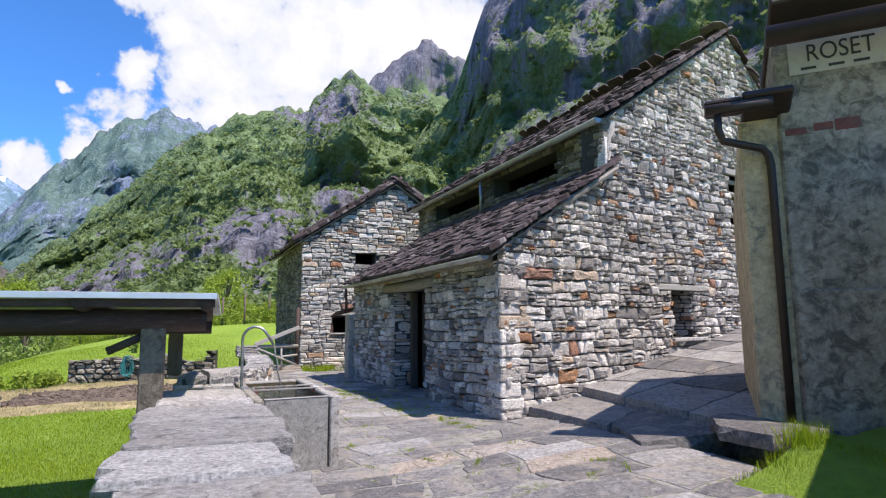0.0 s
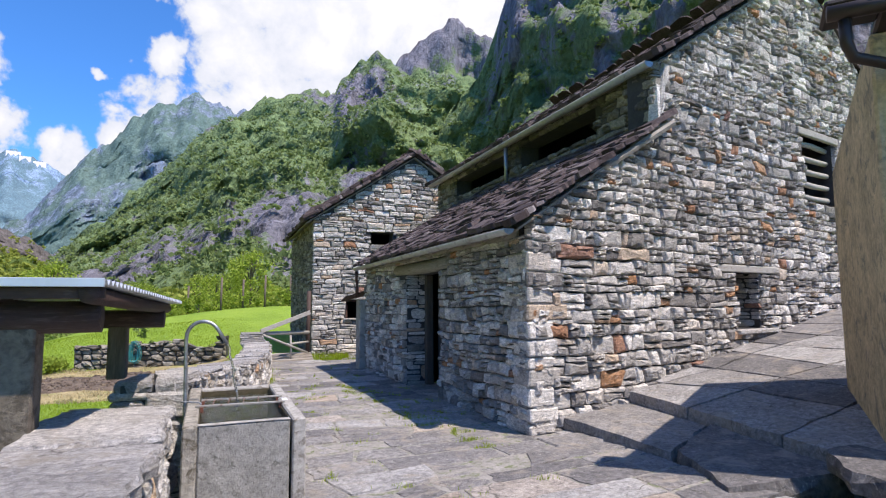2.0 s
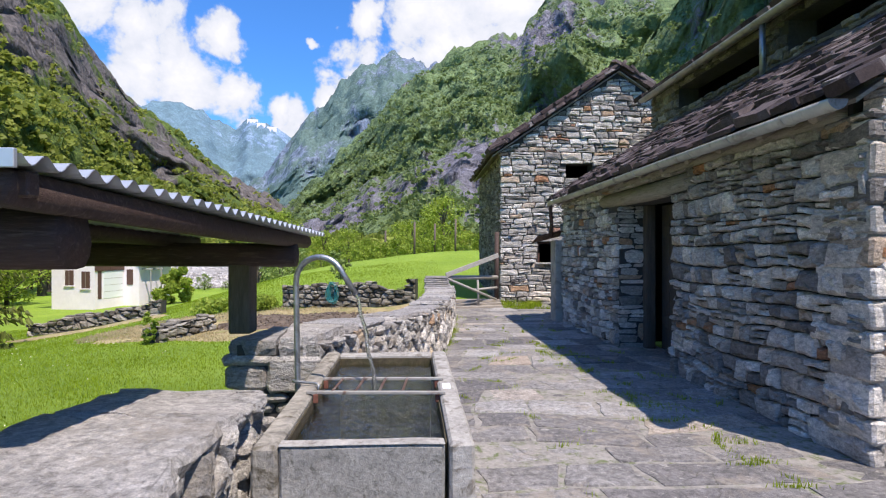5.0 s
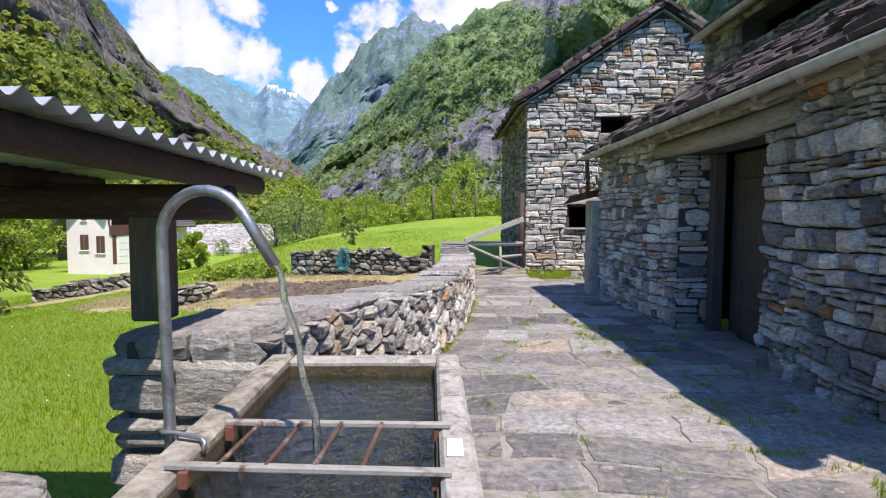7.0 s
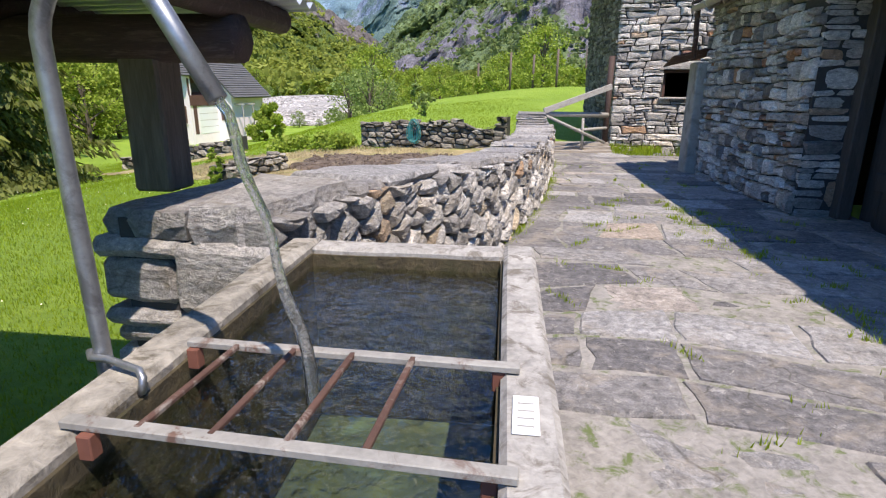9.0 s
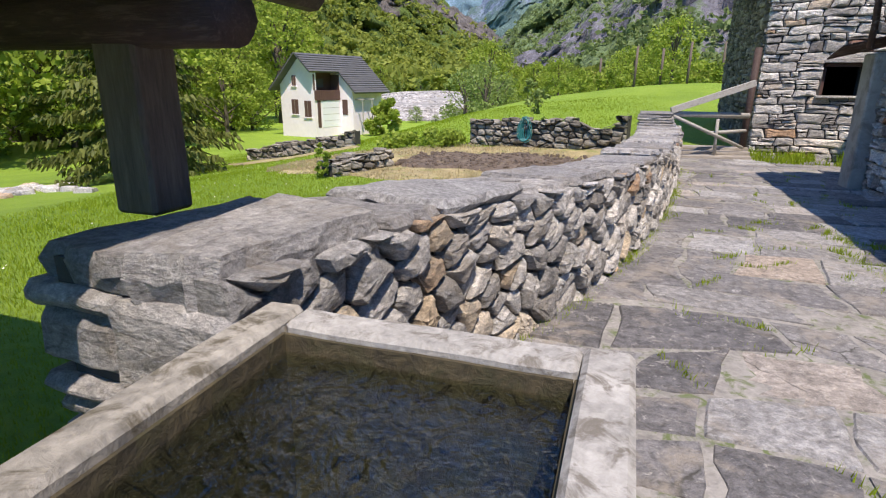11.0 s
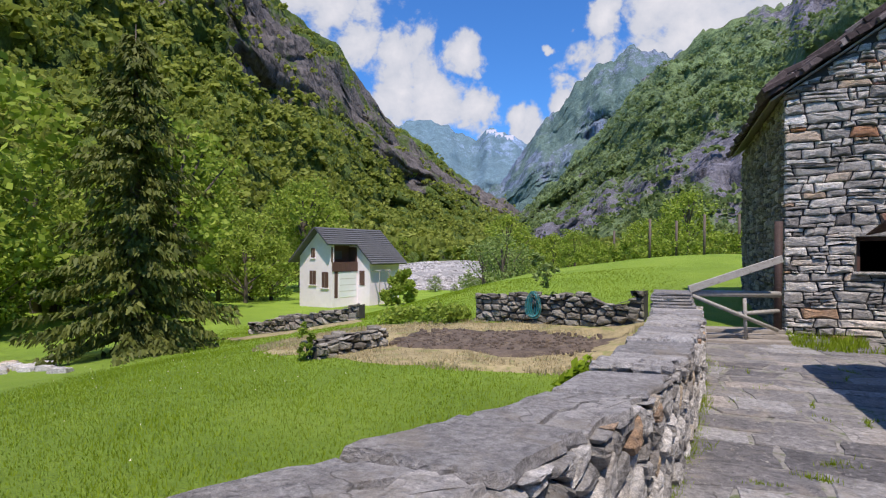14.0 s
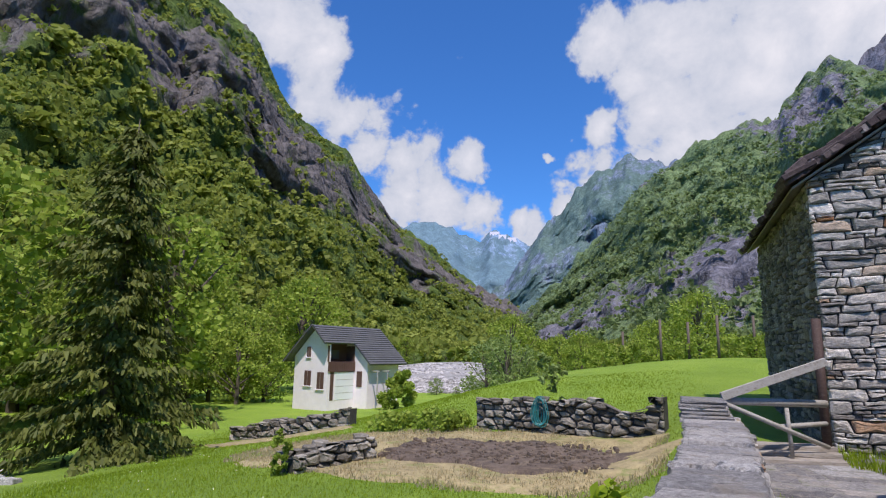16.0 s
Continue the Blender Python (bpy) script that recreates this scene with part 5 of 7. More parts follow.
while y < 17.5:
    d = 0.62 if k == 0 else rw.uniform(0.35, 0.75)
    y2 = min(y + d, 17.7)
    dz, t = rw.uniform(-0.03, 0.022), rw.uniform(0.055, 0.1)
    if k == 0:
        pts = [(0.45, 7.8), (0.69, 7.85), (0.81, 8.42), (0.36, 8.55)]
        pts2 = [(0.08, 7.86), (0.43, 7.82), (0.35, 8.56), (0.2, 8.6)]
        slab_mesh("capstone", pts, lambda x, yy: 0.83 + 0.01 * noise.noise((x * 5, yy * 5, 2)), 0.14, M_CAP, lw, 0.02, "", rw, 6, 0.02)
        slab_mesh("capstone", pts2, lambda x, yy: 0.80, 0.1, M_CAP, lw, 0.02, "", rw, 5, 0.02)
        y = 8.44
        k += 1
        continue
    sk0, sk = sk, rw.uniform(-0.1, 0.1)
    half = rw.random() < 0.5
    xm = rw.uniform(0.4, 0.6)
    lat = lambda q, f: wall_l(q) + (wall_r(q) - wall_l(q)) * f
    for f0, f1 in (((-0.04, xm), (xm + 0.02, 1.0)) if half else ((-0.05, 1.0),)):
        slab_mesh("capstone", [(lat(y, f0), y + 0.022 + sk0 * f0), (lat(y, f1) + rw.uniform(-0.01, 0.035), y + 0.022 + sk0 * f1), (lat(y2, f1) + rw.uniform(-0.01, 0.035), y2 + sk * f1), (lat(y2, f0), y2 - 0.004 + sk * f0)],
                  lambda x, yy: wall_top(yy) + dz + 0.008 * noise.noise((x * 4, yy * 4, 2)), t, M_CAP2 if rw.random() < 0.16 else M_CAP, lw, 0.034, "", rw, 6, 0.02)
    y = y2
    k += 1
for i in range(7):
    z = 0.44 + i * 0.045
    q = 0.02 * i
    slab_mesh("end_stone", [(1.42 + rw.uniform(0, 0.06), 17.55 + q), (2.1 - q + rw.uniform(-0.05, 0.05), 17.6 + q), (2.12 - q, 18.5), (1.45, 18.55)], lambda x, yy: z, 0.045, M_CAP, lw, 0.025, "", rw, 4, 0.01)

# ---- paving ----
paving = tagged(link_mesh("pavement", *(lambda X, Y: ([(x, y, pave_z(x, y) - 0.009) for y in Y for x in X], [(j * len(X) + i, j * len(X) + i + 1, (j + 1) * len(X) + i + 1, (j + 1) * len(X) + i) for j in range(len(Y) - 1) for i in range(len(X) - 1) if X[i] > (wall_l(Y[j]) + 0.05 if Y[j] > 7.8 else (0.3 if Y[j] > 1.4 else -0.5))]))([-0.36 + 0.32 * i for i in range(17)], [-6 + 0.5 * i for i in range(54)]), M_JOINT),
                "path of large split stone slabs with earthy joints", "paving", kind="structure")
rp = random.Random(77)
rows, y = [], -3.0
while y < 20.4:
    h = rp.uniform(0.3, 0.6)
    rows.append((y, y + h))
    y += h


def warp(x, y):
    v = noise.noise_vector((x * 0.75, y * 0.75, 5)) * 0.3 + noise.noise_vector((x * 2.1, y * 2.1, 9)) * 0.09
    return x + v.x, y + v.y


for y0, y1 in rows:
    x = (wall_r(y0) if y0 > 7.8 else (0.68 if y0 > 1.0 else -0.1)) - 0.15 - rp.uniform(0, 0.3)
    xe = 4.95
    while x < xe - 0.2:
        w = min(rp.uniform(0.36, 1.0), xe - x)
        if xe - x - w < 0.3:
            w = xe - x
        cut = rp.random()
        for a, b in (((y0, y0 + (y1 - y0) * 0.5), (y0 + (y1 - y0) * 0.5, y1)) if cut < 0.22 and y1 - y0 > 0.6 else ((y0, y1),)):
            g = rp.uniform(0.004, 0.017)
            pts = [warp(x + g, a + g), warp(x + w - g, a + g), warp(x + w - g, b - g), warp(x + g, b - g)]
            tilt, dz = rp.gauss(0, 0.008), rp.gauss(0, 0.005)
            slab_mesh("paving_slab", pts, lambda px, py: pave_z(px, py) + dz + tilt * (px - x) + 0.004 * noise.noise((px * 5, py * 5, 7)), 0.06, M_PAVE, paving, 0.022, "", rp, 3, 0.016)
        x += w

# steps and ramp between the houses
steps = thing("stone_steps", "broad worn stone steps rising beside the gable", "steps", kind="structure")


def ramp_z(x):
    return 0.31 + 0.163 * (x - 5.9)


slab_mesh("tread", [(4.9, 5.85), (5.95, 6.4), (6.1, 8.2), (4.86, 7.84)], lambda x, y: 0.17 + 0.045 * (x - 4.9), 0.2, M_PAVE, steps, 0.02, "", rp, 6, 0.02)
slab_mesh("tread", [(4.55, 4.9), (5.6, 4.7), (5.93, 6.36), (4.92, 5.82)], lambda x, y: 0.2 + 0.05 * (x - 4.9), 0.24, M_PAVE, steps, 0.02, "", rp, 6, 0.02)
for i in range(9):
    x0 = 5.97 + i * 0.8
    for j in range(4):
        ya, yb = 4.2 + j * 1.25, 4.2 + (j + 1) * 1.25
        if j == 3:
            yb = gable_y(x0 + 0.8) + 0.15
        pts = [warp(x0 + 0.008, ya + 0.008), warp(x0 + 0.792, ya + 0.008), warp(x0 + 0.792, yb - 0.008), warp(x0 + 0.008, yb - 0.008)]
        if i == 0:
            pts[0], pts[3] = (5.7 + 0.12 * j, ya + 0.01), (5.82 + 0.12 * j, yb - 0.01)
        slab_mesh("tread", pts, lambda px, py: ramp_z(px) + 0.03 + rp.uniform(-0.003, 0.003), 0.34, M_PAVE, steps, 0.02, "", rp, 4, 0.015)
slab_mesh("tread", [(5.0, 3.75), (5.75, 3.6), (5.75, 4.75), (5.42, 4.78), (4.96, 4.3)], lambda x, y: 0.42, 0.14, M_PAVE, steps, 0.02, "", rp, 5, 0.02)
box("ramp_bed", 6.1, 14.0, 5.0, 8.2, -0.6, 0.2, M_JOINT, steps, "earth under the ramp", 0)
tagged(link_mesh("grass_bank", *(lambda X, Y: ([(x, y, 0.12 + 0.28 * smooth(4.2, 5.3, x) + 0.05 * noise.noise((x * 3, y * 3, 0))) for y in Y for x in X], [(j * len(X) + i, j * len(X) + i + 1, (j + 1) * len(X) + i + 1, (j + 1) * len(X) + i) for j in range(len(Y) - 1) for i in range(len(X) - 1)]))([4.25 + 0.12 * i for i in range(30)], [-3 + 0.2 * i for i in range(34)]), gm, smooth=True),
              "grassy strip along the plastered house", "grass", kind="structure")

M_POST = plain_material("brown_timber", (0.13, 0.1, 0.08), 0.85, 0, 14, 0.5, 0.01, (6, 6, 0.7), second=(0.1, 0.075, 0.06), second_amount=0.5)
M_DARKCONC = plain_material("stained_concrete", (0.17, 0.14, 0.11), 0.95, 0, 26, 0.5, 0.015, second=(0.075, 0.06, 0.045), second_amount=0.6)
# ---- shelter with a corrugated roof ----
sh = thing("open_shelter", "open shelter of dark logs with a corrugated steel roof", "shelter")


def sheet_z(x, y):
    return 1.685 - (y - 5.42) * 0.037 + 0.012 * (x - 0.4)


V, F = [], []
X, n = [0.42, -1.0, -2.6, -3.6], 300
for k in range(2):
    for i in range(n + 1):
        y = 5.4 + (8.78 - 5.4) * i / n
        z = 0.017 * math.sin(2 * math.pi * y / 0.105)
        for x in X:
            V.append((x + 0.05 * (y - 5.4), y, sheet_z(x, y) + z - 0.003 * k))
m = len(X)
for k in range(2):
    o = k * (n + 1) * m
    for i in range(n):
        for j in range(m - 1):
            F.append((o + i * m + j, o + i * m + j + 1, o + (i + 1) * m + j + 1, o + (i + 1) * m + j))
link_mesh("corrugated_sheet", V, F, M_SHEET, sh, "pale corrugated steel sheet", smooth=True)
tube("log_beam", [(-3.6, 5.72, 1.45), (-1.6, 5.73, 1.47), (0.34, 5.74, 1.475)], 0.098, M_DARKWOOD, sh, "thick dark log", 14, wob=0.15)
tube("log_beam", [(-3.6, 8.3, 1.39), (-1.5, 8.3, 1.4), (0.46, 8.27, 1.39)], 0.095, M_DARKWOOD, sh, "thick dark log", 14, wob=0.15)
for x in (0.33, -0.6, -1.6, -2.6):
    tube("purlin", [(x, 5.42, 1.615), (x + 0.05, 7, 1.55), (x + 0.1, 8.72, 1.5)], 0.055, M_DARKWOOD, sh, "dark round purlin", 10, wob=0.2)
box("flashing", -3.6, 0.41, 5.385, 5.4, 1.655, 1.705, M_SHEET, sh, "pale metal edge flashing", 0.002)
box("fascia", -3.6, 0.4, 5.45, 5.5, 1.585, 1.655, M_DARKWOOD, sh, "dark fascia board", 0.006)
box("post", -0.17, 0.02, 5.66, 5.85, -1.3, 1.42, M_DARKCONC, sh, "square concrete post", 0.012)
box("post", -0.045, 0.125, 8.22, 8.39, 0.79, 1.34, M_POST, sh, "squared timber post on the wall", 0.012)
box("post", -3.5, -3.3, 5.66, 5.85, -1.6, 1.4, M_CONC, sh, "square concrete post", 0.012)
box("post", -3.5, -3.3, 8.2, 8.4, -1.6, 1.35, M_OLDWOOD, sh, "squared timber post", 0.012)
tube("brace", [(-0.12, 5.75, 1.36), (-0.42, 5.76, 1.22)], 0.035, M_DARKWOOD, sh, "", 8)

# ---- gate at the end of the wall ----
gate = thing("wooden_gate", "makeshift gate of weathered boards and poles", "gate")
box("board", 0, 1.75, -0.02, 0.02, -0.06, 0.06, M_GREYWOOD, gate, "pale weathered board", 0.004, Matrix.Translation((2.0, 18.55, 0.72)) @ Matrix.Rotation(radians(28), 4, "Z") @ Matrix.Rotation(radians(-17), 4, "Y"))
tube("rail", [(2.0, 18.6, 0.66), (3.5, 19.75, 0.6)], 0.055, M_GREYWOOD, gate, "", 8, wob=0.2)
tube("rail", [(2.05, 18.6, 0.62), (3.45, 19.6, -0.02)], 0.035, M_GREYWOOD, gate, "", 8, wob=0.2)
tube("rail", [(2.75, 19.2, 0.28), (3.5, 19.85, 0.3)], 0.035, M_GREYWOOD, gate, "", 8, wob=0.2)
tube("stake", [(2.9, 19.25, 0.55), (2.92, 19.25, -0.15)], 0.03, M_GREYWOOD, gate, "", 8)
tube("post", [(3.5, 19.95, -0.4), (3.52, 19.95, 1.9)], 0.07, M_DARKWOOD, gate, "dark upright post", 10, wob=0.2)
for i in range(3):
    slab_mesh("step", [(2.2, 18.9 + i * 0.3), (3.6, 19.2 + i * 0.3), (3.6, 19.6 + i * 0.3), (2.2, 19.3 + i * 0.3)], lambda x, y: -0.16 + 0.06 * i, 0.1, M_OLDWOOD, gate, 0.02, "dark step", rp, 4)

# ---- foliage builders ----


def leaves(pts, size, r, droop=0.0, aspect=0.6):
    V, F = [], []
    for p in pts:
        d = Vector((r.gauss(0, 1), r.gauss(0, 1), r.gauss(0, 0.7) - droop)).normalized()
        s = d.orthogonal().normalized()
        s.rotate(Matrix.Rotation(r.uniform(0, 6.28), 3, d))
        L = size * r.uniform(0.6, 1.3)
        a, b = d * L * 0.5, s * L * aspect * 0.5
        k = len(V)
        V += [p - a, p + b, p + a, p - b]
        F.append((k, k + 1, k + 2, k + 3))
    return V, F


def crown_points(h, rad, base, n, clumps, r):
    cs = []
    for _ in range(clumps):
        f = r.uniform(0.0, 1.0)
        z = base + (h - base) * (0.08 + 0.86 * f)
        w = rad * math.sin(math.pi * (0.16 + 0.78 * f)) ** 0.7
        a, q = r.uniform(0, 6.28), math.sqrt(r.uniform(0.15, 1.0))
        cs.append((Vector((w * q * math.cos(a), w * q * math.sin(a), z)), rad * r.uniform(0.2, 0.36)))
    pts = []
    for i in range(n):
        c, cr = cs[i % clumps]
        v = Vector((r.gauss(0, 1), r.gauss(0, 1), r.gauss(0, 0.75))).normalized() * cr * r.uniform(0.55, 1.0)
        pts.append(c + v)
    return pts, cs


def broad_tree(h, rad, n, seed, mat, label, size=0.3, base=0.18):
    r = random.Random(seed)
    t = thing("tree", label, "tree", "valley trees")
    pts, cs = crown_points(h, rad, h * base, n, 34, r)
    tv, tf = [], []
    stems = [((0, 0, -0.6), (r.uniform(-0.3, 0.3), r.uniform(-0.3, 0.3), h * 0.75), 0.035 * h, 0.012 * h)]
    for c, cr in cs[:9]:
        z = max(h * 0.15, c.z - rad * 0.6)
        stems.append(((0, 0, z * 0.8), tuple(c), 0.012 * h, 0.004 * h))
    for a, b, r0, r1 in stems:
        a, b = Vector(a), Vector(b)
        d = (b - a).normalized()
        s = d.orthogonal().normalized()
        u = d.cross(s)
        k = len(tv)
        for p, q in ((a, r0), ((a + b) / 2 + s * 0.1, (r0 + r1) / 2), (b, r1)):
            tv += [p + (s * math.cos(6.283 * j / 6) + u * math.sin(6.283 * j / 6)) * q for j in range(6)]
        tf += [(k + i * 6 + j, k + i * 6 + (j + 1) % 6, k + (i + 1) * 6 + (j + 1) % 6, k + (i + 1) * 6 + j) for i in range(2) for j in range(6)]
    link_mesh("trunk", tv, tf, M_BARK, t)
    V, F = leaves(pts, size, r)
    link_mesh("crown", V, F, mat, t)
    return t


def spruce(h, rad, seed, label):
    r = random.Random(seed)
    t = thing("spruce_tree", label, "tree")
    tube("trunk", [(0, 0, -0.6), (0.05, 0, h * 0.5), (0, 0.03, h)], 0.03 * h, M_BARK, t, "", 10, 0.01)
    V, F = [], []
    z = 0.07 * h
    while z < h * 0.985:
        f = z / h
        R = rad * (1 - f) ** 0.75 * r.uniform(0.75, 1.1) + 0.12
        nb = int(7 + 5 * (1 - f))
        for i in range(nb):
            a = r.uniform(0, 6.28)
            L = R * r.uniform(0.55, 1.15)
            o = Vector((math.cos(a), math.sin(a), 0))
            s = Vector((-o.y, o.x, 0))
            steps = max(5, int(L / 0.2))
            zz = z + r.uniform(-0.25, 0.25)
            for k in range(steps):
                q = (k + 0.6) / steps
                p = o * (L * q) + Vector((0, 0, zz - 0.5 * L * q + 0.24 * L * q * q))
                w = 0.34 * (1 - q * 0.6) * (0.5 + 0.5 * min(1, L))
                for j in range(7):
                    c = p + s * r.uniform(-w, w) + Vector((0, 0, r.uniform(-0.1, 0.04)))
                    d = (o * r.uniform(0.2, 0.9) + s * r.uniform(-0.8, 0.8) + Vector((0, 0, -r.uniform(0.3, 1.3)))).normalized() * r.uniform(0.16, 0.34)
                    e = d.cross(Vector((r.gauss(0, 1), r.gauss(0, 1), r.gauss(0, 1)))).normalized() * r.uniform(0.035, 0.08)
                    b = len(V)
                    V += [c - e, c + e, c + d + e * 0.3, c + d - e * 0.3]
                    F.append((b, b + 1, b + 2, b + 3))
        z += 0.4 * (0.6 + 0.5 * (1 - f))
    link_mesh("needles", V, F, M_NEEDLE, t, "drooping dark green branches")
    return t


def place_on(t, x, y, rot=0.0, s=1.0, dz=0.0):
    t.matrix_world = Matrix.Translation((x, y, meadow_z(x, y) + dz)) @ Matrix.Rotation(rot, 4, "Z") @ Matrix.Scale(s, 4)


fir = spruce(11.5, 4.1, 3, "tall dark spruce with drooping branches on the meadow")
place_on(fir, -15.6, 22.4)
LAB = "leafy green deciduous tree at the meadow's edge"
kinds = [broad_tree(8.5, 3.4, 3000, 50, M_LEAF, LAB, 0.34), broad_tree(7, 3.2, 2700, 51, M_LEAF, LAB, 0.32, 0.1), broad_tree(10, 3.6, 3200, 52, M_LEAF, LAB, 0.36),
         broad_tree(6, 2.9, 2400, 53, M_LEAF2, "pale grey-green willow by the river", 0.28, 0.08)]
rt = random.Random(9)
spots = [(-30, 33, 0, 0.8), (-26, 32, 1, 0.7), (-33, 40, 2, 1.1), (-13.5, 62, 3, 1.0)]


def polar(az, d):
    return d * math.sin(radians(az)), d * math.cos(radians(az))


for t, s in zip(kinds, spots):
    place_on(t, s[0], s[1], rt.uniform(0, 6), s[3])
more = []
for az, d0, d1, n, s in ((-62, 34, 60, 16, 1.15), (-52, 40, 66, 18, 1.2), (-44, 46, 80, 18, 1.25), (-37, 58, 95, 14, 1.15)):
    for _ in range(n):
        more.append((az + rt.uniform(-6, 6), rt.uniform(d0, d1), rt.choice((0, 0, 1, 2)), s * rt.uniform(0.75, 1.2)))
for _ in range(60):
    az = rt.uniform(-33, 14)
    near0 = 205 if az < -14 else (64 if az > -4 else 78)
    more.append((az, near0 + rt.uniform(0, 70) ** 1.0, rt.choice((0, 1, 2, 3, 3)), rt.uniform(0.7, 1.15)))
for az, d, k, s in ((-14.5, 72, 3, 1.1), (-13, 76, 3, 1.0), (-11.2, 66, 3, 0.8), (-8.5, 62, 1, 0.7), (-6, 60, 0, 0.7), (-4.4, 58, 1, 0.65), (0, 60, 0, 0.7), (3, 62, 2, 0.7)):
    more.append((az, d, k, s))
for az, d, k, s in more:
    x, y = polar(az, d)
    copy_thing(kinds[k], Matrix.Translation((x, y, meadow_z(x, y) - 0.3)) @ Matrix.Rotation(rt.uniform(0, 6.28), 4, "Z") @ Matrix.Scale(s, 4))

# ---- mountains ----


def mountain_material(name, green, rock, haze=0.0):
    m, nt, bsdf = material(name)
    p = where(nt)
    k = 0.02
    f = node(nt, "ShaderNodeAttribute", dict(attribute_name="rock")).outputs["Fac"]
    n1 = noise_tex(nt, p, k, 8, 0.65, 0.3)
    n2 = noise_tex(nt, p, k * 7, 6, 0.7)
    rf = math_node(nt, "MULTIPLY_ADD", n1, 0.9, math_node(nt, "MULTIPLY_ADD", n2, 0.5, math_node(nt, "SUBTRACT", f, 0.72)))
    rm = node(nt, "ShaderNodeMapRange", dict(interpolation_type="SMOOTHSTEP"), i0=rf, i1=0.4, i2=0.55, i3=0.0, i4=1.0).outputs[0]
    vor = node(nt, "ShaderNodeTexVoronoi", Vector=p, Scale=k * 9).outputs["Distance"]
    gc = ramp(nt, math_node(nt, "MULTIPLY_ADD", n2, 0.7, math_node(nt, "MULTIPLY", n1, 0.4)), [(0.35, tuple(c * 0.55 for c in green)), (0.55, green), (0.75, tuple(min(1, c * 1.7) for c in green))])
    streak = noise_tex(nt, stretch(nt, p, (1, 1, 0.16)), k * 5, 7, 0.7, 0.5)
    rc = ramp(nt, streak, [(0.3, tuple(c * 0.4 for c in rock)), (0.5, rock), (0.72, tuple(c * 1.8 for c in rock))])
    nt.links.new(mix(nt, rm, gc, rc), bsdf.inputs["Base Color"])
    bsdf.inputs["Roughness"].default_value = 0.95
    bsdf.inputs["Specular IOR Level"].default_value = 0.1
    bump(nt, bsdf, math_node(nt, "MULTIPLY_ADD", vor, -0.6, math_node(nt, "MULTIPLY_ADD", streak, 0.8, n2)), 1.0, 4.0)
    return m


def mountain(name, label, profile, near_d, far_d, mat, rock_at, nu=240, nv=90, power=1.25, rough=0.05, zb=-6.0, jag=0.35):
    """A mountainside: its skyline as (bearing, elevation) degrees, from near_d at its foot to far_d at its crest."""
    a0, a1 = profile[0][0], profile[-1][0]
    V, rocks = [], []
    for i in range(nu + 1):
        az = a0 + (a1 - a0) * i / nu
        el = interp(az, profile)
        dn, df = interp(az, near_d), interp(az, far_d)
        el += jag * noise.fractal((az * 0.5, 3.0, dn * 0.01), 1.0, 2.0, 5)
        zt = 1.4 + df * math.tan(radians(max(0.5, el)))
        for j in range(nv + 1):
            v = j / nv
            d = dn + (df - dn) * v
            q = v ** power
            x, y = polar(az, d)
            z = zb + (zt - zb) * q
            amp = rough * df * math.sin(math.pi * min(1.0, v * 0.96 + 0.02)) ** 0.6
            n = noise.hetero_terrain((x / df * 9, y / df * 9, z / df * 9), 0.8, 2.1, 7, 0.6) - 0.8
            gully = abs(noise.noise((az * 0.28, v * 1.2, df * 0.001)))
            dd = -amp * (0.9 * n + 1.1 * gully + 0.25 * noise.noise((x / df * 60, y / df * 60, z / df * 60)))
            z += 0.012 * df * v ** 0.5 * noise.fractal((x / df * 40, y / df * 40, 0.5), 0.8, 2.1, 4)
            x, y = polar(az, d - dd)
            V.append((x, y, z))
            rocks.append(rock_at(az, v) + 0.25 * noise.fractal((az * 0.22, v * 4, 1.3), 0.9, 2.0, 4) + 0.12 * noise.noise((az * 1.3, v * 22, 7.0)))
    m = nv + 1
    F = [(i * m + j, (i + 1) * m + j, (i + 1) * m + j + 1, i * m + j + 1) for i in range(nu) for j in range(nv)]
    b = len(V)
    for i in range(nu + 1):
        x, y, z = V[i * m + nv]
        V.append((x * 1.25, y * 1.25, zb))
        rocks.append(0.5)
    F += [(i * m + nv, (i + 1) * m + nv, b + i + 1, b + i) for i in range(nu)]
    ob = link_mesh(name, V, F, mat, smooth=True)
    at = ob.data.attributes.new("rock", "FLOAT", "POINT")
    at.data.foreach_set("value", rocks)
    tagged(ob, label, "mountain", kind="structure")
    return ob


M_MT_L = mountain_material("near_slope", (0.1, 0.145, 0.035), (0.145, 0.13, 0.125))
# Right slope: some distance haze is mixed into its greens and rock.
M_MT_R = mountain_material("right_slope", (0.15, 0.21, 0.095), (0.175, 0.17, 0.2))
# Distance haze is tinted blue into both base colours of these two slopes.
M_MT_B = mountain_material("haze_blue_slope", (0.12, 0.18, 0.16), (0.18, 0.22, 0.29))
M_MT_F = mountain_material("haze_far_slope", (0.14, 0.22, 0.26), (0.24, 0.33, 0.46))
left = mountain("mountain_slope", "steep wooded mountainside with dark cliff bands", [(-120, 30), (-90, 32), (-64, 34), (-52, 34), (-46.4, 32), (-41.9, 29), (-38.6, 24), (-32.5, 20), (-30, 16.4), (-27.5, 13.6), (-23.9, 10.6), (-19.7, 7.4), (-13, 3.6), (-6, 1.5)],
                [(-120, 75), (-60, 75), (-40, 110), (-25, 230), (-6, 420)], [(-120, 420), (-60, 430), (-40, 620), (-25, 1100), (-6, 1500)], M_MT_L,
                lambda az, v: 0.08 + 0.5 * math.exp(-((v - (0.66 + 0.004 * (az + 45))) / 0.3) ** 2) + 0.08 * v, 300, 120)
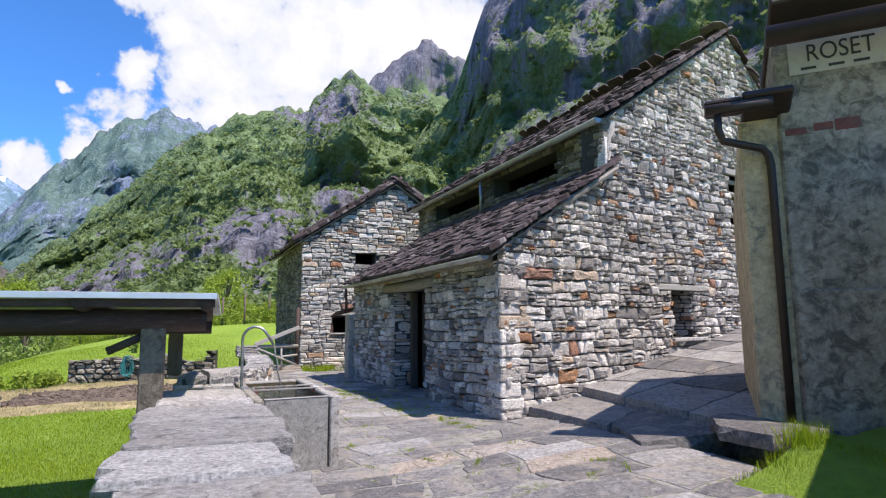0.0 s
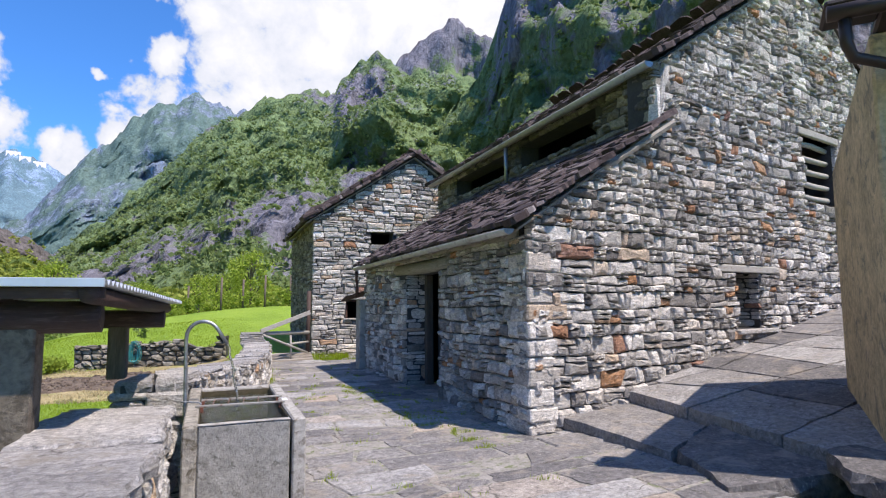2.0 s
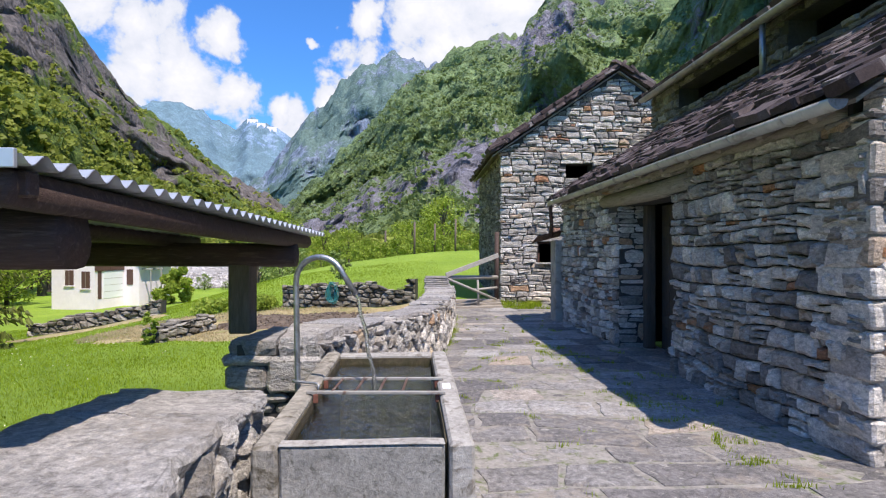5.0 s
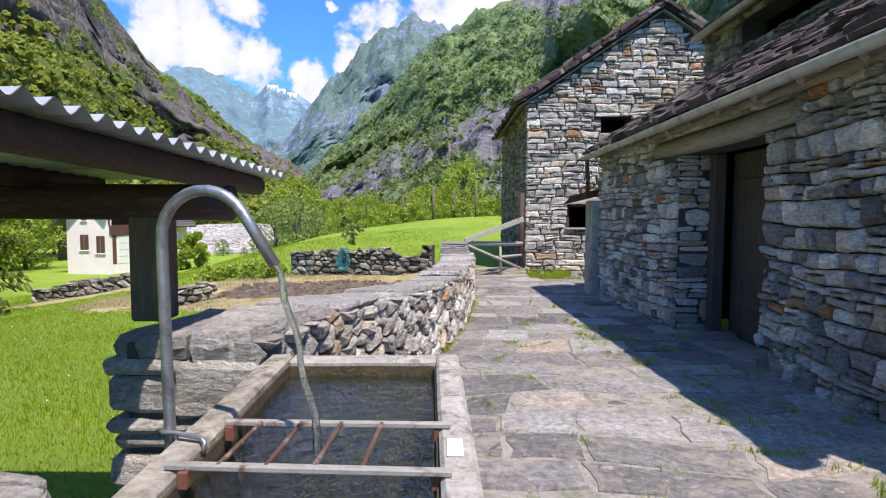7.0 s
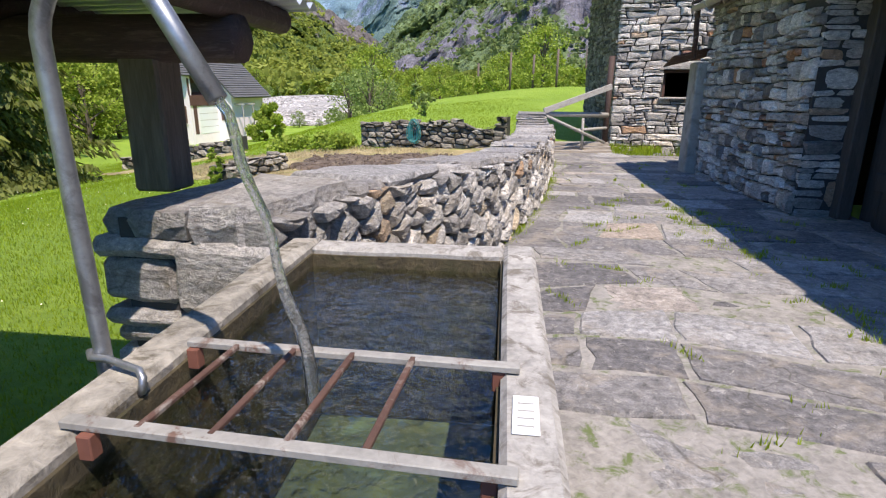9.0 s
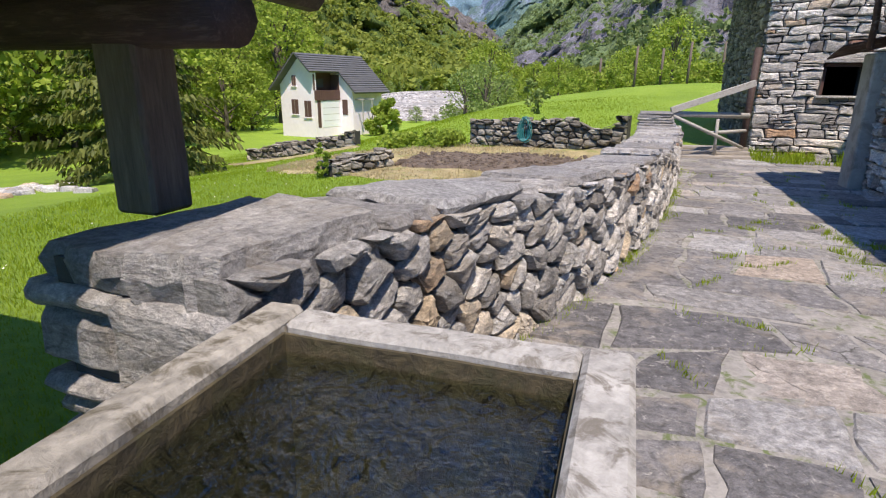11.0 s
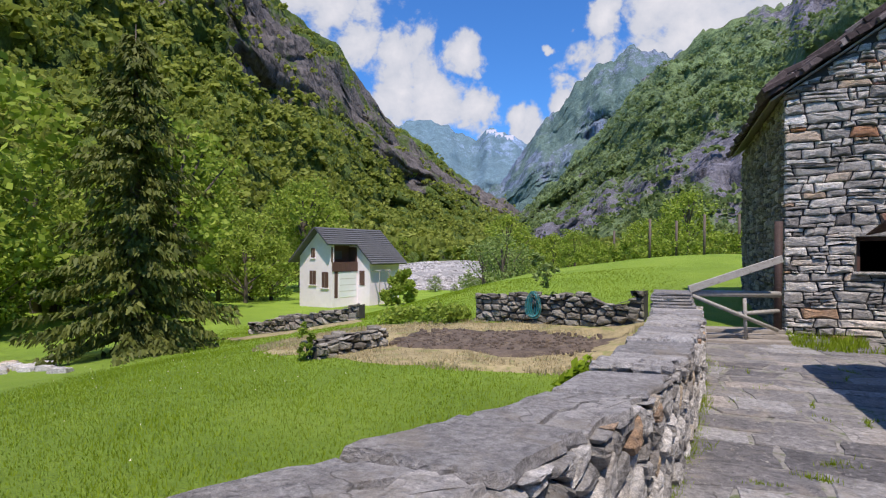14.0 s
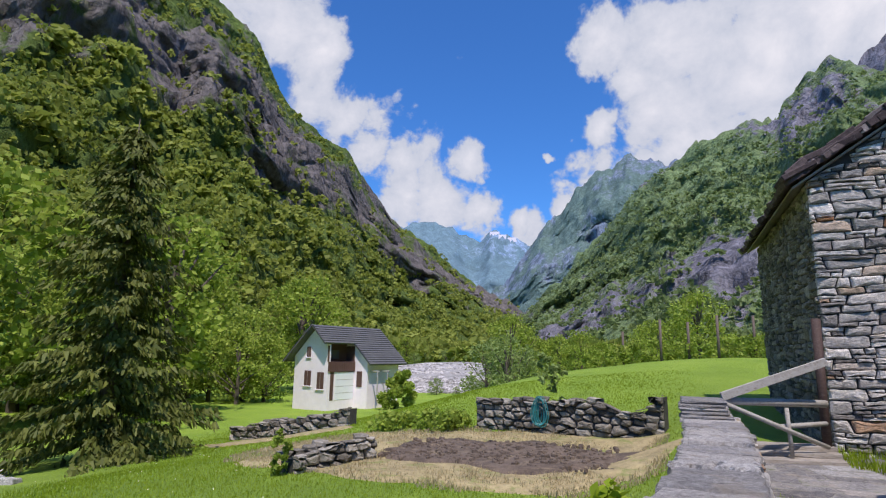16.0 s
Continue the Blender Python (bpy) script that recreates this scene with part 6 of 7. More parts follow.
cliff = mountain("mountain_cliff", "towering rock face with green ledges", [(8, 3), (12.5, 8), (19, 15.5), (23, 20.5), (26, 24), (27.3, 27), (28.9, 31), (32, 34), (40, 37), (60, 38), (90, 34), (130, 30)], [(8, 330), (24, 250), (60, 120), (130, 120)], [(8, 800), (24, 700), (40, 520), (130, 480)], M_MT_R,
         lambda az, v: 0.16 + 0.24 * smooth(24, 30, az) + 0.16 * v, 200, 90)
# Greyer, bluer leaf greens carry the same haze in their colour.
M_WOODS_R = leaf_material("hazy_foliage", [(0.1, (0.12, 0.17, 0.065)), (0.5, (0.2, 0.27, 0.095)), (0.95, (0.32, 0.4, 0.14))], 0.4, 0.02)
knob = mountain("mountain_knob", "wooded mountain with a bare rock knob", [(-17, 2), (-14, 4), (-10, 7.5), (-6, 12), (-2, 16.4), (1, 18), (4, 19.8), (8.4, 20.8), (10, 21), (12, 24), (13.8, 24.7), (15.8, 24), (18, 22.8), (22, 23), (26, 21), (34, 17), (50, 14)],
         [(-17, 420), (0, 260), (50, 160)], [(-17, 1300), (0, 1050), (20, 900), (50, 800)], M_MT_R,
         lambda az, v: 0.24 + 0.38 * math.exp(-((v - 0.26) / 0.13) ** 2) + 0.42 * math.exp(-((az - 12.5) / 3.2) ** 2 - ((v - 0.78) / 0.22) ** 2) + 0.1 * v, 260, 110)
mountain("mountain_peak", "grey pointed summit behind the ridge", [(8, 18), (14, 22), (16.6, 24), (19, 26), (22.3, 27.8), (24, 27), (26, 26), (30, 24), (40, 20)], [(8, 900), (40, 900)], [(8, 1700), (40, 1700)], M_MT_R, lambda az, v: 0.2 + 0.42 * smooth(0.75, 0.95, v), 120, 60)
mountain("mountain_ridge", "mountain with blue-green haze in its colour, partly in cloud", [(-24, 3), (-18, 5.6), (-15.7, 7.4), (-12.7, 11.7), (-9.8, 14.5), (-6.3, 18), (-3.4, 19.1), (-0.7, 18.8), (3, 17), (8, 14)], [(-24, 900), (8, 900)], [(-24, 2300), (8, 2100)], M_MT_B, lambda az, v: 0.3 + 0.15 * v, 220, 110, 1.25, 0.032)
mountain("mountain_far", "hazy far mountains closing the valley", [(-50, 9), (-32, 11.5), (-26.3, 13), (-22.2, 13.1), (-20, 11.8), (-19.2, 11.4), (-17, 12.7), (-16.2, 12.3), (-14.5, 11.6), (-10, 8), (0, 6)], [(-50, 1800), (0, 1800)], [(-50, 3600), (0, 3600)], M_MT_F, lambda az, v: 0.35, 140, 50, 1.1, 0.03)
snow = thing("snow_field", "small snow field under the far summit", "snow", kind="structure")
r = random.Random(2)
for az, el, w in ((-17.0, 12.3, 1.0), (-16.2, 12.0, 0.8), (-15.2, 11.7, 0.9)):
    V, F = [], []
    for i in range(7):
        a = az + (i / 6 - 0.5) * w
        for k in (0, 1):
            e = el - k * r.uniform(0.15, 0.5)
            x, y = polar(a, 3150)
            V.append((x, y, 1.4 + 3150 * math.tan(radians(e))))
    F = [(2 * i, 2 * i + 2, 2 * i + 3, 2 * i + 1) for i in range(6)]
    link_mesh("snow_patch", V, F, M_WHITE, snow, "white snow patch")

# wooded slopes: many small crowns
V, F = [], []
rf = random.Random(17)
unit = []
for q in range(6):
    pts, _ = crown_points(1.0, 0.45, 0.05, 46, 9, rf)
    unit.append(leaves(pts, 0.3, rf, 0.0, 0.8))


for q in range(4):
    pts, _ = crown_points(1.0, 0.5, 0.05, 22, 7, rf)
    unit.append(leaves(pts, 0.42, rf, 0.0, 0.85))


for q in range(5):
    pts, _ = crown_points(1.0, 0.5, 0.05, 11, 5, rf)
    unit.append(leaves(pts, 0.55, rf, 0.0, 0.85))


def plant(x, y, z, s, a=0, b_=6):
    u = unit[rf.randrange(a, b_)]
    b = len(V)
    ca, sa = math.cos(rf.uniform(0, 6.28)), math.sin(rf.uniform(0, 6.28))
    for p in u[0]:
        V.append((x + s * (p.x * ca - p.y * sa), y + s * (p.x * sa + p.y * ca), z + s * p.z))
    F.extend(tuple(b + i for i in f) for f in u[1])


me = left.data
m = 121
for _ in range(9000):
    i, j = rf.randrange(60, 300), int(120 * rf.uniform(0.0, 0.97) ** 1.6)
    v = me.vertices[i * m + j]
    if me.attributes["rock"].data[i * m + j].value > 0.5 and rf.random() < 0.88:
        continue
    d = math.hypot(v.co.x, v.co.y)
    plant(v.co.x + rf.uniform(-2, 2), v.co.y + rf.uniform(-2, 2), v.co.z - 2, rf.uniform(4, 7.5) * (1 + d / 1500), *((0, 6) if d < 220 else (6, 10)))
for _ in range(1500):
    az = rf.uniform(-34, 20)
    d = rf.uniform(215 if -27 < az < -13 else 150, 420)
    x, y = polar(az, d)
    plant(x, y, -4.5, rf.uniform(6, 11) * (0.75 + d / 800))
woods = link_mesh("far_woods", V, F, M_WOODS)
tagged(woods, "dense green deciduous woods on the valley sides", "woods", kind="stuff")
V, F = [], []
me = knob.data
for _ in range(15000):
    i, j = rf.randrange(0, 260), int(110 * rf.uniform(0.0, 0.97) ** 1.3)
    v = me.vertices[i * 111 + j]
    if me.attributes["rock"].data[i * 111 + j].value > 0.52 and rf.random() < 0.85:
        continue
    plant(v.co.x + rf.uniform(-6, 6), v.co.y + rf.uniform(-6, 6), v.co.z - 2, rf.uniform(3.5, 7.5), 10, 15)
me = cliff.data
for _ in range(9000):
    i, j = rf.randrange(0, 120), int(90 * rf.uniform(0.0, 0.97))
    v = me.vertices[i * 91 + j]
    if me.attributes["rock"].data[i * 91 + j].value > 0.45 and rf.random() < 0.7:
        continue
    plant(v.co.x + rf.uniform(-3, 3), v.co.y + rf.uniform(-3, 3), v.co.z - 2, rf.uniform(3, 6.5), 10, 15)
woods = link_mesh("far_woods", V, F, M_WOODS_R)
tagged(woods, "dense green deciduous woods on the valley sides", "woods", kind="stuff")

# ---- river bar, garden, white house ----
def bar_z(x, y, az, d):
    return -3.95 + 0.4 * noise.noise((x * 0.1, y * 0.1, 3)) + 0.018 * (d - 84) * (0.35 + 0.65 * smooth(-26, -21, az)) - 1.2 * smooth(-17.5, -13.5, az)


bar = []
for d in (84, 95, 110, 130, 160, 200):
    for az in [-26.5 + 0.5 * i for i in range(28)]:
        x, y = polar(az, d)
        bar.append((x, y, bar_z(x, y, az, d)))
tagged(link_mesh("river_bar", bar, [(j * 28 + i, j * 28 + i + 1, (j + 1) * 28 + i + 1, (j + 1) * 28 + i) for j in range(5) for i in range(27)], M_GRAVEL, smooth=True), "broad bar of pale river boulders", "river bed", kind="structure")

ms = []
for _ in range(2600):
    az, d = rt.uniform(-26, -13), 84 + 110 * rt.random() ** 1.5
    x, y = polar(az, d)
    k = rt.uniform(0.2, 0.6) * (0.6 + d / 200)
    ms.append(Matrix.Translation((x, y, bar_z(x, y, az, d))) @ Matrix.Rotation(rt.uniform(0, 6.28), 4, "Z") @ Matrix.Rotation(radians(90), 4, "X") @ Matrix.Diagonal((k * 1.3, k * 0.5, k, 1)))
M_BOULDER = stone_material("river_boulder", [(0.0, (0.16, 0.15, 0.14)), (0.45, (0.4, 0.375, 0.355)), (1.0, (0.58, 0.545, 0.53))], (1, 1, 1), 3.0)
holder = tagged(new("river_boulders"), "pale rounded boulders strewn over the river bar", "boulders", kind="stuff")
lay("boulder", SHAPES, MS_WALL, ms, holder, M_BOULDER, lambda p: False, 0, "boulder_field", "pale river boulders")
for az in (-23.6, -22.9, -19.4, -17.6, -16.8, -15.9, -15.0):
    x, y = polar(az, rt.uniform(79, 83))
    copy_thing(kinds[3], Matrix.Translation((x, y, meadow_z(x, y) - 0.2)) @ Matrix.Rotation(rt.uniform(0, 6.28), 4, "Z") @ Matrix.Scale(rt.uniform(0.2, 0.4), 4))
wh = thing("white_house", "white rendered house with a dark tiled gable roof", "house")
HA = radians(-34.1)
HR, HT = Vector((math.cos(HA), -math.sin(HA), 0)), Vector((-math.sin(HA), -math.cos(HA), 0))
HX, HY = (HR + HT).normalized(), (HR - HT).normalized()
HM = Matrix.Translation((-23.4, 46.6, -1.95)) @ Matrix((HX, HY, Vector((0, 0, 1)))).transposed().to_4x4() @ Matrix.Scale(0.85, 4)


def hb(name, x0, x1, y0, y1, z0, z1, mat, label="", par=None, bevel=0.02):
    return box(name, x0, x1, y0, y1, z0, z1, mat, par or wh, label, bevel, HM)


# front bay under the gable, wider bay behind it; x across the gable, y along the ridge
WL, WP, YF, YB, XA, ZA, PITCH = -4.35, 1.6, 3.6, 8.3, -1.6, 6.1, 0.95
wz = lambda x: ZA - 0.12 - abs(x - XA) * PITCH


def h_wall(label, prof, y0, y1):
    bm = bmesh.new()
    a = [bm.verts.new((x, y0, z)) for x, z in prof]
    b = [bm.verts.new((x, y1, z)) for x, z in prof]
    bm.faces.new(a[::-1])
    bm.faces.new(b)
    for i in range(len(prof)):
        j = (i + 1) % len(prof)
        bm.faces.new((a[i], a[j], b[j], b[i]))
    bmesh.ops.transform(bm, verts=bm.verts, matrix=HM)
    return part("wall", bm, M_WHITE, wh, label)


h_wall("white rendered gable wall", [(WL, -2.6), (0, -2.6), (0, wz(0)), (XA, wz(XA)), (WL, wz(WL))], 0, 0.3)
h_wall("white rendered side wall", [(WL, -2.6), (WL + 0.3, -2.6), (WL + 0.3, wz(WL + 0.3)), (WL, wz(WL))], 0.3, YF)
hb("wall", -0.3, -0.004, 0.3, YF, -2.6, 2.0, M_WHITE, "white lower wall under the loggia", None, 0)
h_wall("white rendered rear bay", [(WL, -2.6), (WP, -2.6), (WP, wz(WP)), (XA, wz(XA)), (WL, wz(WL))], YF, YB)
hb("loggia_wall", -1.3, -1.1, 0.3, YF, 2.0, 5.3, M_SHUTTER, "dark timber loggia wall")
hb("loggia_floor", -1.1, 0.02, 0.3, YF, 1.9, 2.02, M_SHUTTER, "dark timber loggia floor")
hb("loggia_end", -1.1, -0.02, YF - 0.06, YF - 0.004, 2.02, 4.3, M_SHUTTER, "dark timber cladding")
rail = hb("railing", 0.0, 0.07, -0.02, YF - 0.02, 1.95, 2.85, M_SHUTTER, "brown boarded loggia railing")
for k in range(12):
    hb("board", 0.072, 0.09, k * 0.297, k * 0.297 + 0.28, 1.95, 2.84, M_SHUTTER, "", rail, 0.004)
hb("post", -0.1, 0.04, -0.02, 0.12, 2.85, 4.3, M_SHUTTER, "dark loggia post")
hb("loggia_window", -1.1, -1.06, 1.3, 2.5, 3.1, 3.9, M_TILE, "dark window")


def h_roof(label, x_eave, y0, y1):
    z_e = ZA - abs(x_eave - XA) * PITCH
    L = math.hypot(x_eave - XA, ZA - z_e)
    up = Vector((XA - x_eave, 0, ZA - z_e)) / L
    nn = Vector((-up.z, 0, up.x)) if up.x > 0 else Vector((up.z, 0, -up.x))
    foot_ = Vector((x_eave, 0, z_e))
    bm = bmesh.new()
    vs = [bm.verts.new(foot_ + up * t + nn * n + Vector((0, y, 0))) for n in (0.0, 0.13) for (t, y) in ((0, y0), (L, y0), (L, y1), (0, y1))]
    for f in ((0, 1, 2, 3), (4, 5, 6, 7), (0, 1, 5, 4), (1, 2, 6, 5), (2, 3, 7, 6), (3, 0, 4, 7)):
        bm.faces.new([vs[i] for i in f])
    bmesh.ops.transform(bm, verts=bm.verts, matrix=HM)
    roofp = part("roof", bm, M_TILE, wh, label)
    n = max(6, int(L / 0.3))
    for i in range(n):
        t0 = L * i / n
        bm = bmesh.new()
        vs = [bm.verts.new(foot_ + up * t + nn * q + Vector((0, y, 0))) for (t, q) in ((t0, 0.2), (t0 + L / n, 0.135), (t0, 0.13)) for y in (y0 - 0.02, y1 + 0.02)]
        bm.faces.new((vs[0], vs[1], vs[3], vs[2]))
        bm.faces.new((vs[0], vs[1], vs[5], vs[4]))
        bmesh.ops.transform(bm, verts=bm.verts, matrix=HM)
        part("tile_course", bm, M_TILE, roofp)


h_roof("dark grey tiled roof slope", WL - 0.75, -0.75, YB + 0.6)
h_roof("dark grey tiled roof over the loggia", 0.15, -0.75, YF - 0.35)
h_roof("dark grey tiled roof slope", WP + 0.55, YF - 0.35, YB + 0.6)
for x, z, w, h in ((-2.75, 3.25, 0.5, 0.95), (-2.95, 0.65, 0.85, 1.35), (-1.3, 0.4, 0.85, 1.5)):
    wn = hb("window", x, x + w, -0.05, 0.1, z, z + h, M_SHUTTER, "brown shuttered window")
    hb("sill", x - 0.1, x + w + 0.1, -0.12, 0.1, z - 0.1, z - 0.02, M_WHITE, "", wn)
    hb("mullion", x + w / 2 - 0.03, x + w / 2 + 0.03, -0.075, -0.045, z + 0.05, z + h - 0.05, M_POSTW, "", wn, 0.004)
hb("shutter", 0.3, 0.95, YF - 0.06, YF + 0.1, 0.5, 1.95, M_SHUTTER, "red-brown closed shutter")
hb("door", -0.1, 0.02, 0.35, 0.8, -0.6, 1.93, M_SHUTTER, "dark doorway")
gd = hb("garage_door", -0.1, 0.02, 1.0, YF - 0.15, -0.6, 1.9, M_PAPER, "white panelled door")
for k in range(3):
    hb("groove", 0.02, 0.026, 1.05, YF - 0.2, 0.0 + k * 0.6, 0.03 + k * 0.6, M_PIER, "", gd, 0)
ch = hb("chimney", -3.7, -3.2, 3.0, 3.5, 4.0, 6.0, M_GREYPLASTER, "grey chimney")
hb("cowl", -3.78, -3.12, 2.92, 3.58, 6.0, 6.1, M_TILE, "", ch)
for x, y in ((2.5, 3.9), (2.5, 5.4)):
    hb("pergola_post", x, x + 0.1, y, y + 0.1, -0.8, 1.9, M_GREYWOOD, "grey pergola post")
hb("pergola_beam", WP, 2.75, 3.9, 4.02, 1.9, 2.05, M_GREYWOOD, "grey pergola beam")
hb("pergola_beam", WP, 2.75, 5.4, 5.52, 1.9, 2.05, M_GREYWOOD, "grey pergola beam")

rg = random.Random(41)


def low_wall(label, a, b, h, th=0.4):
    w = thing("garden_wall", label, "wall", "garden walls")
    a, b = Vector((*a, 0)), Vector((*b, 0))
    L = (b - a).length
    d = (b - a) / L
    o = Vector((d.y, -d.x, 0))
    gz = lambda u: meadow_z(*(a + d * u).xy)
    top = lambda u: gz(u) + h * (0.8 + 0.3 * noise.noise((u * 0.8, h, 2)))
    V, F = [], []
    n = max(4, int(L / 0.5))
    for i in range(n + 1):
        u = L * i / n
        p = a + d * u
        V += [tuple(p + Vector((0, 0, gz(u) - 0.3))), tuple(p - o * th + Vector((0, 0, gz(u) - 0.3))), tuple(p - o * th + Vector((0, 0, top(u) - 0.06))), tuple(p + Vector((0, 0, top(u) - 0.06)))]
    for i in range(n):
        F += [(i * 4 + k, i * 4 + (k + 1) % 4, i * 4 + 4 + (k + 1) % 4, i * 4 + 4 + k) for k in range(4)]
    F += [(0, 1, 2, 3), (n * 4 + 3, n * 4 + 2, n * 4 + 1, n * 4)]
    link_mesh("core", V, F, M_CORE, w)
    ps = rubble(0, L, -0.15, h * 1.2, (0.16, 0.5), (0.1, 0.24), rg, (), rg.uniform(-12, 12), lambda u: top(u) - gz(u) + 0.02, None, 0.12, None, 0.95, 0.32)
    lay_rubble(ps, lambda u, v: a + d * u + Vector((0, 0, gz(u) + v)), d, o, 0.1, w, M_STONE3, lambda p: True, rg, 200, 0.012)
    ms = []
    for i in range(int(L / 0.3)):
        u = rg.uniform(0, L)
        ms.append(Matrix.Translation(a + d * u - o * rg.uniform(0, th) + Vector((0, 0, top(u)))) @ Matrix.Rotation(rg.uniform(0, 6), 4, "Z") @ Matrix.Diagonal((0.34, 0.16, 0.14, 1)))
    lay("stone", SHAPES, MS_GARDEN, ms, w, M_STONE3, lambda p: True, 100)


low_wall("ruined dry-stone garden wall, half collapsed", (-3.9, 25.0), (1.1, 24.0), 1.05)
low_wall("low dry-stone terrace wall", (-14.9, 27.4), (-9.4, 27.2), 0.65)
low_wall("low stone edging of the garden bed", (-5.6, 18.9), (-4.9, 20.9), 0.5)


def patch(name, cx, cy, rx, ry, mat, dz, label, cat, seed):
    V, F = [(cx, cy, meadow_z(cx, cy) + dz)], []
    n = 40
    for ring in (0.35, 0.7, 0.92, 1.0):
        for i in range(n):
            a = 6.283 * i / n
            q = ring * (1 + 0.34 * noise.fractal((math.cos(a) * 2, math.sin(a) * 2, seed), 0.8, 2.2, 4))
            x, y = cx + rx * q * math.cos(a), cy + ry * q * math.sin(a)
            V.append((x, y, meadow_z(x, y) + (dz + 0.03 * noise.noise((x * 2, y * 2, 1)) if ring < 0.95 else -0.05)))
    F += [(0, 1 + i, 1 + (i + 1) % n) for i in range(n)]
    for k in range(3):
        F += [(1 + k * n + i, 1 + (k + 1) * n + i, 1 + (k + 1) * n + (i + 1) % n, 1 + k * n + (i + 1) % n) for i in range(n)]
    return tagged(link_mesh(name, V, F, mat, smooth=True), label, cat, kind="structure")


heap = tagged(new("stone_heap"), "small heap of pale field stones in the grass", "stones", kind="stuff")
ms = []
for _ in range(45):
    x, y, k = -16.2 + rg.gauss(0, 0.9), 18.4 + rg.gauss(0, 0.6), rg.uniform(0.15, 0.45)
    ms.append(Matrix.Translation((x, y, meadow_z(x, y) + 0.06)) @ Matrix.Rotation(rg.uniform(0, 6.28), 4, "Z") @ Matrix.Rotation(radians(90), 4, "X") @ Matrix.Diagonal((k * 1.4, k * 0.5, k, 1)))
lay("stone", SHAPES, MS_WALL, ms, heap, M_STONE2, lambda p: False, 0, "heaped_stones", "pale field stones")
patch("dry_grass", -3.6, 21.8, 5.2, 2.9, M_STRAW, 0.05, "strip of dry yellow cut grass", "grass", 1)
patch("dry_grass", -11.5, 26.0, 3.0, 1.0, M_STRAW, 0.05, "strip of dry yellow cut grass", "grass", 5)
patch("garden_soil", -2.3, 21.9, 2.9, 1.35, M_SOIL, 0.11, "bare dug garden bed of brown soil", "soil", 2)
clods = tagged(new("soil_clods"), "loose brown clods and stones on the dug bed", "clods", kind="stuff")
ms = []
for _ in range(420):
    x, y, k = -2.3 + 2.5 * rg.uniform(-1, 1), 21.9 + 1.1 * rg.uniform(-1, 1), rg.uniform(0.03, 0.12)
    ms.append(Matrix.Translation((x, y, meadow_z(x, y) + 0.12)) @ Matrix.Rotation(rg.uniform(0, 6.28), 4, "Z") @ Matrix.Rotation(radians(90), 4, "X") @ Matrix.Diagonal((k * 1.3, k * 0.7, k, 1)))
lay("clod", SHAPES, MS_GARDEN, ms, clods, M_SOIL, lambda p: False, 0, "clod_field", "brown soil clods")
hose = thing("garden_hose", "coiled turquoise hose hanging on the garden wall", "hose")
for k in range(9):
    w, h, c = 0.05 + 0.016 * k, 0.3 + 0.012 * (k * 5 % 9), 0.02 * (k * 7 % 5 - 2)
    tube("coil", [(-1.95 + c + w * math.cos(6.283 * i / 16) * (1.15 - 0.3 * math.sin(6.283 * i / 16)), 24.47 - 0.018 * k, meadow_z(-1.9, 24.5) + 0.6 + h * math.sin(6.283 * i / 16)) for i in range(17)], 0.013, M_HOSE, hose, "", 6)


def bush(name, label, cx, cy, h, rad, n, mat, size, seed, dz=0.0):
    r = random.Random(seed)
    pts, _ = crown_points(h, rad, 0.02, n, 16, r)
    V, F = leaves(pts, size, r)
    ob = link_mesh(name, V, F, mat)
    ob.location = (cx, cy, meadow_z(cx, cy) + dz)
    return tagged(ob, label, "shrub")


bush("shrub", "dense green garden shrub by the ruined wall", -4.9, 24.7, 0.5, 0.8, 1100, M_LEAF, 0.16, 3)
bush("shrub", "dense green garden shrub by the ruined wall", -6.4, 25.0, 0.4, 0.8, 900, M_LEAF, 0.16, 4)
bush("shrub", "tall thin weed behind the garden wall", -1.9, 25.3, 2.2, 0.5, 500, M_LEAF2, 0.16, 5)
bush("shrub", "slender weed at the garden edge", -5.75, 18.7, 0.9, 0.17, 350, M_LEAF, 0.13, 6)
bush("shrub", "clipped hedge beside the white house", -18.9, 49.8, 2.9, 1.6, 3600, M_LEAF, 0.34, 7, 0.0)
bush("fern", "light green fern beside the wall", 0.85, 15.6, 0.9, 0.55, 900, M_GRASS, 0.18, 8)
for i, (x, y, h) in enumerate(((0.7, 42, 2.2), (2.1, 43, 2.0), (3.5, 42, 2.2), (5.4, 44, 2.3), (-1.5, 45, 2.0))):
    ps = tube("wooden_post", [(x, y, meadow_z(x, y) - 0.4), (x + 0.03, y, meadow_z(x, y) + h)], 0.07, M_POST, None, "", 8)
    tagged(ps, "grey vineyard post at the meadow's upper edge", "post", "vineyard posts")
for i in range(9):
    x = -3 + i * 1.1
    bush("shrub", "low vines along the upper edge of the meadow", x, 44 + rg.uniform(-1, 1), 1.2, 0.9, 500, M_LEAF, 0.2, 60 + i)

# ---- grass ----
V, F = [], []
rgr = random.Random(99)


def blade(x, y, z, h, w):
    a = rgr.uniform(0, 6.28)
    lx, ly = rgr.gauss(0, 0.35) * h, rgr.gauss(0, 0.35) * h
    b = len(V)
    V.extend(((x - w * math.cos(a), y - w * math.sin(a), z - 0.02), (x + w * math.cos(a), y + w * math.sin(a), z - 0.02), (x + lx, y + ly, z + h)))
    F.append((b, b + 1, b + 2))


def bare(x, y):
    return ((x + 3.6) / 4.9) ** 2 + ((y - 21.8) / 2.6) ** 2 < 1 or ((x + 11.5) / 2.8) ** 2 + ((y - 26) / 0.9) ** 2 < 1


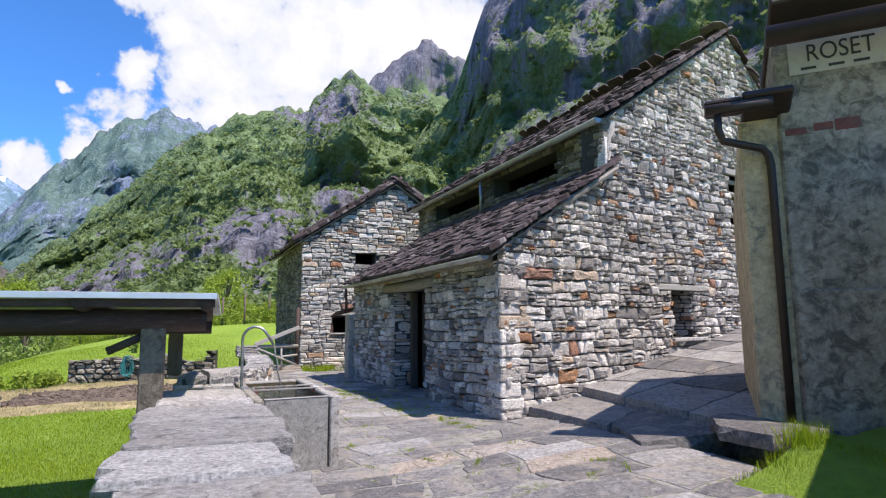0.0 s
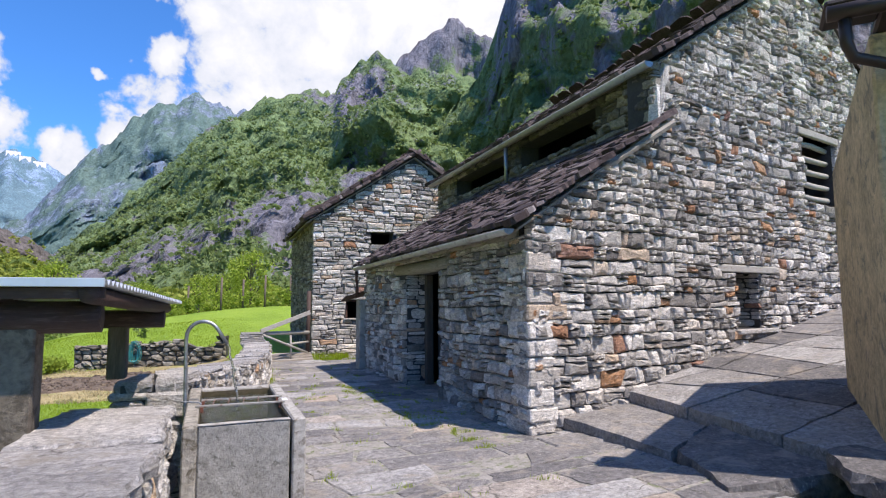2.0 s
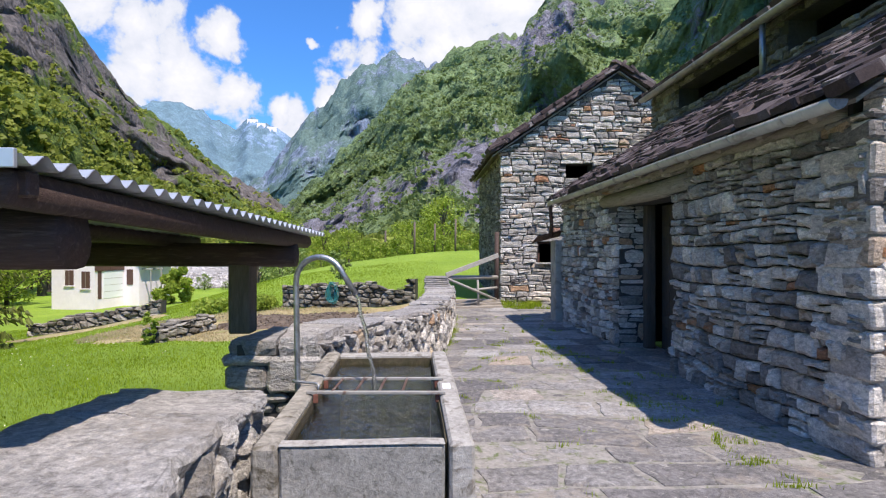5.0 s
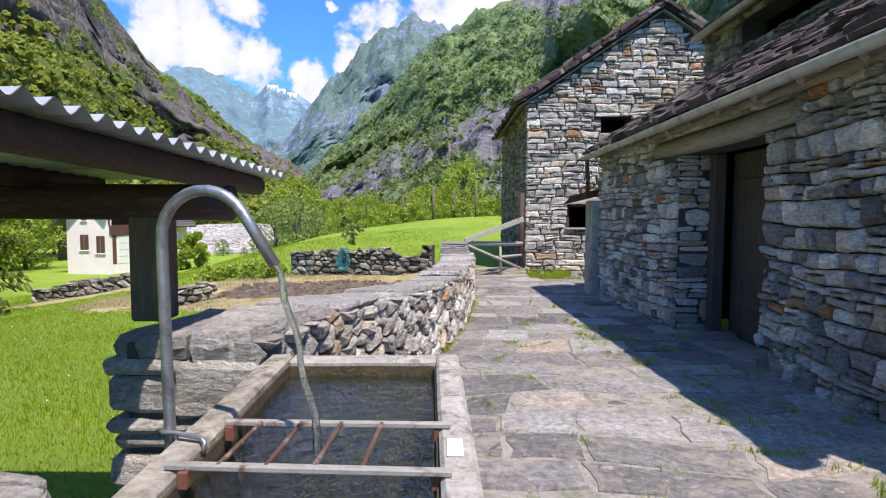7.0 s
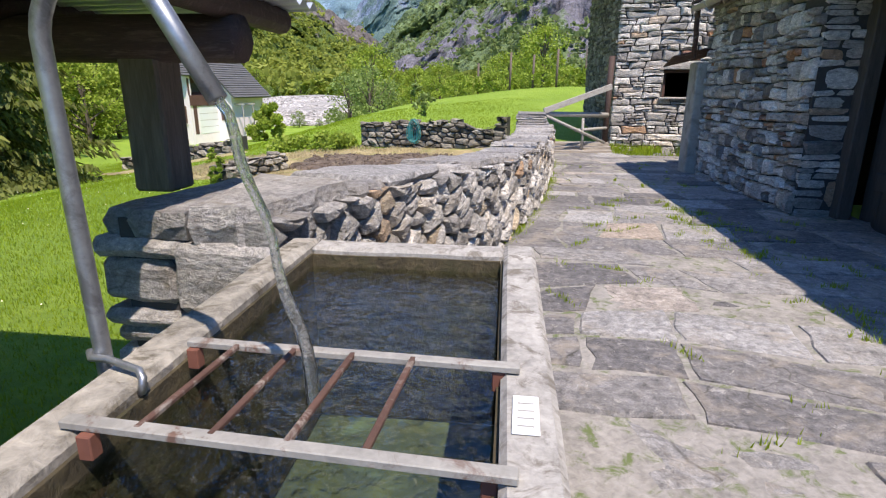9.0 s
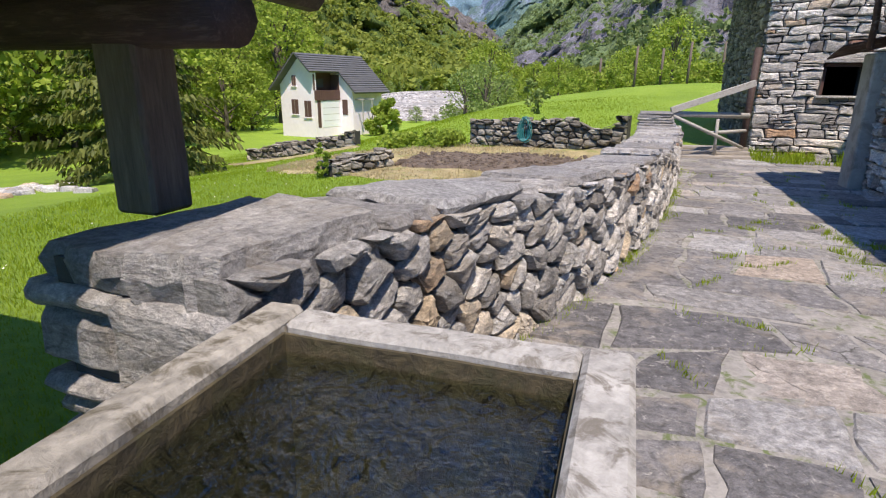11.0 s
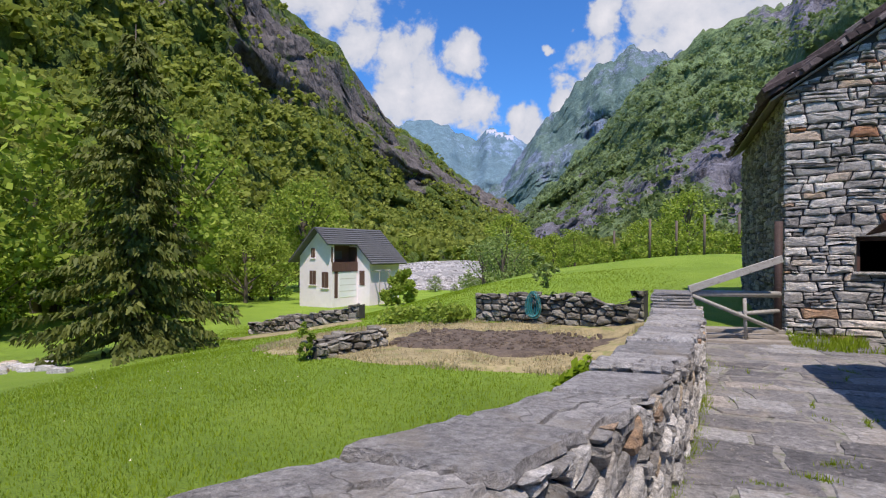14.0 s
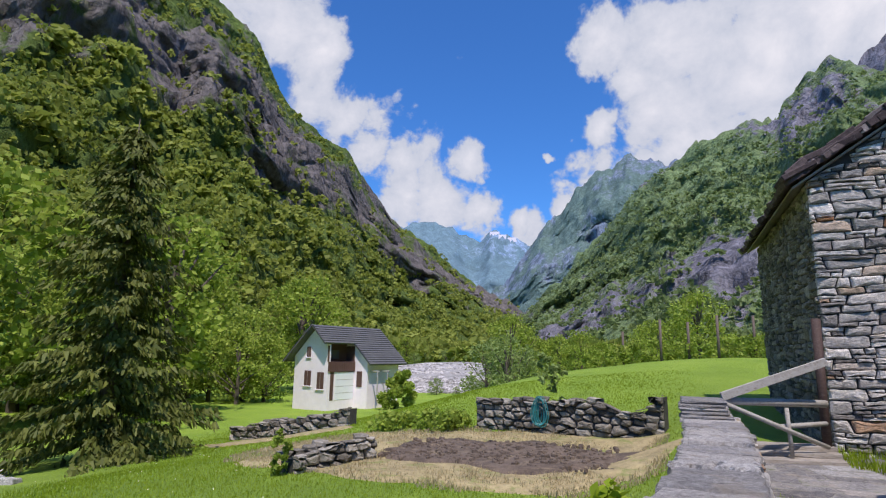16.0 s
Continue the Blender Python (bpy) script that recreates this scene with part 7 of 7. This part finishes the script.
n = 0
while n < 150000:
    f = rgr.random() ** 1.5
    y = 3.0 + 33 * f
    x = -rgr.uniform(0.0, 1.0) * (3.5 + 20 * f) + rgr.uniform(0, 1) * 2.5
    edge = -0.15 if y < 7.8 else (wall_l(y) - 0.1 if y < 18.6 else 3.0)
    if x > edge or bare(x, y):
        continue
    g = 0.5 + 0.5 * noise.noise((x * 0.6, y * 0.6, 4))
    blade(x, y, meadow_z(x, y), (0.03 + 0.05 * g * g) * rgr.uniform(0.5, 1.4), 0.004 + 0.0005 * y)
    n += 1
for _ in range(5000):
    x, y = rgr.uniform(4.3, 5.35), rgr.uniform(0.5, 3.7)
    blade(x, y, 0.1 + 0.28 * smooth(4.2, 5.3, x), rgr.uniform(0.025, 0.08), 0.005)
for _ in range(300):
    x, y = 5.2 + rgr.gauss(0, 0.12), 3.6 + rgr.gauss(0, 0.1)
    blade(x, y, 0.38, rgr.uniform(0.08, 0.22), 0.006)
tagged(link_mesh("meadow_grass", V, F, M_GRASS), "long fresh green meadow grass", "grass", kind="stuff")
V, F = [], []
n = 0
while n < 22000:
    x, y = -3.6 + 5.6 * rgr.uniform(-1, 1), 21.8 + 3.1 * rgr.uniform(-1, 1)
    e = ((x + 3.6) / 5.2) ** 2 + ((y - 21.8) / 2.8) ** 2 + 0.5 * noise.noise((x * 1.1, y * 1.1, 6))
    if e > 1.15 or (e < 0.18 and rgr.random() < 0.93) or x > 1.2:
        n += 0.2
        continue
    blade(x, y, meadow_z(x, y) + 0.05, rgr.uniform(0.015, 0.06) * (1.2 + noise.noise((x * 2, y * 2, 2))), 0.012)
    n += 1
tagged(link_mesh("dry_stalks", V, F, leaf_material("straw", [(0.1, (0.24, 0.19, 0.09)), (0.5, (0.4, 0.33, 0.18)), (0.95, (0.55, 0.48, 0.3))], 0.2, 1.5)), "pale dry cut stalks round the garden bed", "grass", kind="stuff")
V, F = [], []
for q in range(150):
    if q < 60:
        cy = rgr.uniform(7.6, 12.5)
        cx = 3.35 + 0.35 * smooth(10, 8, cy) + rgr.gauss(0, 0.14)
    else:
        cx, cy = rgr.uniform(1.8, 4.2), rgr.uniform(4.2, 17.0)
    k, s_ = rgr.choice((14, 24, 60)), rgr.uniform(0.5, 1.0)
    dirx = rgr.uniform(0, 3.14)
    for _ in range(k):
        a = rgr.gauss(0, 0.075)
        blade(cx + a * math.cos(dirx) + rgr.gauss(0, 0.015), cy + a * math.sin(dirx) + rgr.gauss(0, 0.015), pave_z(cx, cy), rgr.uniform(0.015, 0.06) * s_, 0.005)
for _ in range(6000):
    y = rgr.uniform(8.3, 17.5)
    blade(wall_r(y) + abs(rgr.gauss(0, 0.05)), y, pave_z(2, y) - 0.01, rgr.uniform(0.01, 0.06) * (noise.noise((y * 1.5, 0, 0)) + 0.8), 0.005)
for _ in range(2600):
    x, y = rgr.uniform(3.6, 5.6), rgr.uniform(18.6, 20.2)
    if noise.noise((x * 1.5, y * 1.5, 3)) > -0.1:
        blade(x, y, pave_z(x, y) - 0.02, rgr.uniform(0.05, 0.22), 0.012)
tagged(link_mesh("joint_grass", V, F, M_GRASS), "small grass tufts and weeds in the paving joints", "grass", kind="stuff")
V, F = [], []
for _ in range(130):
    y = rgr.uniform(8, 34)
    x = -rgr.uniform(0.5, 1.0) * rgr.uniform(0.5, 1.2) * (3 + 0.7 * (y - 5))
    if bare(x, y) or x > wall_l(y) - 0.3:
        continue
    k, z = rgr.uniform(0.008, 0.018), meadow_z(x, y) + rgr.uniform(0.08, 0.2)
    b = len(V)
    V += [(x - k, y, z), (x, y - k, z + k * 0.5), (x + k, y, z), (x, y + k, z + k)]
    F.append((b, b + 1, b + 2, b + 3))
tagged(link_mesh("meadow_flowers", V, F, plain_material("pale_petals", (0.8, 0.78, 0.55), 0.8)), "scattered small white and yellow meadow flowers", "flowers", kind="stuff")
